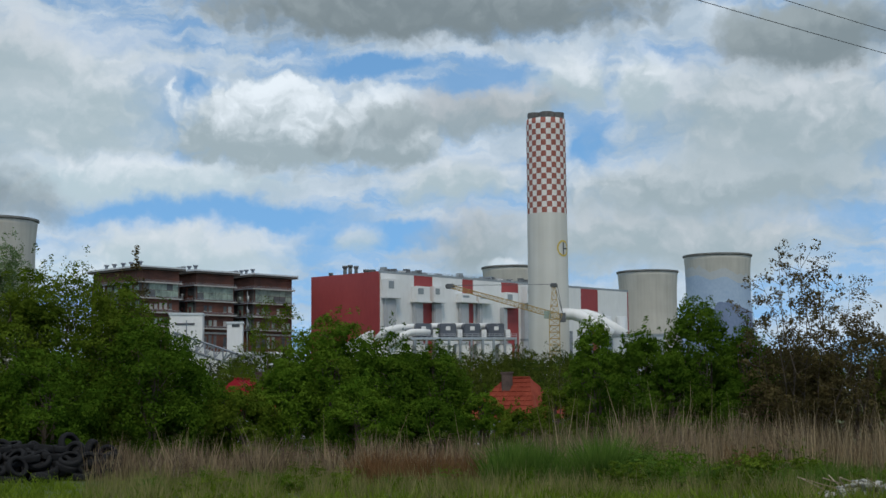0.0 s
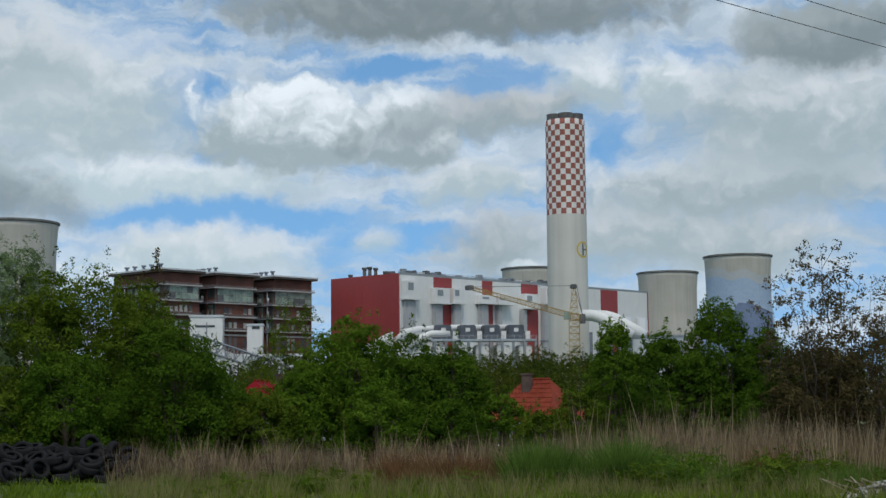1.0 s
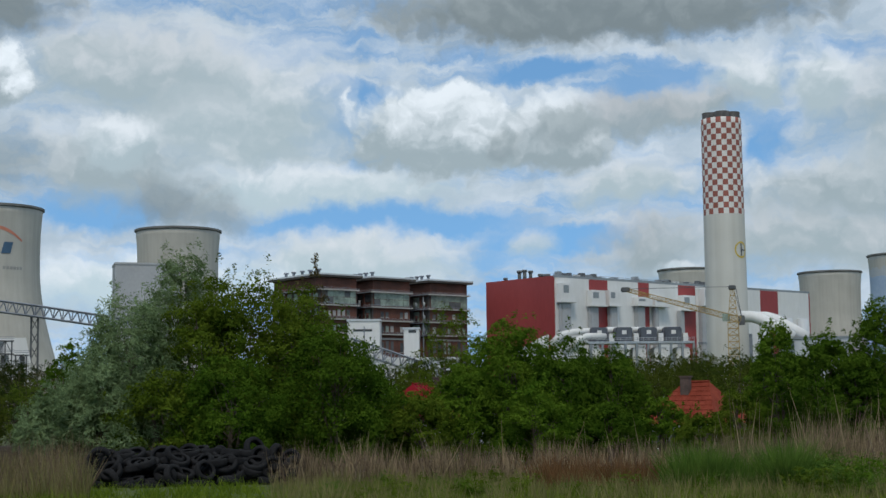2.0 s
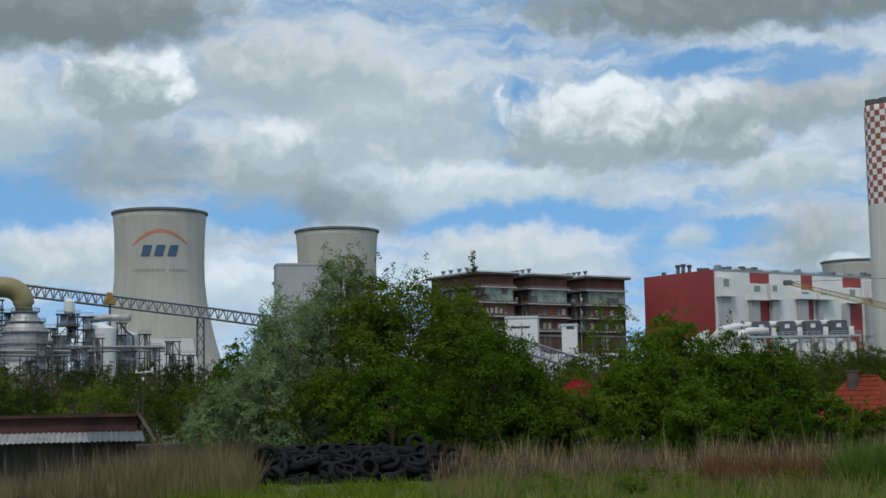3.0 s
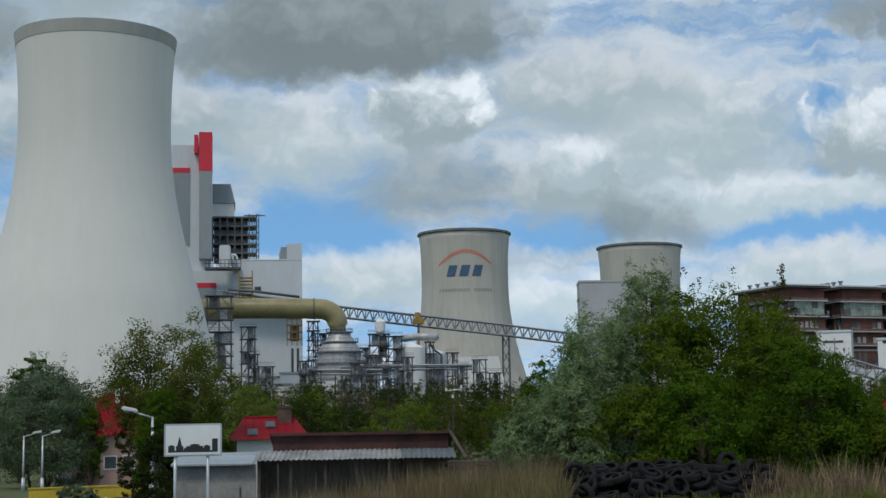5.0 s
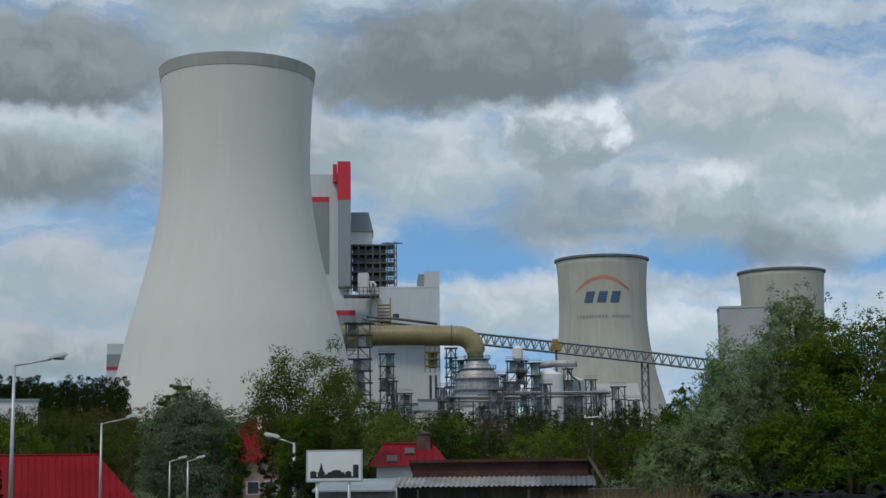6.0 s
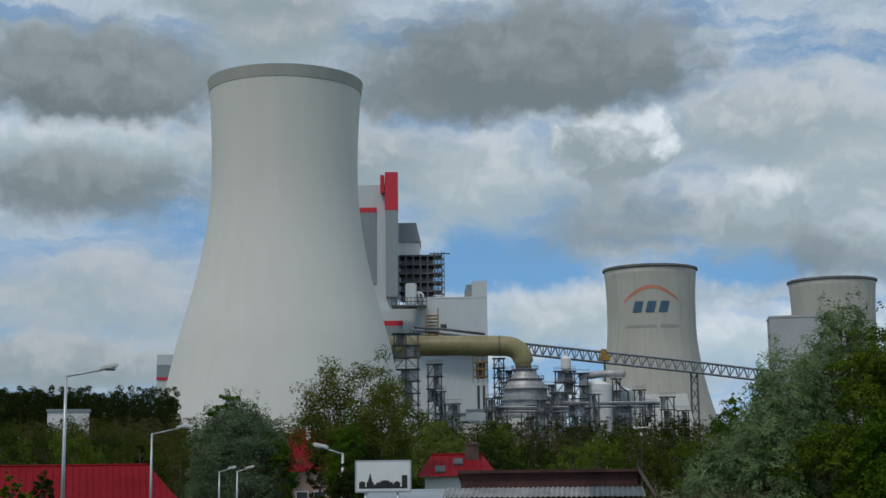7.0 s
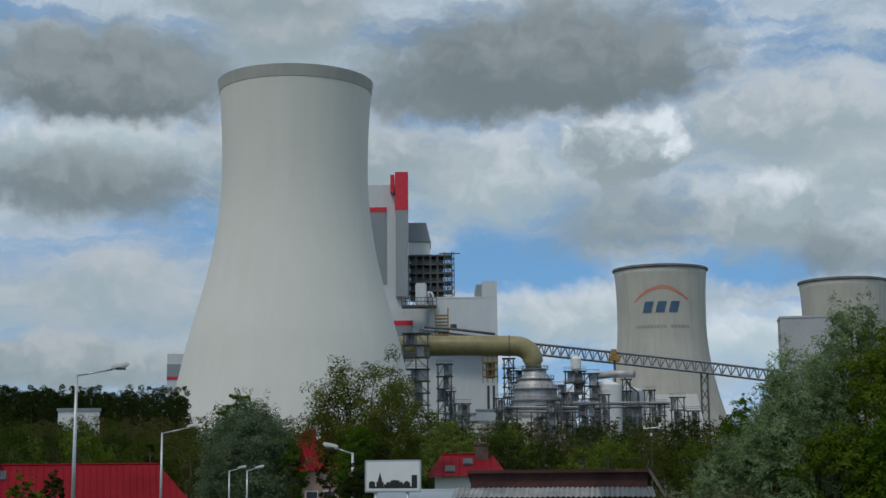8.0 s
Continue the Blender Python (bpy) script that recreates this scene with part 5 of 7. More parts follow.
def leaves(rng, centre, radius, outward, per, size, slim=0.5, corners=4, flat=0.7, loose=0.45):
    """Corners of small leaves set round the outside of boughs; outward: the way each bough faces."""
    n = len(centre) * per
    idx = np.repeat(np.arange(len(centre)), per)
    d = rng.normal(size=(n, 3)) + outward[idx] * 0.9
    d /= np.linalg.norm(d, axis=1)[:, None]
    reach = (0.35 + 0.70 * rng.random(n) ** 0.5) * radius[idx]
    p = centre[idx] + d * reach[:, None] * np.array([1, 1, flat])
    nor = d * 0.75 + np.array([0, 0, 0.35]) + rng.normal(size=(n, 3)) * loose
    nor /= np.linalg.norm(nor, axis=1)[:, None]
    a = np.cross(nor, rng.normal(size=(n, 3)))
    a /= np.linalg.norm(a, axis=1)[:, None] + 1e-9
    c = np.cross(nor, a)
    s = size * (0.55 + 0.8 * rng.random(n))[:, None]
    out = np.empty((n, corners, 3))
    if corners == 4:
        out[:, 0], out[:, 2] = p - a * s, p + a * s
        out[:, 1], out[:, 3] = p + c * s * slim - a * s * 0.15, p - c * s * slim - a * s * 0.15
    else:
        out[:, 0], out[:, 1], out[:, 2] = p - a * s, p + a * s * 0.6 + c * s * slim, p + a * s * 0.6 - c * s * slim
    return out.reshape(-1, 3)


def leaf_cloud(rng, blobs, count, size, radius=0.3, per=70, corners=4, slim=0.5, shoots=0.0, loose=0.45):
    """Leaves in boughs over the outside of round masses (x, y, z, rx, ry, rz), with shoots that break the outline."""
    b = np.array(blobs, dtype=float)
    area = (b[:, 3] * b[:, 4] + b[:, 3] * b[:, 5] + b[:, 4] * b[:, 5])
    want = max(6, count // per)
    which = rng.choice(len(b), want * 3, p=area / area.sum())
    d = rng.normal(size=(want * 3, 3)) + np.array([0, 0, 0.25])
    d /= np.linalg.norm(d, axis=1)[:, None]
    c = b[which, :3] + d * b[which, 3:] * (0.72 + 0.30 * rng.random(want * 3) ** 0.7)[:, None]
    depth = np.min(np.linalg.norm((c[:, None, :] - b[None, :, :3]) / b[None, :, 3:], axis=2), axis=1)
    keep = (depth > 0.66) | (rng.random(want * 3) < 0.10)
    c, d = c[keep][:want], d[keep][:want]
    r = radius * (0.55 + 0.9 * rng.random(len(c)))
    made = [leaves(rng, c, r, d, per, size, slim, corners, loose=loose)]
    k = int(len(c) * shoots)
    if k:
        pick = rng.choice(len(c), k, replace=False)
        tip = c[pick] + d[pick] * radius * np.array([0.8, 0.8, 0.4]) + np.array([0, 0, 1]) * radius * (0.5 + 1.3 * rng.random(k))[:, None]
        made.append(leaves(rng, tip, radius * (0.28 + 0.25 * rng.random(k)), d[pick], max(6, per // 4), size, slim, corners, 1.7))
    return np.concatenate(made)


def limbs(rng, height, r0, crown, stems=1, lean=0.15, twigs=16):
    """A tapered trunk or several stems with limbs that reach into the crown."""
    bm = bmesh.new()
    for s in range(stems):
        a = 2 * math.pi * s / stems + rng.random()
        top = Vector((math.cos(a) * lean * height * (0.6 if stems > 1 else 0.2), math.sin(a) * lean * height * (0.6 if stems > 1 else 0.2), height * (0.8 + 0.15 * rng.random())))
        foot = Vector((math.cos(a), math.sin(a), 0)) * (0.12 * r0 * stems)
        pts = [foot + (top - foot) * t + Vector((rng.normal() * 0.03 * height, rng.normal() * 0.03 * height, 0)) * (t > 0) for t in (0, 0.25, 0.5, 0.75, 1.0)]
        pts[0].z = -0.25
        for i in range(4):
            tube(pts[i], pts[i + 1], r0 * (1 - 0.23 * i), r0 * (1 - 0.23 * (i + 1)), 7, bm, i == 0)
        for k in range(twigs // stems):
            b = crown[rng.integers(len(crown))]
            t = 0.25 + 0.65 * rng.random()
            i = min(3, int(t * 4))
            p = pts[i].lerp(pts[i + 1], t * 4 - i)
            d = rng.normal(size=3)
            d = d / np.linalg.norm(d)
            q = Vector((b[0] + d[0] * b[3] * 0.85, b[1] + d[1] * b[4] * 0.85, b[2] + abs(d[2]) * b[5] * 0.8))
            mid = p.lerp(q, 0.5) + Vector((0, 0, 0.06 * height))
            tube(p, mid, r0 * 0.30, r0 * 0.18, 5, bm, False)
            tube(mid, q, r0 * 0.18, r0 * 0.05, 5, bm, False)
    return bm


def tree_meshes(seed, width, height, count, size, leaf, low=0.05, lumps=9, stems=3, trunk=0.09, peak=0.5, bough=0.085, per=70, corners=4, slim=0.5, shoots=0.25, loose=0.45):
    """Meshes of the trunk and the crown of a leafy tree or bush. low: where the crown begins, as a part of the height; peak: how far it draws in upwards."""
    rng = np.random.default_rng(seed)
    span = height * (1 - low)
    blobs = [(0, 0, height * low + span * 0.46, width * 0.33, width * 0.33, span * 0.44)]
    for k in range(lumps):
        t = (k + 0.3 + 0.6 * rng.random()) / lumps
        prof = math.sqrt(max(0.05, 1 - (2 * t - 0.75) ** 2 / 1.6)) * (1 - peak * 0.45 * t)
        a = k * 2.4 + rng.random() * 1.2
        r = width * (0.13 + 0.09 * rng.random()) * (0.65 + 0.4 * prof)
        off = max(0.0, width * 0.52 * prof - r * (0.8 + 0.5 * rng.random()))
        rz = r * (0.75 + 0.4 * rng.random())
        blobs.append((math.cos(a) * off, math.sin(a) * off, height * low + rz * 0.6 + (span - rz * 1.5) * t, r * (0.9 + 0.3 * rng.random()), r, rz))
    top = max(b[2] + b[5] for b in blobs)
    blobs = [(x, y, z * height / top, rx, ry, rz) for x, y, z, rx, ry, rz in blobs]
    crown = quads_mesh("crown", leaf_cloud(rng, blobs, count, size, width * bough, per, corners, slim, shoots, loose), corners, leaf)
    wood = finish(limbs(rng, height * 0.9, trunk, blobs, stems), "trunk", BARK, True)
    return wood, crown


def open_meshes(seed, width, height, leaf, stems=8, forks=7, tufts=4, tuft=0.14, per=26, size=0.055, trunk=0.05, low=0.3, bole=0.0, crook=0.05, slim=0.5, lean=0.0):
    """An open tree or shrub: stems fan out from the foot or a bole, fork, and carry separate tufts of leaves. bole: the trunk's part of the height."""
    rng = np.random.default_rng(seed)
    bm = bmesh.new()
    spots, ways = [], []
    foot = Vector((0, 0, -0.25))
    start = Vector((lean * height * bole, 0, height * bole))
    if bole:
        tube(foot, start, trunk * 1.9, trunk * 1.4, 8, bm)
    for s in range(stems):
        u = (s + 0.5) / stems * 2 - 1 + rng.uniform(-0.12, 0.12)
        tip = Vector((u * width * 0.46 + lean * height, rng.uniform(-0.4, 0.4) * width, height * (1.0 - 0.30 * u * u) * rng.uniform(0.86, 1.0)))
        base = start if bole else Vector((u * 0.1, 0, -0.25))
        bend = base.lerp(tip, 0.45) + Vector((u * width * 0.08, 0, -0.04 * height))
        pts = []
        for i in range(7):
            t = i / 6
            p = base.lerp(bend, t).lerp(bend.lerp(tip, t), t)
            pts.append(p + Vector((rng.normal(), rng.normal(), 0)) * crook * width * 0.25 * min(1, i))
        for i in range(6):
            tube(pts[i], pts[i + 1], trunk * (1 - 0.15 * i), trunk * (1 - 0.15 * (i + 1)), 6, bm, False)
        for k in range(forks):
            t = low + (0.97 - low) * (k + rng.random()) / forks
            i = min(5, int(t * 6))
            p = pts[i].lerp(pts[i + 1], t * 6 - i)
            out = Vector((rng.normal(), rng.normal(), rng.uniform(0.2, 1.3))).normalized() * width * rng.uniform(0.09, 0.20)
            q = p + out
            tube(p, q, trunk * 0.35, trunk * 0.10, 4, bm, False)
            for j in range(tufts):
                f = 0.35 + 0.7 * (j + rng.random()) / tufts
                spots.append(p + out * f + Vector(rng.normal(size=3)) * tuft * 0.7)
                ways.append((0, 0, 1))
        spots.append(pts[-1]), ways.append((0, 0, 1))
    c = np.array([tuple(v) for v in spots])
    r = tuft * (0.6 + 0.8 * rng.random(len(c)))
    crown = quads_mesh("crown", leaves(rng, c, r, np.array(ways) * 0.4, per, size, slim, 4, 0.9), 4, leaf)
    return finish(bm, "trunk", BARK, True), crown


def plant(name, place, wood, crown, label, category, group="", turn=0.0, scale=1.0):
    t = thing(name, place, label, category, group, turn)
    t.scale = (scale, scale, scale)
    part("trunk", wood, None, t)
    part("crown", crown, None, t)
    return t


def bush(az, d, width, el_top, count, size, leaf, label, seed, name="bush", category="bush", group="bushes behind the meadow", **kw):
    g = on_ground(az, d)
    h = up(el_top, d) - g.z
    wood, crown = tree_meshes(seed, width, h, int(count * 1.35), size * 0.72, leaf, **kw)
    return plant(name, g, wood, crown, label, category, group)


def open_tree(az, d, width, el_top, leaf, label, seed, name="tree", category="tree", group="slender trees in the thicket", **kw):
    g = on_ground(az, d)
    wood, crown = open_meshes(seed, width, up(el_top, d) - g.z, leaf, **kw)
    return plant(name, g, wood, crown, label, category, group, az)


# thicket in front of the works, from the silvery willow to the bronze shrub
SILVER_LABEL, OLIVE_LABEL = "silvery willow bush stirred by the wind", "broad olive green bush in the thicket"
DEEP_LABEL, FRESH_LABEL = "deep green leafy bush in the thicket", "fresh green leafy bush in the thicket"
bush(19.6, 49, 5.2, 4.0, 30000, 0.10, LEAF_SILVER, SILVER_LABEL, 1, low=0.0, lumps=13, peak=0.8, slim=0.24, shoots=0.7, bough=0.075)
bush(17.5, 51, 4.4, 5.8, 27000, 0.10, LEAF_SILVER, "tall silvery willow bush stirred by the wind", 101, low=0.05, lumps=13, peak=0.8, slim=0.24, shoots=0.7, bough=0.075)
bush(22.3, 48, 3.4, 0.3, 15000, 0.10, LEAF_SILVER, "low silvery willow bush beside the tyres", 2, low=0.0, lumps=9, slim=0.24, shoots=0.7, bough=0.075)
bush(20.6, 47.5, 3.8, 1.7, 19000, 0.10, LEAF_SILVER, SILVER_LABEL, 3, low=0.0, lumps=9, slim=0.24, shoots=0.7, bough=0.075)
bush(21.9, 60, 2.8, 2.3, 9000, 0.08, LEAF_DEEP, "dark green bush behind the willow", 4, low=0.0)
bush(16.5, 49.5, 4.4, 4.8, 23000, 0.075, LEAF_OLIVE, OLIVE_LABEL, 5, low=0.0, lumps=12)
bush(14.6, 51, 5.2, 5.0, 26000, 0.075, LEAF_OLIVE, OLIVE_LABEL, 6, low=0.0, lumps=13)
bush(13.0, 50, 4.6, 4.5, 24000, 0.075, LEAF_OLIVE, OLIVE_LABEL, 102, low=0.0, lumps=12)
bush(11.6, 48.5, 5.2, 2.9, 26000, 0.075, LEAF_DEEP, "broad deep green bush beside the tyres", 7, low=0.0, lumps=12)
bush(15.6, 47, 4.6, 1.7, 18000, 0.075, LEAF_DEEP, "low deep green bush beside the tyres", 8, low=0.0, lumps=10)
bush(18.4, 47, 3.6, 1.2, 13000, 0.072, LEAF_OLIVE, "low olive green bush beside the tyres", 103, low=0.0, lumps=9)
bush(10.0, 49, 2.8, 1.3, 12000, 0.075, LEAF_DEEP, DEEP_LABEL, 9, low=0.0)
bush(8.7, 49, 3.0, 0.35, 11000, 0.07, LEAF_FRESH, "low fresh green bush in the thicket", 10, low=0.0)
bush(4.6, 51, 4.2, 3.05, 24000, 0.075, LEAF_FRESH, FRESH_LABEL, 11, low=0.0, lumps=12)
bush(6.3, 50, 3.2, 1.4, 15000, 0.075, LEAF_FRESH, FRESH_LABEL, 12, low=0.0)
bush(2.4, 50, 4.0, 2.35, 21000, 0.075, LEAF_DEEP, DEEP_LABEL, 13, low=0.0, lumps=11)
bush(0.4, 51, 3.2, 1.9, 16000, 0.075, LEAF_DEEP, DEEP_LABEL, 14, low=0.0)
bush(3.4, 48, 3.2, 0.5, 13000, 0.07, LEAF_FRESH, "low fresh green bush in the thicket", 15, low=0.0)
bush(0.6, 48.5, 3.0, -0.2, 11000, 0.07, LEAF_DEEP, "low deep green bush in the thicket", 16, low=0.0)
bush(8.0, 47.5, 2.6, 0.1, 10000, 0.07, LEAF_OLIVE, "olive green bush before a red roof", 106, low=0.0)
bush(-1.5, 50, 2.6, 0.0, 9500, 0.07, LEAF_FRESH, "low fresh green bush in the thicket", 17, low=0.0)
bush(-3.2, 49, 2.6, -0.75, 9000, 0.07, LEAF_OLIVE, "low olive green bush before a tiled roof", 104, low=0.0)
bush(-4.4, 50, 2.2, 0.15, 8500, 0.07, LEAF_OLIVE, "low olive green bush in the thicket", 22, low=0.0)
bush(-6.0, 52, 2.9, 2.75, 16000, 0.075, LEAF_FRESH, "fresh green slender bush in the thicket", 18, low=0.0, lumps=11, peak=0.9)
bush(-7.9, 50, 3.4, 2.3, 18000, 0.075, LEAF_DEEP, DEEP_LABEL, 19, low=0.0)
bush(-10.1, 50, 3.6, 3.6, 20000, 0.075, LEAF_DEEP, "deep green upright bush in the thicket", 20, low=0.0, lumps=12, peak=0.9)
bush(-9.0, 49, 3.0, 1.4, 13000, 0.072, LEAF_DEEP, DEEP_LABEL, 105, low=0.0)
bush(-11.9, 51, 3.0, 2.5, 15000, 0.075, LEAF_DEEP, DEEP_LABEL, 21, low=0.0)
open_tree(-14.2, 46, 4.5, 5.75, LEAF_BROWN, "tall bronze-leaved shrub with open branches", 23, "bush", "bush", "bushes behind the meadow", stems=12, forks=15, tufts=4, tuft=0.16, per=18, size=0.05, trunk=0.032, low=0.22, crook=0.10)
bush(-13.6, 47, 4.0, 2.0, 14000, 0.07, LEAF_BROWN, "bronze-leaved shrub with dense low growth", 24, low=0.0, lumps=10)
bush(-16.4, 47, 3.8, 2.6, 13000, 0.07, LEAF_BROWN, "bronze-leaved shrub at the edge of the meadow", 25, low=0.0, lumps=10, )
bush(-18.9, 49, 4.4, 2.4, 14000, 0.075, LEAF_OLIVE, "olive green bush at the edge of the meadow", 26, low=0.0)
bush(-12.0, 47.5, 2.8, 0.6, 11000, 0.07, LEAF_DEEP, "low deep green bush in the thicket", 27, low=0.0)
# slender trees that rise out of the thicket
open_tree(12.35, 62, 1.6, 6.0, LEAF_BROWN, "slender young poplar with bronze leaves", 31, stems=3, forks=22, tufts=4, tuft=0.13, per=18, size=0.065, trunk=0.04, low=0.35)
open_tree(6.9, 66, 3.6, 3.95, LEAF_OLIVE, "airy young tree with thin grey stems", 32, stems=9, forks=9, tufts=5, tuft=0.20, per=26, size=0.055, trunk=0.04, low=0.2)

# trees between the thicket and the works: a few kinds, set out many times
kinds = []
for k, (w, h, leaf, low, sz) in enumerate(((7.5, 8.0, LEAF_FAR_OLIVE, 0.05, 0.20), (8.0, 9.5, LEAF_FAR_DEEP, 0.08, 0.21), (7.0, 9.0, LEAF_BARE, 0.08, 0.15), (6.5, 8.0, LEAF_FAR_FRESH, 0.03, 0.19), (8.5, 10.0, LEAF_DARK, 0.05, 0.22))):
    kinds.append((h, *tree_meshes(50 + k, w, h, 5600, sz * 0.66, leaf, low=low, lumps=13, stems=2, trunk=0.14, per=50, corners=3, bough=0.10, shoots=0.4)))
NAMES = ("olive green village tree in full leaf", "deep green village tree in full leaf", "budding tree with bare brown twigs", "fresh green village tree in full leaf", "dark green village tree in full leaf")


def middle_tree(az, d, el_top, k, rnd):
    g = on_ground(az, d)
    s = (up(el_top, d) - g.z) / kinds[k][0]
    plant("tree", g, kinds[k][1], kinds[k][2], NAMES[k], "tree", "trees between the meadow and the works", rnd.uniform(0, 360), s)


rnd = random.Random(5)
for a0, a1, n, d0, d1, e0, e1, ks in ((31.8, 23.0, 11, 112, 150, 0.1, 1.35, (0, 3, 4, 0, 4)), (31.5, 22.5, 11, 165, 230, 0.6, 1.7, (4, 1, 2, 2, 4)),
                                      (34.5, 30.5, 6, 125, 170, 0.9, 1.6, (3, 0, 3)), (22.5, 9.0, 12, 120, 200, 0.9, 1.6, (4, 1, 0)),
                                      (9.0, -5.5, 17, 110, 160, 1.2, 1.75, (1, 0, 3, 1)), (5.0, -6.5, 14, 170, 230, 1.45, 1.8, (1, 0, 1)), (-5.5, -19.5, 14, 100, 170, 1.2, 1.9, (1, 4, 0)),
                                      (52.0, 43.0, 14, 150, 215, 0.8, 1.5, (0, 3, 4, 1)), (52.0, 43.0, 12, 230, 290, 1.3, 1.9, (4, 2, 0)),
                                      (44.0, 36.5, 10, 140, 220, 0.9, 2.0, (4, 1, 2, 0)), (9.0, -19.0, 16, 200, 420, 1.2, 1.9, (4, 1, 4))):
    for k in range(n):
        az = a0 + (a1 - a0) * (k + rnd.uniform(0.1, 0.9)) / n
        if -4.6 < az < -1.2 and d0 < 110:
            continue
        middle_tree(az, rnd.uniform(d0, d1), rnd.uniform(e0, e1), rnd.choice(ks), rnd)

# trees by the road
bush(41.3, 128, 10.4, 2.4, 34000, 0.14, LEAF_SAGE, "large rounded sage-green willow by the road", 61, "tree", "tree", "trees by the road", low=0.05, lumps=14, stems=2, trunk=0.16)
bush(41.9, 130, 4.4, 2.9, 5200, 0.15, LEAF_DEEP, "green tree top behind the willow", 62, "tree", "tree", "trees by the road", low=0.5, lumps=7, stems=1, trunk=0.12)
open_tree(36.7, 76, 8.0, 4.1, LEAF_YELLOW, "open yellow-green tree with crooked limbs", 63, "tree", "tree", "trees by the road", stems=12, forks=10, tufts=4, tuft=0.50, per=70, size=0.07, trunk=0.09, low=0.30, bole=0.22, crook=0.10)
bush(37.0, 73, 3.0, 1.9, 14000, 0.075, LEAF_DEEP, "dark columnar evergreen by the road", 64, "tree", "tree", "trees by the road", low=0.0, lumps=10, stems=1, peak=1.5)
bush(37.05, 58, 2.2, 0.05, 12000, 0.075, LEAF_DARK, "dark dense evergreen before a street lamp", 74, "tree", "tree", "trees by the road", low=0.0, lumps=10, stems=1, peak=1.5)
bush(36.2, 72, 2.4, 0.6, 10000, 0.075, LEAF_DARK, "dark columnar evergreen by the road", 65, "tree", "tree", "trees by the road", low=0.0, lumps=10, stems=1, peak=1.5)
bush(38.1, 84, 2.4, 1.3, 9000, 0.085, LEAF_DARK, "dark evergreen before a pink house", 72, "tree", "tree", "trees by the road", low=0.0, lumps=10, stems=1, peak=1.5)
bush(39.7, 126, 3.4, 0.9, 7000, 0.10, LEAF_DEEP, "deep green tree beside the willow", 73, "tree", "tree", "trees by the road", low=0.1, lumps=10)
bush(33.5, 100, 5.6, 1.55, 20000, 0.10, LEAF_PALE, "rounded pale green willow behind the house", 66, "tree", "tree", "trees by the road", low=0.0, lumps=11)
bush(35.2, 100, 4.0, 1.2, 12000, 0.09, LEAF_OLIVE, "olive green tree behind the house", 67, "tree", "tree", "trees by the road", low=0.0, lumps=10)
bush(48.9, 70, 1.7, -0.1, 3200, 0.10, LEAF_DARK, "dark little spruce before a red roof", 68, "tree", "tree", "trees by the road", low=0.0, lumps=8, stems=1, peak=1.7)
bush(49.9, 68, 2.2, -0.4, 4200, 0.10, LEAF_OLIVE, "olive green garden bush before a red roof", 69, "bush", "bush", "trees by the road", low=0.0, lumps=8)
bush(45.3, 110, 2.6, 0.7, 4200, 0.13, LEAF_DARK, "dark spruce behind the red roof", 70, "tree", "tree", "trees by the road", low=0.0, lumps=9, stems=1, peak=1.7)
bush(40.2, 66, 2.0, -2.2, 3500, 0.09, LEAF_SAGE, "flowering bush by the road", 71, "bush", "bush", "trees by the road", low=0.0, lumps=8)


def far_wood(az0, az1, d, el, label, seed, leaf, density=1.5, ragged=0.25, twigs=0, pine=False):
    """A far belt of wood: uncounted crowns of tufted leaves on bare stems, one mass; twigs: bare shoots on each tree."""
    rng = np.random.default_rng(seed)
    n = int(abs(az1 - az0) * d / 57.3 / density)
    centre, radius, bare = [], [], []
    for k in range(n):
        az = az0 + (az1 - az0) * (k + rng.random()) / n
        dd = d + rng.uniform(-15, 30)
        g = on_ground(az, dd)
        top = up(el + rng.uniform(-ragged, ragged * 0.5), dd)
        h = top - g.z
        r = rng.uniform(1.3, 2.4)
        for j in range(15):
            t = (j + rng.random()) / 15
            wide = r * ((1.15 - t) if pine else math.sin(math.pi * (0.2 + 0.75 * t)))
            a = rng.uniform(0, 2 * math.pi)
            centre.append((g.x + math.cos(a) * wide, g.y + math.sin(a) * wide, top - 0.5 - (1 - t) * h * 0.75))
            radius.append(rng.uniform(0.8, 1.4) * (1.3 - 0.5 * t if pine else 1.0))
        for j in range(twigs + 1):
            x, y = g.x + rng.normal() * r * 0.7, g.y + rng.normal() * r * 0.7
            hh = h * rng.uniform(0.75, 1.08)
            w = 0.10 if j == 0 else 0.05
            bare.append(((x - w, y, g.z), (x + w, y, g.z), (x + rng.normal() * 0.5, y, g.z + hh)))
    c = np.array(centre)
    up_ = np.tile(np.array([0, 0, 0.5]), (len(c), 1))
    me = quads_mesh("wood", leaves(rng, c, np.array(radius), up_, 60 if pine else 36, 0.32 if pine else 0.26, 0.5, 3, 0.9 if pine else 0.6), 3, leaf)
    single("far_wood", me, None, (0, 0, 0), label, "wood", kind="stuff")
    single("bare_stems", quads_mesh("stems", np.array(bare).reshape(-1, 3), 3, BARK), None, (0, 0, 0), "bare stems in the " + label, "wood", kind="stuff")


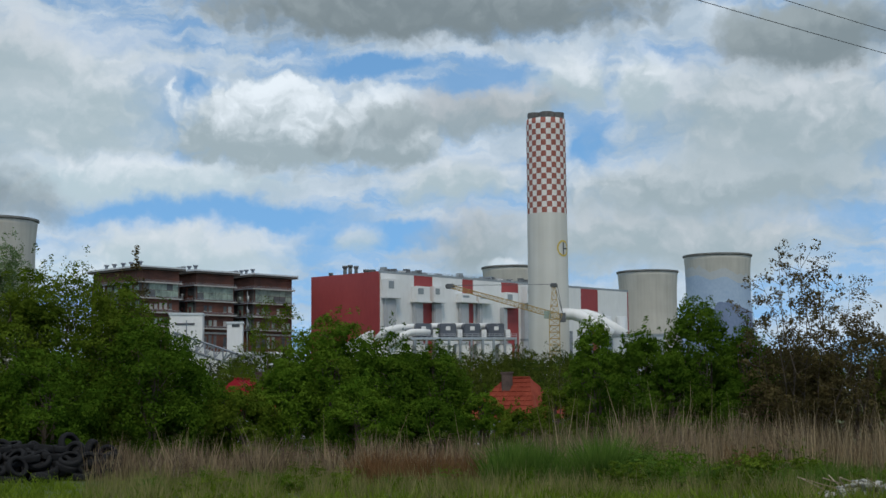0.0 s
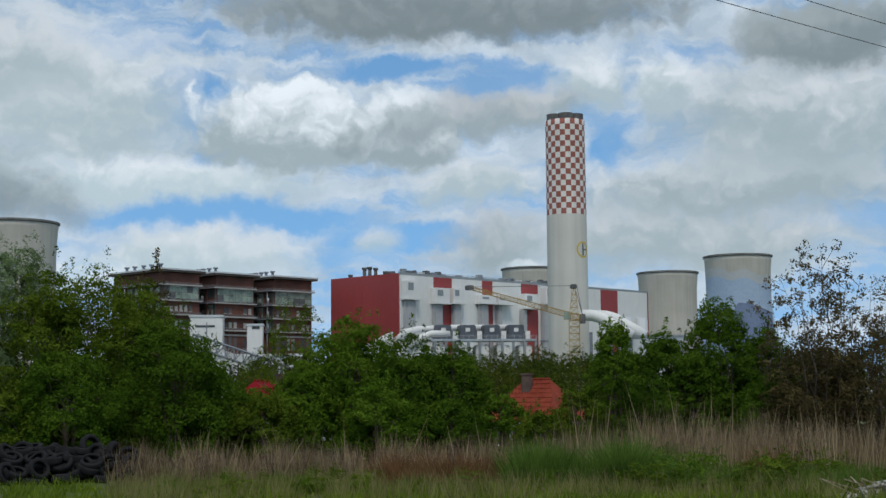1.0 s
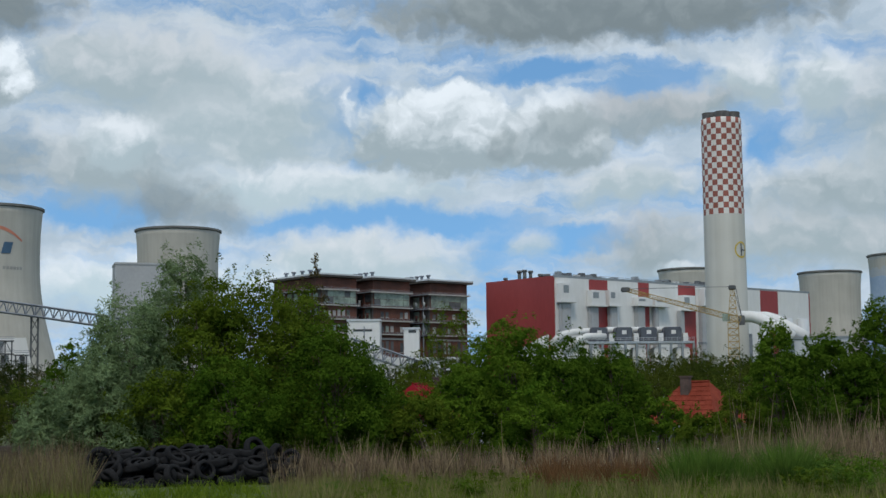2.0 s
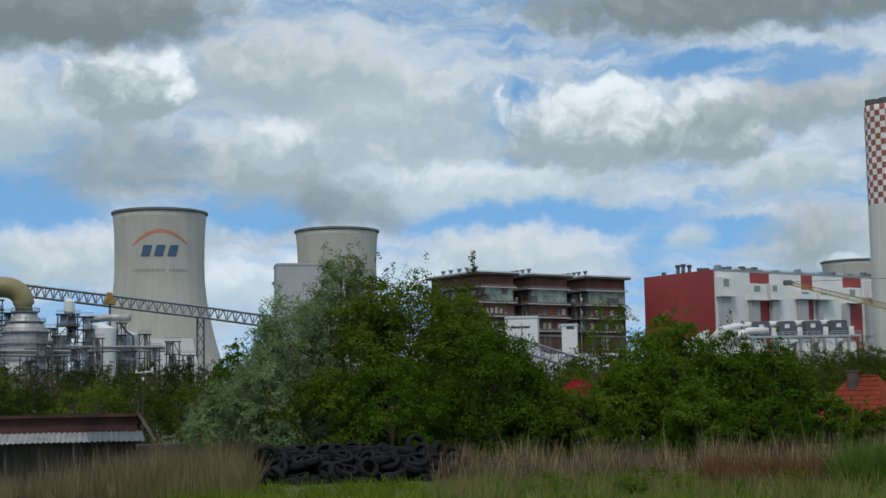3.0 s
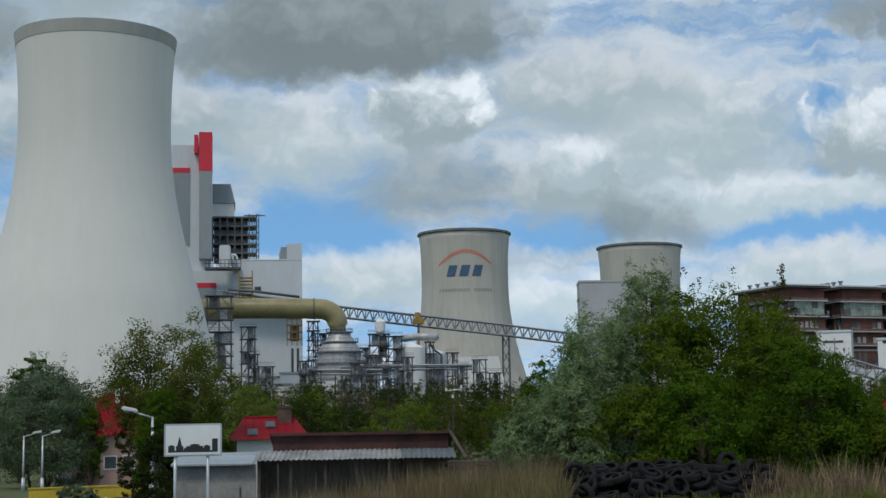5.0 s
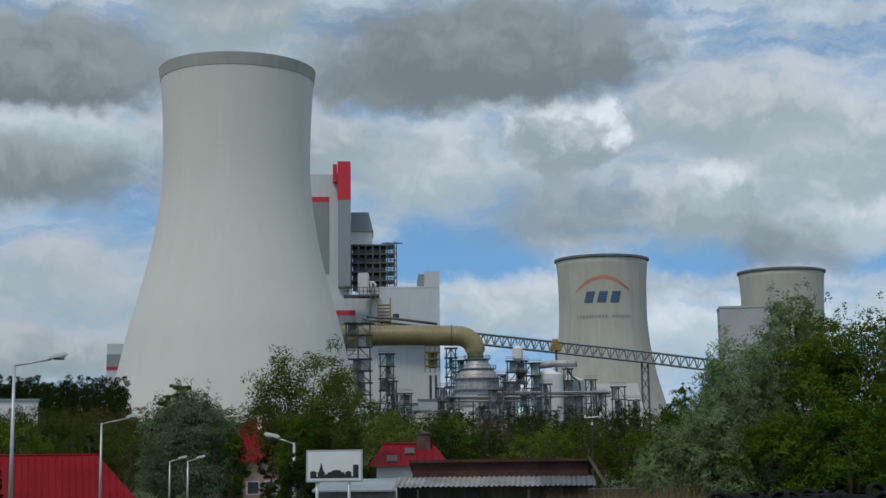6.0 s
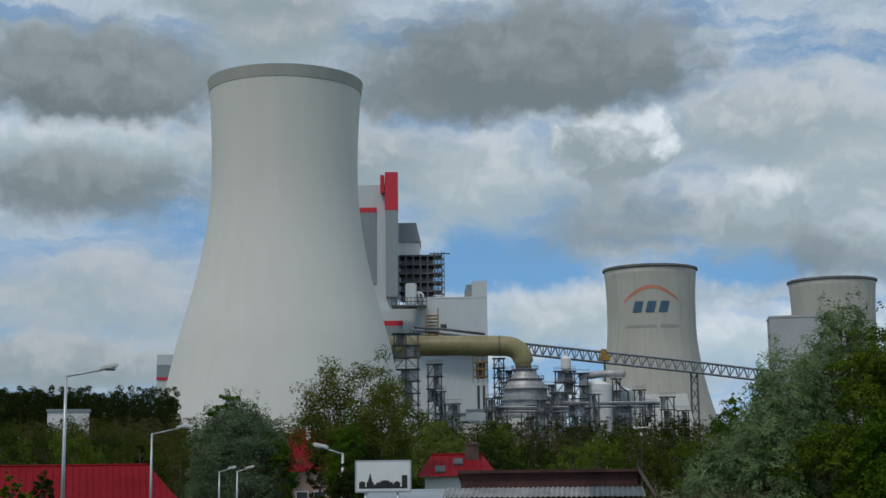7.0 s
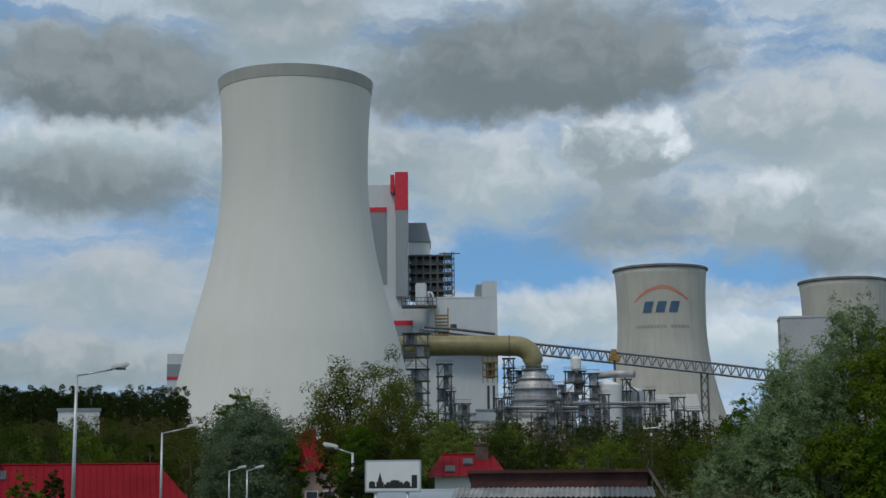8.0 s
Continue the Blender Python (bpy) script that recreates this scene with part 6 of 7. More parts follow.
far_wood(53.5, 43.9, 350, 2.95, "dark pine wood on the far rise", 81, LEAF_DARK, 0.55, 0.30, 0, True)
far_wood(53.5, 43.9, 335, 2.5, "dark pine wood on the far rise", 86, LEAF_DARK, 0.8, 0.4, 1, True)
far_wood(53.5, 43.4, 300, 1.75, "budding wood below the pines", 82, LEAF_BARE, 1.1, 0.4, 4)
far_wood(36.0, 20.0, 430, 1.62, "dark scrub before the works", 83, LEAF_DARK, 1.2, 0.35, 4)
far_wood(34.0, 22.0, 400, 1.45, "budding scrub before the works", 87, LEAF_BARE, 1.5, 0.4, 6)
far_wood(20.0, -20.0, 480, 1.45, "dark scrub before the works", 84, LEAF_DARK, 2.0, 0.3, 2)
far_wood(44.0, 36.0, 400, 1.9, "budding wood before the tall tower", 85, LEAF_BARE, 1.2, 0.4, 7)

# ---------------------------------------------------------------- meadow


def blades(rng, az0, az1, d0, d1, count, h0, h1, width, bend=0.25, tall=None):
    """Upright blades over a fan of ground; tall: a function of the bearing that scales their height."""
    az = rng.uniform(min(az0, az1), max(az0, az1), count)
    d = rng.uniform(d0, d1, count)
    patch = np.array([noise.noise(Vector((a * 0.9, dd * 0.5, 3.0))) for a, dd in zip(az, d)])
    keep = rng.random(count) < np.clip(0.62 + 1.5 * patch, 0.12, 1.0)
    az, d, patch = az[keep], d[keep], patch[keep]
    count = len(az)
    h = rng.uniform(h0, h1, count) * (1 + 0.6 * patch) * (0.55 + 0.6 * rng.random(count))
    if tall:
        h *= np.array([tall(a) for a in az])
    out = np.empty((count, 3, 3))
    for i in range(count):
        g = on_ground(float(az[i]), float(d[i]))
        out[i, 0] = out[i, 1] = out[i, 2] = g
    ang = rng.uniform(0, 2 * math.pi, count)
    w = width * rng.uniform(0.6, 1.4, count)
    out[:, 0, 0] -= np.cos(ang) * w
    out[:, 0, 1] -= np.sin(ang) * w
    out[:, 1, 0] += np.cos(ang) * w
    out[:, 1, 1] += np.sin(ang) * w
    out[:, :2, 2] -= 0.03
    tip = rng.normal(size=(count, 2)) * (bend * h)[:, None]
    out[:, 2, 0] += tip[:, 0]
    out[:, 2, 1] += tip[:, 1]
    out[:, 2, 2] += h
    return out.reshape(-1, 3)


def meadow(label, name, mat_, seed, *args, **kw):
    rng = np.random.default_rng(seed)
    single(name, quads_mesh(name, blades(rng, *args, **kw), 3, mat_), None, (0, 0, 0), label, "grass", kind="stuff")


reed_height = lambda a: 0.46 + 0.32 * (1 - smooth(-9.0, -1.0, a))
meadow("tall dry reeds along the thicket", "dry_reeds", REED, 91, 14.0, -20.0, 40.0, 46.5, 15000, 1.0, 2.3, 0.013, bend=0.22, tall=reed_height)
meadow("old brown reeds along the thicket", "dry_reeds", REED_DARK, 112, 14.0, -20.0, 39.5, 46.5, 17000, 0.9, 2.0, 0.014, bend=0.24, tall=reed_height)
meadow("dry reeds thick at the far right of the meadow", "dry_reeds", REED, 92, -2.5, -20.0, 37.0, 44.0, 8000, 1.0, 2.0, 0.014, bend=0.16, tall=reed_height)
meadow("tall pale dead stalks standing in the reeds", "dry_stalks", REED, 110, -4.0, -20.0, 37.5, 44.0, 600, 1.3, 2.3, 0.020, bend=0.16)
meadow("pale dead stalks leaning by the thicket", "dry_stalks", REED, 111, 13.0, -4.0, 39.5, 44.0, 500, 0.8, 1.5, 0.022, bend=0.3)
meadow("tan grass before the shed and the tyres", "tan_grass", GRASS_TAN, 93, 37.0, 21.0, 34.0, 45.0, 20000, 0.55, 1.15, 0.012, bend=0.25)
meadow("old brown grass before the shed", "tan_grass", REED_DARK, 113, 37.0, 21.0, 35.0, 46.0, 18000, 0.6, 1.3, 0.012, bend=0.3)
meadow("thin dry stalks before the shed", "dry_stalks", REED, 94, 36.0, 21.5, 35.0, 46.0, 4500, 0.7, 1.35, 0.010, bend=0.12)
meadow("short green meadow grass", "green_grass", GRASS, 95, 37.0, -20.0, 24.0, 39.5, 62000, 0.08, 0.34, 0.016, bend=0.6)
meadow("tan grass mixed into the meadow", "tan_grass", GRASS_TAN, 96, 14.0, -20.0, 28.0, 41.0, 24000, 0.25, 0.6, 0.011, bend=0.3)
meadow("lush green tufts in the meadow", "green_tufts", LUSH, 97, -1.8, -7.8, 34.0, 37.0, 15000, 0.55, 1.15, 0.016, bend=0.42)
meadow("lush green tufts in the meadow", "green_tufts", LUSH, 98, -8.0, -20.0, 32.5, 36.5, 9000, 0.3, 0.65, 0.014, bend=0.5)
meadow("rusty dead weeds in the meadow", "dead_weeds", RUST_WEED, 99, 3.4, -1.8, 35.5, 39.5, 9000, 0.3, 0.95, 0.010, bend=0.55)
meadow("rusty dead weeds in the meadow", "dead_weeds", RUST_WEED, 100, -11.3, -12.7, 35.0, 36.5, 1500, 0.4, 1.0, 0.012, bend=0.35)
meadow("grass by the road", "green_grass", GRASS, 101, 53.0, 34.0, 44.0, 70.0, 16000, 0.15, 0.4, 0.02, bend=0.4)

# leafy weeds, most of them low, strewn over the meadow
rnd = random.Random(17)
WEED_MESHES = []
for k in range(8):
    rng = np.random.default_rng(300 + k)
    blobs = [(rng.normal() * 0.28, rng.normal() * 0.28, 0.30 + 0.45 * rng.random(), 0.30, 0.30, 0.35) for _ in range(6)]
    WEED_MESHES.append(quads_mesh("weed", leaf_cloud(rng, blobs, 700, 0.06 if k % 2 else 0.042, 0.15, 26, shoots=0.8, slim=0.32), 4, (LEAF_FRESH, GRASS, LUSH, LEAF_OLIVE)[k % 4]))
for k in range(120):
    az = rnd.uniform(-19.5, 12.5) if k < 104 else rnd.uniform(22.0, 33.0)
    d = rnd.uniform(31.0, 38.5)
    h = rnd.uniform(0.15, 0.60) * (1.35 if az < -7 else 0.8)
    t = thing("weed", on_ground(az, d), "leafy green weed clump in the meadow", "weed", "weeds in the meadow", rnd.uniform(0, 360))
    t.scale = (h * 1.5, h * 1.5, h)
    part("crown", WEED_MESHES[rnd.randrange(8)], None, t)

# dead forked weeds that stand in the reeds
for k in range(26):
    az, d = rnd.uniform(-19.0, -1.0) if k < 20 else rnd.uniform(-1.0, 12.0), rnd.uniform(37.0, 41.0)
    h = rnd.uniform(1.1, 1.9) * (1.0 if az < -5 else 0.7)
    wood, crown = open_meshes(400 + k, h * 0.42, h, REED_DARK, stems=2 + k % 2, forks=7, tufts=2, tuft=0.05, per=10, size=0.02, trunk=0.013, low=0.35, lean=rnd.uniform(-0.25, 0.25))
    wood.materials[0] = STALK
    t = thing("dead_weed", on_ground(az, d), "tall dead forked weed with dry seed heads", "weed", "dead weeds in the reeds", turn=rnd.uniform(0, 360))
    part("stem", wood, None, t)
    part("crown", crown, None, t)

# ---------------------------------------------------------------- heap of tyres


def tyre_mesh(radius=0.31, tube_r=0.095, seg=24):
    """A bare tyre: tread, shoulders, side walls and the open inside."""
    prof = [(radius - 0.125, -0.072), (radius - 0.09, -0.092), (radius - 0.04, -0.097), (radius - 0.010, -0.080), (radius, -0.045), (radius, 0.045), (radius - 0.010, 0.080),
            (radius - 0.04, 0.097), (radius - 0.09, 0.092), (radius - 0.125, 0.072), (radius - 0.11, 0.055), (radius - 0.035, 0.07), (radius - 0.022, 0.0), (radius - 0.035, -0.07), (radius - 0.11, -0.055), (radius - 0.125, -0.072)]
    return finish(lathe(prof, seg), "tyre", TYRE, True)


TYRES = [tyre_mesh(), tyre_mesh(0.34), tyre_mesh(0.28)]
rnd = random.Random(8)
heap = []
for layer, n, half_l, half_w in ((0, 78, 3.1, 1.4), (1, 70, 3.0, 1.15), (2, 60, 2.9, 0.95), (3, 40, 2.6, 0.75), (4, 12, 2.0, 0.4)):
    for k in range(n):
        u = (k + rnd.uniform(0.15, 0.85)) / n * 2 - 1
        heap.append((u * half_l, rnd.uniform(-half_w, half_w), layer, rnd.random()))
mid = on_ground(17.1, 41.6)
for u, v, layer, q in heap:
    p = mid + Vector((math.cos(radians(17.1)), math.sin(radians(17.1)), 0)) * u + Vector((-math.sin(radians(17.1)), math.cos(radians(17.1)), 0)) * v
    steep = q < 0.24
    tilt = rnd.uniform(45, 80) if steep else rnd.uniform(0, 30)
    z = ground_z(p.x, p.y) + 0.09 + (0.20 - 0.03 * abs(u) / 3.0) * layer + rnd.uniform(-0.06, 0.06) + (0.16 if steep else 0.0)
    m = pose(p.x, p.y, z, 0, 0, rnd.uniform(-70, 70) + 17) @ pose(0, 0, 0, tilt if rnd.random() < 0.8 else -tilt) @ pose(0, 0, 0, 0, 0, rnd.uniform(0, 360))
    ob = new("tyre", TYRES[rnd.choice((0, 0, 1, 2))])
    ob.matrix_world = m
    tagged(ob, "worn black rubber tyre lying in a heap" if layer == 0 else "worn black rubber tyre piled on others", "tyre", "tyres in the heap")

# ---------------------------------------------------------------- shed with a patched roof
SHED_TURN = 29.0
sp = at(29.4, 50)
SG = -1.9
shed = thing("shed", (sp.x, sp.y, SG), "long low wooden shed with patched corrugated roof sheets", "shed", turn=SHED_TURN)
ze, zr = up(-1.45, 50) - SG, up(-0.38, 51.5) - SG


def sheet(x0, x1, y0, z0, y1, z1, pitch=0.177, depth=0.025):
    """A corrugated sheet that slopes from an eave (y0, z0) to (y1, z1)."""
    bm = bmesh.new()
    n = max(6, int((x1 - x0) / pitch * 6))
    lo, hi = [], []
    for i in range(n + 1):
        x = x0 + (x1 - x0) * i / n
        w = depth * math.sin(2 * math.pi * x / pitch)
        lo.append(bm.verts.new((x, y0, z0 + w)))
        hi.append(bm.verts.new((x, y1, z1 + w)))
    for i in range(n):
        bm.faces.new((lo[i], lo[i + 1], hi[i + 1], hi[i]))
    bmesh.ops.solidify(bm, geom=bm.faces[:], thickness=0.012)
    return bm


# near-black boards stand in for the shaded inside of the open shed
part("wall", box(-3.4, 3.45, 0.9, 1.02, 0, ze + 0.1), GREY_BOARD, shed, "weathered board wall coloured dark for eaves shade")
for x in (-3.3, -2.2, -1.0, 0.1, 1.3, 2.4, 3.35):
    part("post", box(x - 0.05, x + 0.05, 0.30, 0.40, 0, ze - 0.0), GREY_BOARD, shed)
x = -3.45
random.seed(21)
k = 0
while x < 3.5:
    w = random.choice((0.92, 1.1))
    x1 = min(3.55, x + w)
    if k < 5 or random.random() < 0.3:
        part("roof_sheet", sheet(x, x1 + 0.05, 0.0 + random.uniform(-0.05, 0.05), ze + 0.01 * (k % 2), 1.75, zr - 0.62 + 0.01 * (k % 2)), FIBRE, shed, "pale corrugated fibre-cement sheet")
    else:
        part("roof_sheet", sheet(x, x1 + 0.05, 0.0, ze + 0.01 * (k % 2), 1.75, zr - 0.62 + 0.01 * (k % 2), 0.177, 0.02), BLUE_SHEET, shed, "grey corrugated sheet")
    x, k = x1, k + 1
part("upper_wall", box(-2.9, 3.4, 1.7, 1.8, zr - 0.75, zr - 0.1), RUST_ROOF, shed, "rust-brown board strip under the ridge")
bm = box(-3.0, 3.6, 1.5, 3.6, zr - 0.1, zr)
for v in bm.verts:
    if v.co.y > 3:
        v.co.z -= 0.5
part("ridge_roof", bm, RUST_ROOF, shed, "rust-brown felt roof")
part("end_board", tube((3.45, 1.6, zr), (3.95, 0.1, ze - 0.05), 0.07, seg=4), GREY_BOARD, shed)
part("end_board", tube((3.4, 1.75, zr - 0.05), (3.5, 1.75, zr + 0.35), 0.04, seg=4), GREY_BOARD, shed)
bm = box(-6.3, -3.5, 0.0, 3.0, ze - 0.02, ze + 0.04)
for v in bm.verts:
    v.co.z += 0.11 * v.co.y - 0.12
lean = part("lean_to_roof", bm, BLUE_SHEET, shed, "blue-grey flat sheet roof")
part("lean_to_wall", box(-6.2, -3.4, 0.35, 0.47, 0, ze - 0.12), CEMENT_WALL, shed, "stained cement wall")
lumber = thing("board_stack", (*on_ground(24.6, 49.0).xy, on_ground(24.6, 49.0).z), "low stack of grey boards beside the shed", "boards", turn=25)
for k in range(7):
    part("board", box(-0.9 + 0.08 * (k % 3), 1.1 + 0.1 * (k % 2), -0.5 + 0.02 * k, 0.4, 0.0 + 0.17 * k, 0.15 + 0.17 * k), GREY_BOARD, lumber)
fence = thing("wire_fence", on_ground(28.0, 45.0), "old wooden fence posts with rails before the shed", "fence", turn=28)
for k in range(9):
    x = -4.6 + 1.15 * k
    h = 0.85 + 0.35 * ((k * 5) % 3)
    part("post", tube((x, 0.02 * (k % 3), -0.3), (x + 0.03 * ((k % 3) - 1), 0, h), 0.035, 0.03, seg=6), GREY_BOARD, fence)
part("rail", tube((-4.7, -0.05, 0.40), (3.0, -0.05, 0.72), 0.02, seg=5), GREY_BOARD, fence)
part("rail", tube((-4.4, -0.05, 0.20), (-1.9, -0.05, 0.30), 0.03, seg=5), LAMP_HEAD, fence)

# ---------------------------------------------------------------- houses


def house(place, turn, length, depth, wall_h, roof_h, roof_mat, wall_mat, label, hip=0.0, ridge_chimney=None, skylights=(), roof_label="", windows=3):
    """A house with its long side to local x, centred; hip: how far the ridge ends draw in."""
    h = thing("house", place, label, "house", "village houses", turn)
    part("wall", box(-length / 2, length / 2, -depth / 2, depth / 2, 0, wall_h), wall_mat, h)
    bm = bmesh.new()
    e = 0.45
    base = [bm.verts.new(v) for v in ((-length / 2 - e, -depth / 2 - e, wall_h - 0.1), (length / 2 + e, -depth / 2 - e, wall_h - 0.1), (length / 2 + e, depth / 2 + e, wall_h - 0.1), (-length / 2 - e, depth / 2 + e, wall_h - 0.1))]
    r0, r1 = bm.verts.new((-length / 2 - e + hip, 0, wall_h + roof_h)), bm.verts.new((length / 2 + e - hip, 0, wall_h + roof_h))
    bm.faces.new((base[0], base[1], r1, r0)), bm.faces.new((base[2], base[3], r0, r1))
    bm.faces.new((base[1], base[2], r1)), bm.faces.new((base[3], base[0], r0)), bm.faces.new(base)
    roof = part("roof", bm, roof_mat, h, roof_label)
    n = int(length / 0.45)
    slope = math.atan2(roof_h + 0.1, depth / 2 + e)
    bm = bmesh.new()
    for k in range(1, n):
        x = -length / 2 + length * k / n
        f = 1.0
        if hip > 0:
            f = min(1.0, (length / 2 + e - abs(x)) / hip)
        y1 = -depth / 2 - e + (depth / 2 + e) * f
        z1 = wall_h - 0.1 + (roof_h + 0.1) * f
        tube((x, -depth / 2 - e, wall_h - 0.07), (x, y1, z1 + 0.03), 0.025, seg=4, bm=bm, caps=False)
    if roof_mat is ROOF_TILE:
        for k in range(1, 9):
            f = k / 9
            y, zz = -(depth / 2 + e) * (1 - f), wall_h - 0.1 + (roof_h + 0.1) * f
            x = length / 2 + e - hip * f
            tube((-x, y, zz + 0.02), (x, y, zz + 0.02), 0.035, seg=4, bm=bm, caps=False)
    part("seams", bm, roof_mat, roof)
    part("ridge_cap", tube((-length / 2 - e + hip, 0, wall_h + roof_h + 0.02), (length / 2 + e - hip, 0, wall_h + roof_h + 0.02), 0.09, seg=6), roof_mat, roof)
    if ridge_chimney:
        x, w, hh, m_ = ridge_chimney
        c = part("chimney", box(x - w / 2, x + w / 2, -0.9, -0.9 + w * 0.7, wall_h + roof_h * 0.4, wall_h + roof_h + hh), m_, h)
        part("cap", box(x - w / 2 - 0.06, x + w / 2 + 0.06, -0.96, -0.84 + w * 0.7, wall_h + roof_h + hh, wall_h + roof_h + hh + 0.1), m_, c)
    for x, f in skylights:
        y = -(depth / 2 + e) * (1 - f)
        zz = wall_h - 0.1 + (roof_h + 0.1) * f
        bm = box(-0.27, 0.27, -0.5, 0.5, 0, 0.1)
        bmesh.ops.rotate(bm, verts=bm.verts, matrix=Matrix.Rotation(slope, 3, "X"))
        bmesh.ops.translate(bm, verts=bm.verts, vec=(x, y, zz))
        sk = part("skylight", bm, STEEL_DARK, roof, "metal-framed roof window")
        bm = box(-0.22, 0.22, -0.45, 0.45, 0.1, 0.115)
        bmesh.ops.rotate(bm, verts=bm.verts, matrix=Matrix.Rotation(slope, 3, "X"))
        bmesh.ops.translate(bm, verts=bm.verts, vec=(x, y, zz))
        part("pane", bm, WINDOW, sk)
    for k in range(windows):
        x = -length / 2 + length * (k + 0.5) / windows
        w = part("window", box(x - 0.6, x + 0.6, -depth / 2 - 0.06, -depth / 2 + 0.02, wall_h * 0.5, wall_h * 0.5 + 1.2), WHITE_WALL, h)
        part("pane", box(x - 0.5, x + 0.5, -depth / 2 - 0.075, -depth / 2 - 0.065, wall_h * 0.5 + 0.1, wall_h * 0.5 + 1.1), WINDOW, w)
    return h


g = on_ground(49.0, 105)
zr_ = up(-0.02, 105)
house((g.x, g.y, zr_ - 7.0), 48.0, 20.0, 9.0, 3.4, 3.6, ROOF_RED, WHITE_WALL, "large house with a bright red metal hip roof", 3.0, (-4.2, 1.2, 0.35, ROOF_RED), ((-3.2, 0.80),), "bright red seamed metal roof")
g = at(32.75, 82)
zr_ = up(0.36, 82)
house((g.x, g.y, zr_ - 4.6), 33.5, 3.6, 6.0, 3.35, 1.08, ROOF_RED, WHITE_WALL, "white house with a red metal roof and roof windows", 0.8, (0.85, 0.75, 0.55, CHIM_BRICK), ((-0.95, 0.28), (0.05, 0.62)), "bright red seamed metal roof", 0)
g = at(38.8, 130)
zr_ = up(1.25, 130)
house((g.x, g.y, zr_ - 9.5), 60, 5.0, 7.0, 6.0, 3.5, ROOF_RED, PINK_WALL, "pink village house with a steep red roof", 2.0, (0, 0.35, 0.4, WHITE_WALL), (), "bright red seamed metal roof")
g = at(-2.95, 95)
zr_ = up(0.68, 95)
house((g.x, g.y, zr_ - 6.2), -33, 4.8, 4.8, 3.4, 2.6, ROOF_TILE, WHITE_WALL, "small house with an orange-red tiled hip roof", 1.9, (-0.4, 0.6, 0.3, CHIM_BRICK), (), "orange-red tiled hip roof")
g = at(7.75, 100)
zr_ = up(0.72, 100)
house((g.x, g.y, zr_ - 6.0), 70, 6.0, 5.6, 3.4, 2.4, ROOF_RED, WHITE_WALL, "house with a red roof hidden in the trees", 1.2, (0.6, 0.8, 0.4, CHIM_BRICK), (), "red seamed metal roof")

# ---------------------------------------------------------------- road, lamps and signs
road_pts = [(46.0, 38), (43.0, 52), (40.6, 68), (39.4, 90), (39.0, 120), (40.0, 170)]
left, right_, mid_ = [], [], []
for i, (a, d) in enumerate(road_pts):
    p = on_ground(a, d)
    q = on_ground(*road_pts[min(i + 1, len(road_pts) - 1)]) - on_ground(*road_pts[max(i - 1, 0)])
    n = Vector((-q.y, q.x, 0)).normalized()
    left.append(p + n * 3.0), right_.append(p - n * 3.0), mid_.append(p)


def ribbon(a, b, lift, thick):
    bm = bmesh.new()
    ra = [bm.verts.new((p.x, p.y, ground_z(p.x, p.y) + lift)) for p in a]
    rb = [bm.verts.new((p.x, p.y, ground_z(p.x, p.y) + lift)) for p in b]
    for i in range(len(a) - 1):
        bm.faces.new((ra[i], ra[i + 1], rb[i + 1], rb[i]))
    bmesh.ops.solidify(bm, geom=bm.faces[:], thickness=thick)
    return bm


def finer(pts, n=8):
    return [pts[i].lerp(pts[i + 1], k / n) for i in range(len(pts) - 1) for k in range(n)] + [pts[-1]]


left, right_, mid_ = finer(left), finer(right_), finer(mid_)
single("road", ribbon(left, right_, 0.10, 0.3), ASPHALT, (0, 0, 0), "narrow asphalt village road", "road", kind="structure")
for pts, s in ((left, 1), (right_, -1)):
    outer = [p + (p - m).normalized() * 0.18 for p, m in zip(pts, mid_)]
    single("kerb", ribbon(pts, outer, 0.22, 0.4), KERB, (0, 0, 0), "pale concrete kerb along the road", "kerb", kind="structure")
YELLOW_WALL = mat("yellow_painted_barrier", (0.52, 0.36, 0.03), (0.66, 0.50, 0.06), 0.6, 0.6, 6.0, 0.1)
for az, d, w in ((40.35, 86, 2.4), (38.75, 92, 1.8)):
    g = on_ground(az, d)
    b = thing("barrier", g, "low yellow painted barrier wall by the road", "barrier", "yellow barriers", turn=az + 8)
    part("panel", box(-w, w, -0.1, 0.1, -0.4, 0.75, bevel=0.03), YELLOW_WALL, b)
    part("coping", box(-w - 0.05, w + 0.05, -0.14, 0.14, 0.75, 0.83), YELLOW_WALL, b)


def street_lamp(az, d, el_pole, arm, rise, label):
    """arm: sideways reach in metres, to the viewer's right where positive."""
    g = on_ground(az, d)
    h = up(el_pole, d) - g.z
    t = thing("street_lamp", g, label, "street lamp", "street lamps", turn=az)
    part("pole", tube((0, 0, -0.3), (0, 0, h), 0.10, 0.055, seg=12), GALV, t, smooth_shade=True)
    part("base", tube((0, 0, -0.3), (0, 0, 1.2), 0.14, 0.13, seg=12), GALV, t, smooth_shade=True)
    s = 1 if arm > 0 else -1
    part("arm", tube((0, 0, h - 0.05), (arm, 0, h + rise), 0.04, 0.035, seg=8), GALV, t, smooth_shade=True)
    bm = box(arm - s * 0.10 if s > 0 else arm - 0.62, arm + 0.62 if s > 0 else arm + 0.10, -0.14, 0.14, h + rise - 0.05, h + rise + 0.16, bevel=0.06)
    for v in bm.verts:
        v.co.z += abs(v.co.x - arm) * 0.25
    head = part("lamp_head", bm, LAMP_HEAD, t, "pale grey lamp head")
    part("lens", box(min(arm + s * 0.1, arm + s * 0.5), max(arm + s * 0.1, arm + s * 0.5), -0.1, 0.1, h + rise - 0.02, h + rise + 0.05), FLUE, head)
    return t


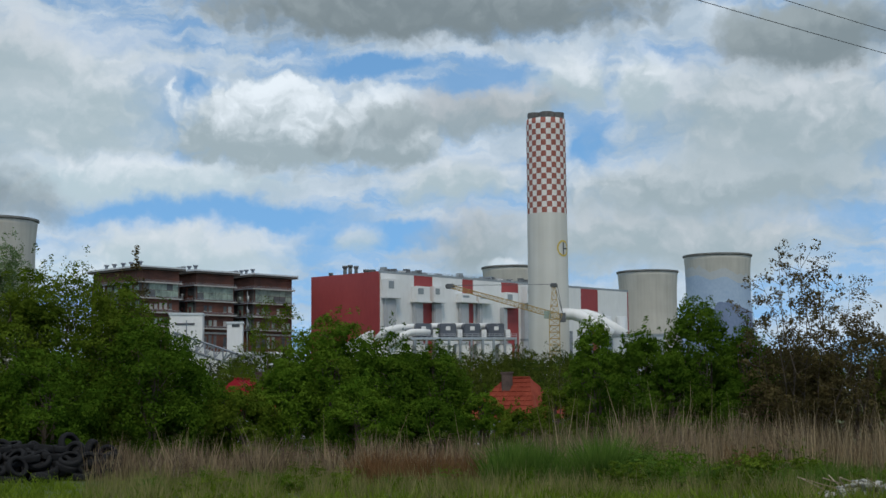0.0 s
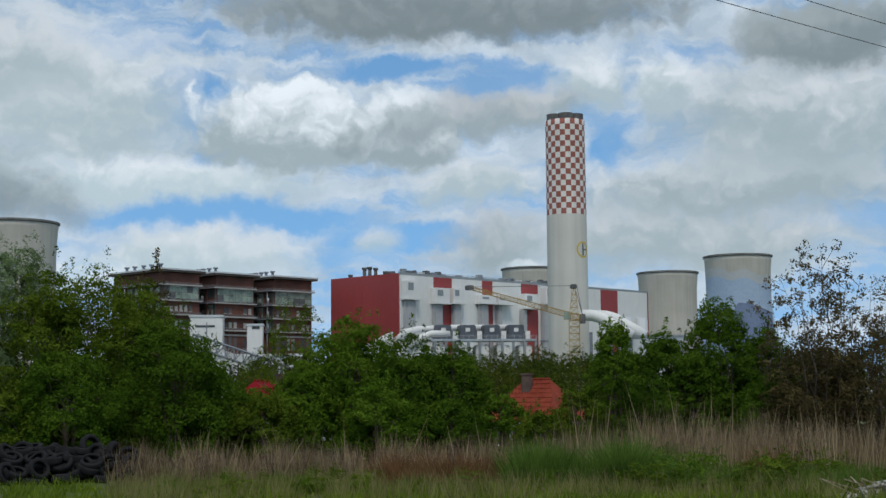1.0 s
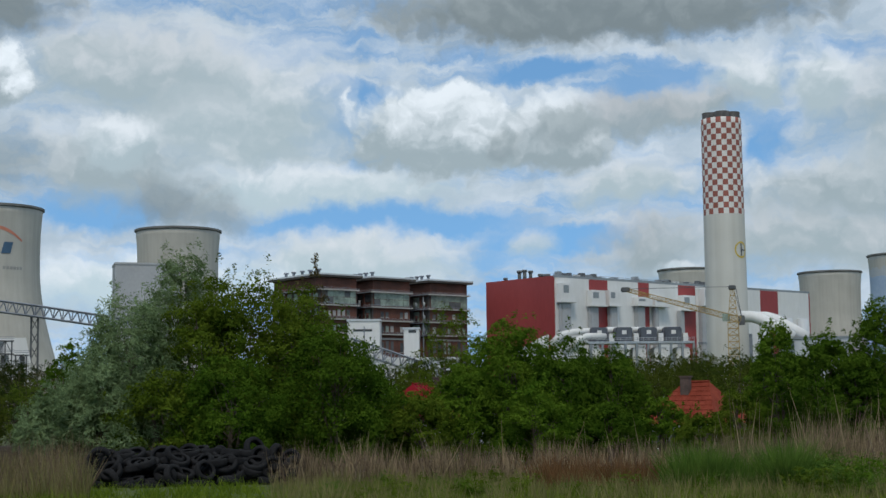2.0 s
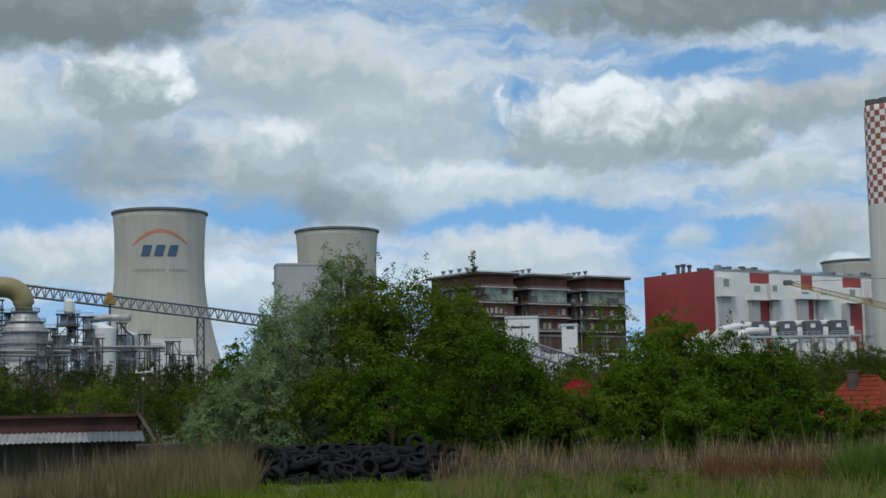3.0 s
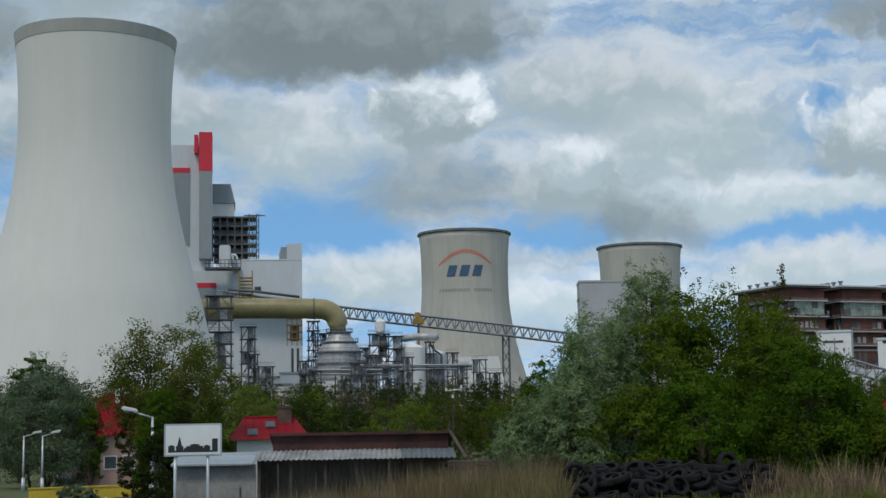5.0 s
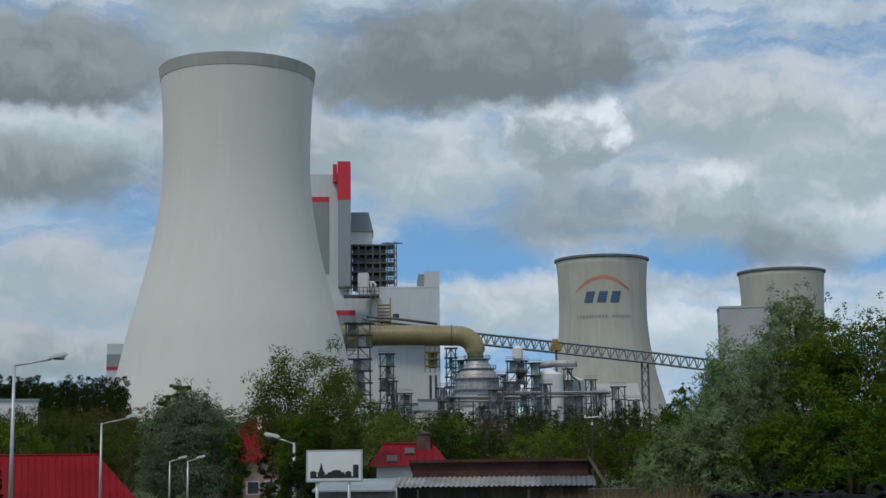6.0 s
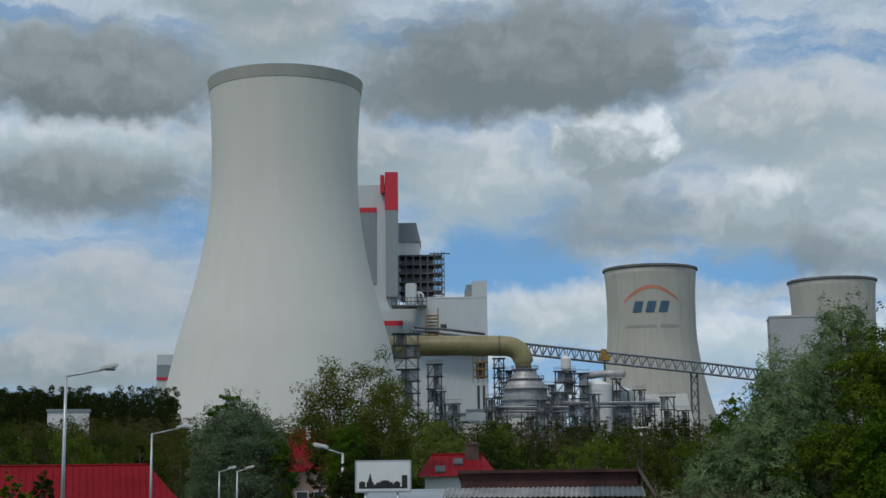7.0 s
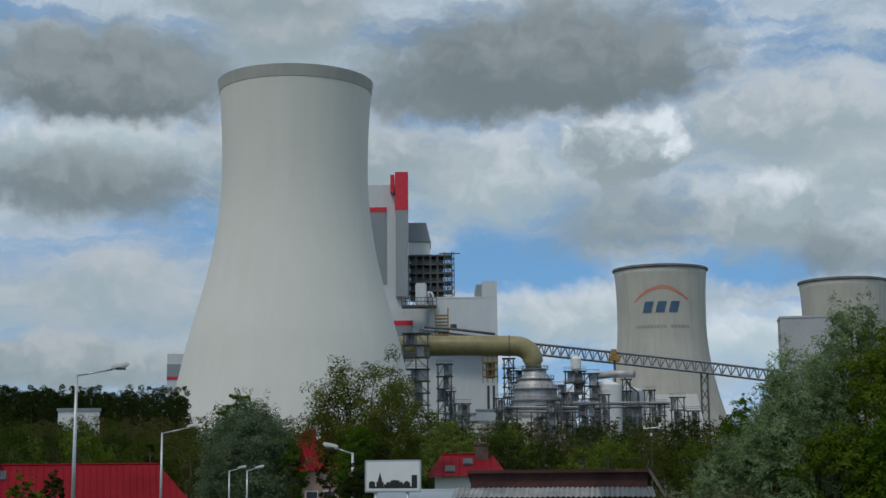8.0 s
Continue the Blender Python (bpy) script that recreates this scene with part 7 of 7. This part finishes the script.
street_lamp(48.10, 60, 3.46, 1.45, 0.22, "tall galvanised street lamp with a short arm")
street_lamp(44.80, 88, 1.20, 1.55, 0.28, "galvanised street lamp with a short arm")
street_lamp(42.17, 118, -0.30, 0.75, 0.14, "galvanised street lamp by the road bend")
street_lamp(41.47, 112, -0.30, 0.70, 0.14, "galvanised street lamp by the road bend")
street_lamp(37.30, 66, 0.36, -0.75, 0.20, "galvanised street lamp half hidden by a tree")

# town sign with its silhouette
g = on_ground(35.68, 30)
sign = thing("town_sign", g, "white town sign with a black skyline on two posts", "road sign", turn=35.0)
z0, z1 = up(-1.21, 30) - g.z, up(0.06, 30) - g.z
W = 0.585
board = part("board", box(-W, W, -0.02, 0.02, z0, z1, bevel=0.012), GALV, sign)
part("face", box(-W + 0.035, W - 0.035, -0.026, -0.021, z0 + 0.035, z1 - 0.035), SIGN_WHITE, board, "white reflective face")
bm = bmesh.new()
zb = z0 + 0.085
for x0, x1, h in ((-0.50, 0.50, 0.035), (-0.50, -0.37, 0.12), (-0.345, -0.195, 0.13), (-0.19, 0.22, 0.085), (-0.14, 0.20, 0.125), (-0.05, 0.13, 0.160), (0.22, 0.35, 0.12), (0.385, 0.50, 0.27)):
    box(x0, x1, -0.0300 - 0.0004 * len(bm.verts) / 8, -0.027, zb, zb + h, bm)
for x, w, h0, h1 in ((-0.27, 0.06, 0.09, 0.33), (-0.435, 0.075, 0.12, 0.155), (0.285, 0.075, 0.11, 0.15), (0.035, 0.13, 0.145, 0.17)):
    vs = [bm.verts.new((x - w, -0.0296, zb + h0)), bm.verts.new((x + w, -0.0296, zb + h0)), bm.verts.new((x, -0.0296, zb + h1))]
    bm.faces.new(vs)
part("skyline", bm, SIGN_BLACK, board, "black town skyline")
for x in (-0.36, 0.30):
    part("post", tube((x, 0.05, -0.4), (x, 0.05, z1 - 0.05), 0.032, seg=10), GALV, sign, smooth_shade=True)
# small diamond sign
g = on_ground(39.05, 62)
dia = thing("priority_sign", g, "yellow and white diamond road sign on a post", "road sign", turn=39)
zc = up(-2.9, 62) - g.z
for name, s, y, m_ in (("plate", 0.165, -0.045, SIGN_WHITE), ("inset", 0.105, -0.06, YELLOW_WALL)):
    bm = box(-s, s, y, y + 0.012, -s, s)
    bmesh.ops.rotate(bm, verts=bm.verts, matrix=Matrix.Rotation(radians(45), 3, "Y"))
    bmesh.ops.translate(bm, verts=bm.verts, vec=(0, 0, zc))
    part(name, bm, m_, dia)
part("post", tube((0, 0, -0.3), (0, 0, zc + 0.2), 0.03, seg=8), GALV, dia)

# pole with small lamps behind the shed
g = on_ground(25.41, 66)
mast = thing("utility_pole", g, "thin grey pole with small cross arms", "pole", turn=25.4)
h = up(1.30, 66) - g.z
part("pole", tube((0, 0, -0.3), (0, 0, h), 0.035, 0.022, seg=8), GREY_BOARD, mast)
part("cross_arm", tube((-0.35, 0, h - 0.12), (0.45, 0, h - 0.05), 0.025, seg=6), GALV, mast)
for x, z in ((-0.3, -0.12), (0.4, -0.02), (0.0, -0.45)):
    part("insulator", tube((x, 0, h + z), (x, 0, h + z + 0.14), 0.06, 0.04, seg=8), LAMP_HEAD, mast)

# wires overhead
for k, (a0, d0, e0, a1, d1, e1) in enumerate(((-10.09, 41.0, 15.48, -17.78, 50.0, 12.79), (-13.57, 43.0, 15.27, -17.81, 48.5, 13.65))):
    p, q = at(a0, d0, up(e0, d0)), at(a1, d1, up(e1, d1))
    d = q - p
    pts = []
    for i in range(41):
        t = -4.0 + 12.0 * i / 40
        v = p + d * t
        v.z += 0.05 * (t - 0.5) ** 2 - 0.0125
        pts.append(v)
    single("power_line", sweep(pts, 0.012, 5), WIRE, (0, 0, 0), "thin dark overhead wire", "wire", "overhead wires")

for t in (-3.9, 5.0):
    p = at(-10.09, 41.0).lerp(at(-17.78, 50.0), t)
    g = Vector((p.x, p.y, ground_z(p.x, p.y)))
    pole = thing("utility_pole", g, "wooden pole that carries the overhead wires", "pole", turn=-40)
    part("pole", tube((0, 0, -0.5), (0, 0, 14.6 - g.z), 0.16, 0.11, seg=10), BARK, pole)
    part("cross_arm", box(-1.6, 1.6, -0.07, 0.07, 13.2 - g.z, 13.35 - g.z), BARK, pole)

# rubble at the meadow's edge
rnd = random.Random(4)
for k in range(90):
    off = rnd.gauss(0, 0.95)
    g = on_ground(-16.2 + off, 29.6 + rnd.uniform(-0.5, 0.5))
    bm = bmesh.new()
    bmesh.ops.create_icosphere(bm, subdivisions=1, radius=rnd.uniform(0.04, 0.13))
    for v in bm.verts:
        v.co *= rnd.uniform(0.7, 1.25)
        v.co.z *= 0.6
    single("stone", bm, RUBBLE, g + Vector((0, 0, rnd.uniform(0.0, 0.30) * math.exp(-off * off / 1.4) + 0.04)), "pale broken stone in a heap in the grass", "stone", "rubble in the grass")
for k in range(9):
    g = on_ground(-16.0 + rnd.uniform(-1.2, 1.2), 29.8 + rnd.uniform(-0.4, 0.4)) + Vector((0, 0, 0.12))
    a = rnd.uniform(0, 6.3)
    single("stick", tube((0, 0, 0.02), (math.cos(a) * 0.9, math.sin(a) * 0.5, 0.28), 0.012, seg=5), STALK, g, "pale dry stick on the rubble", "stick", "sticks on the rubble")
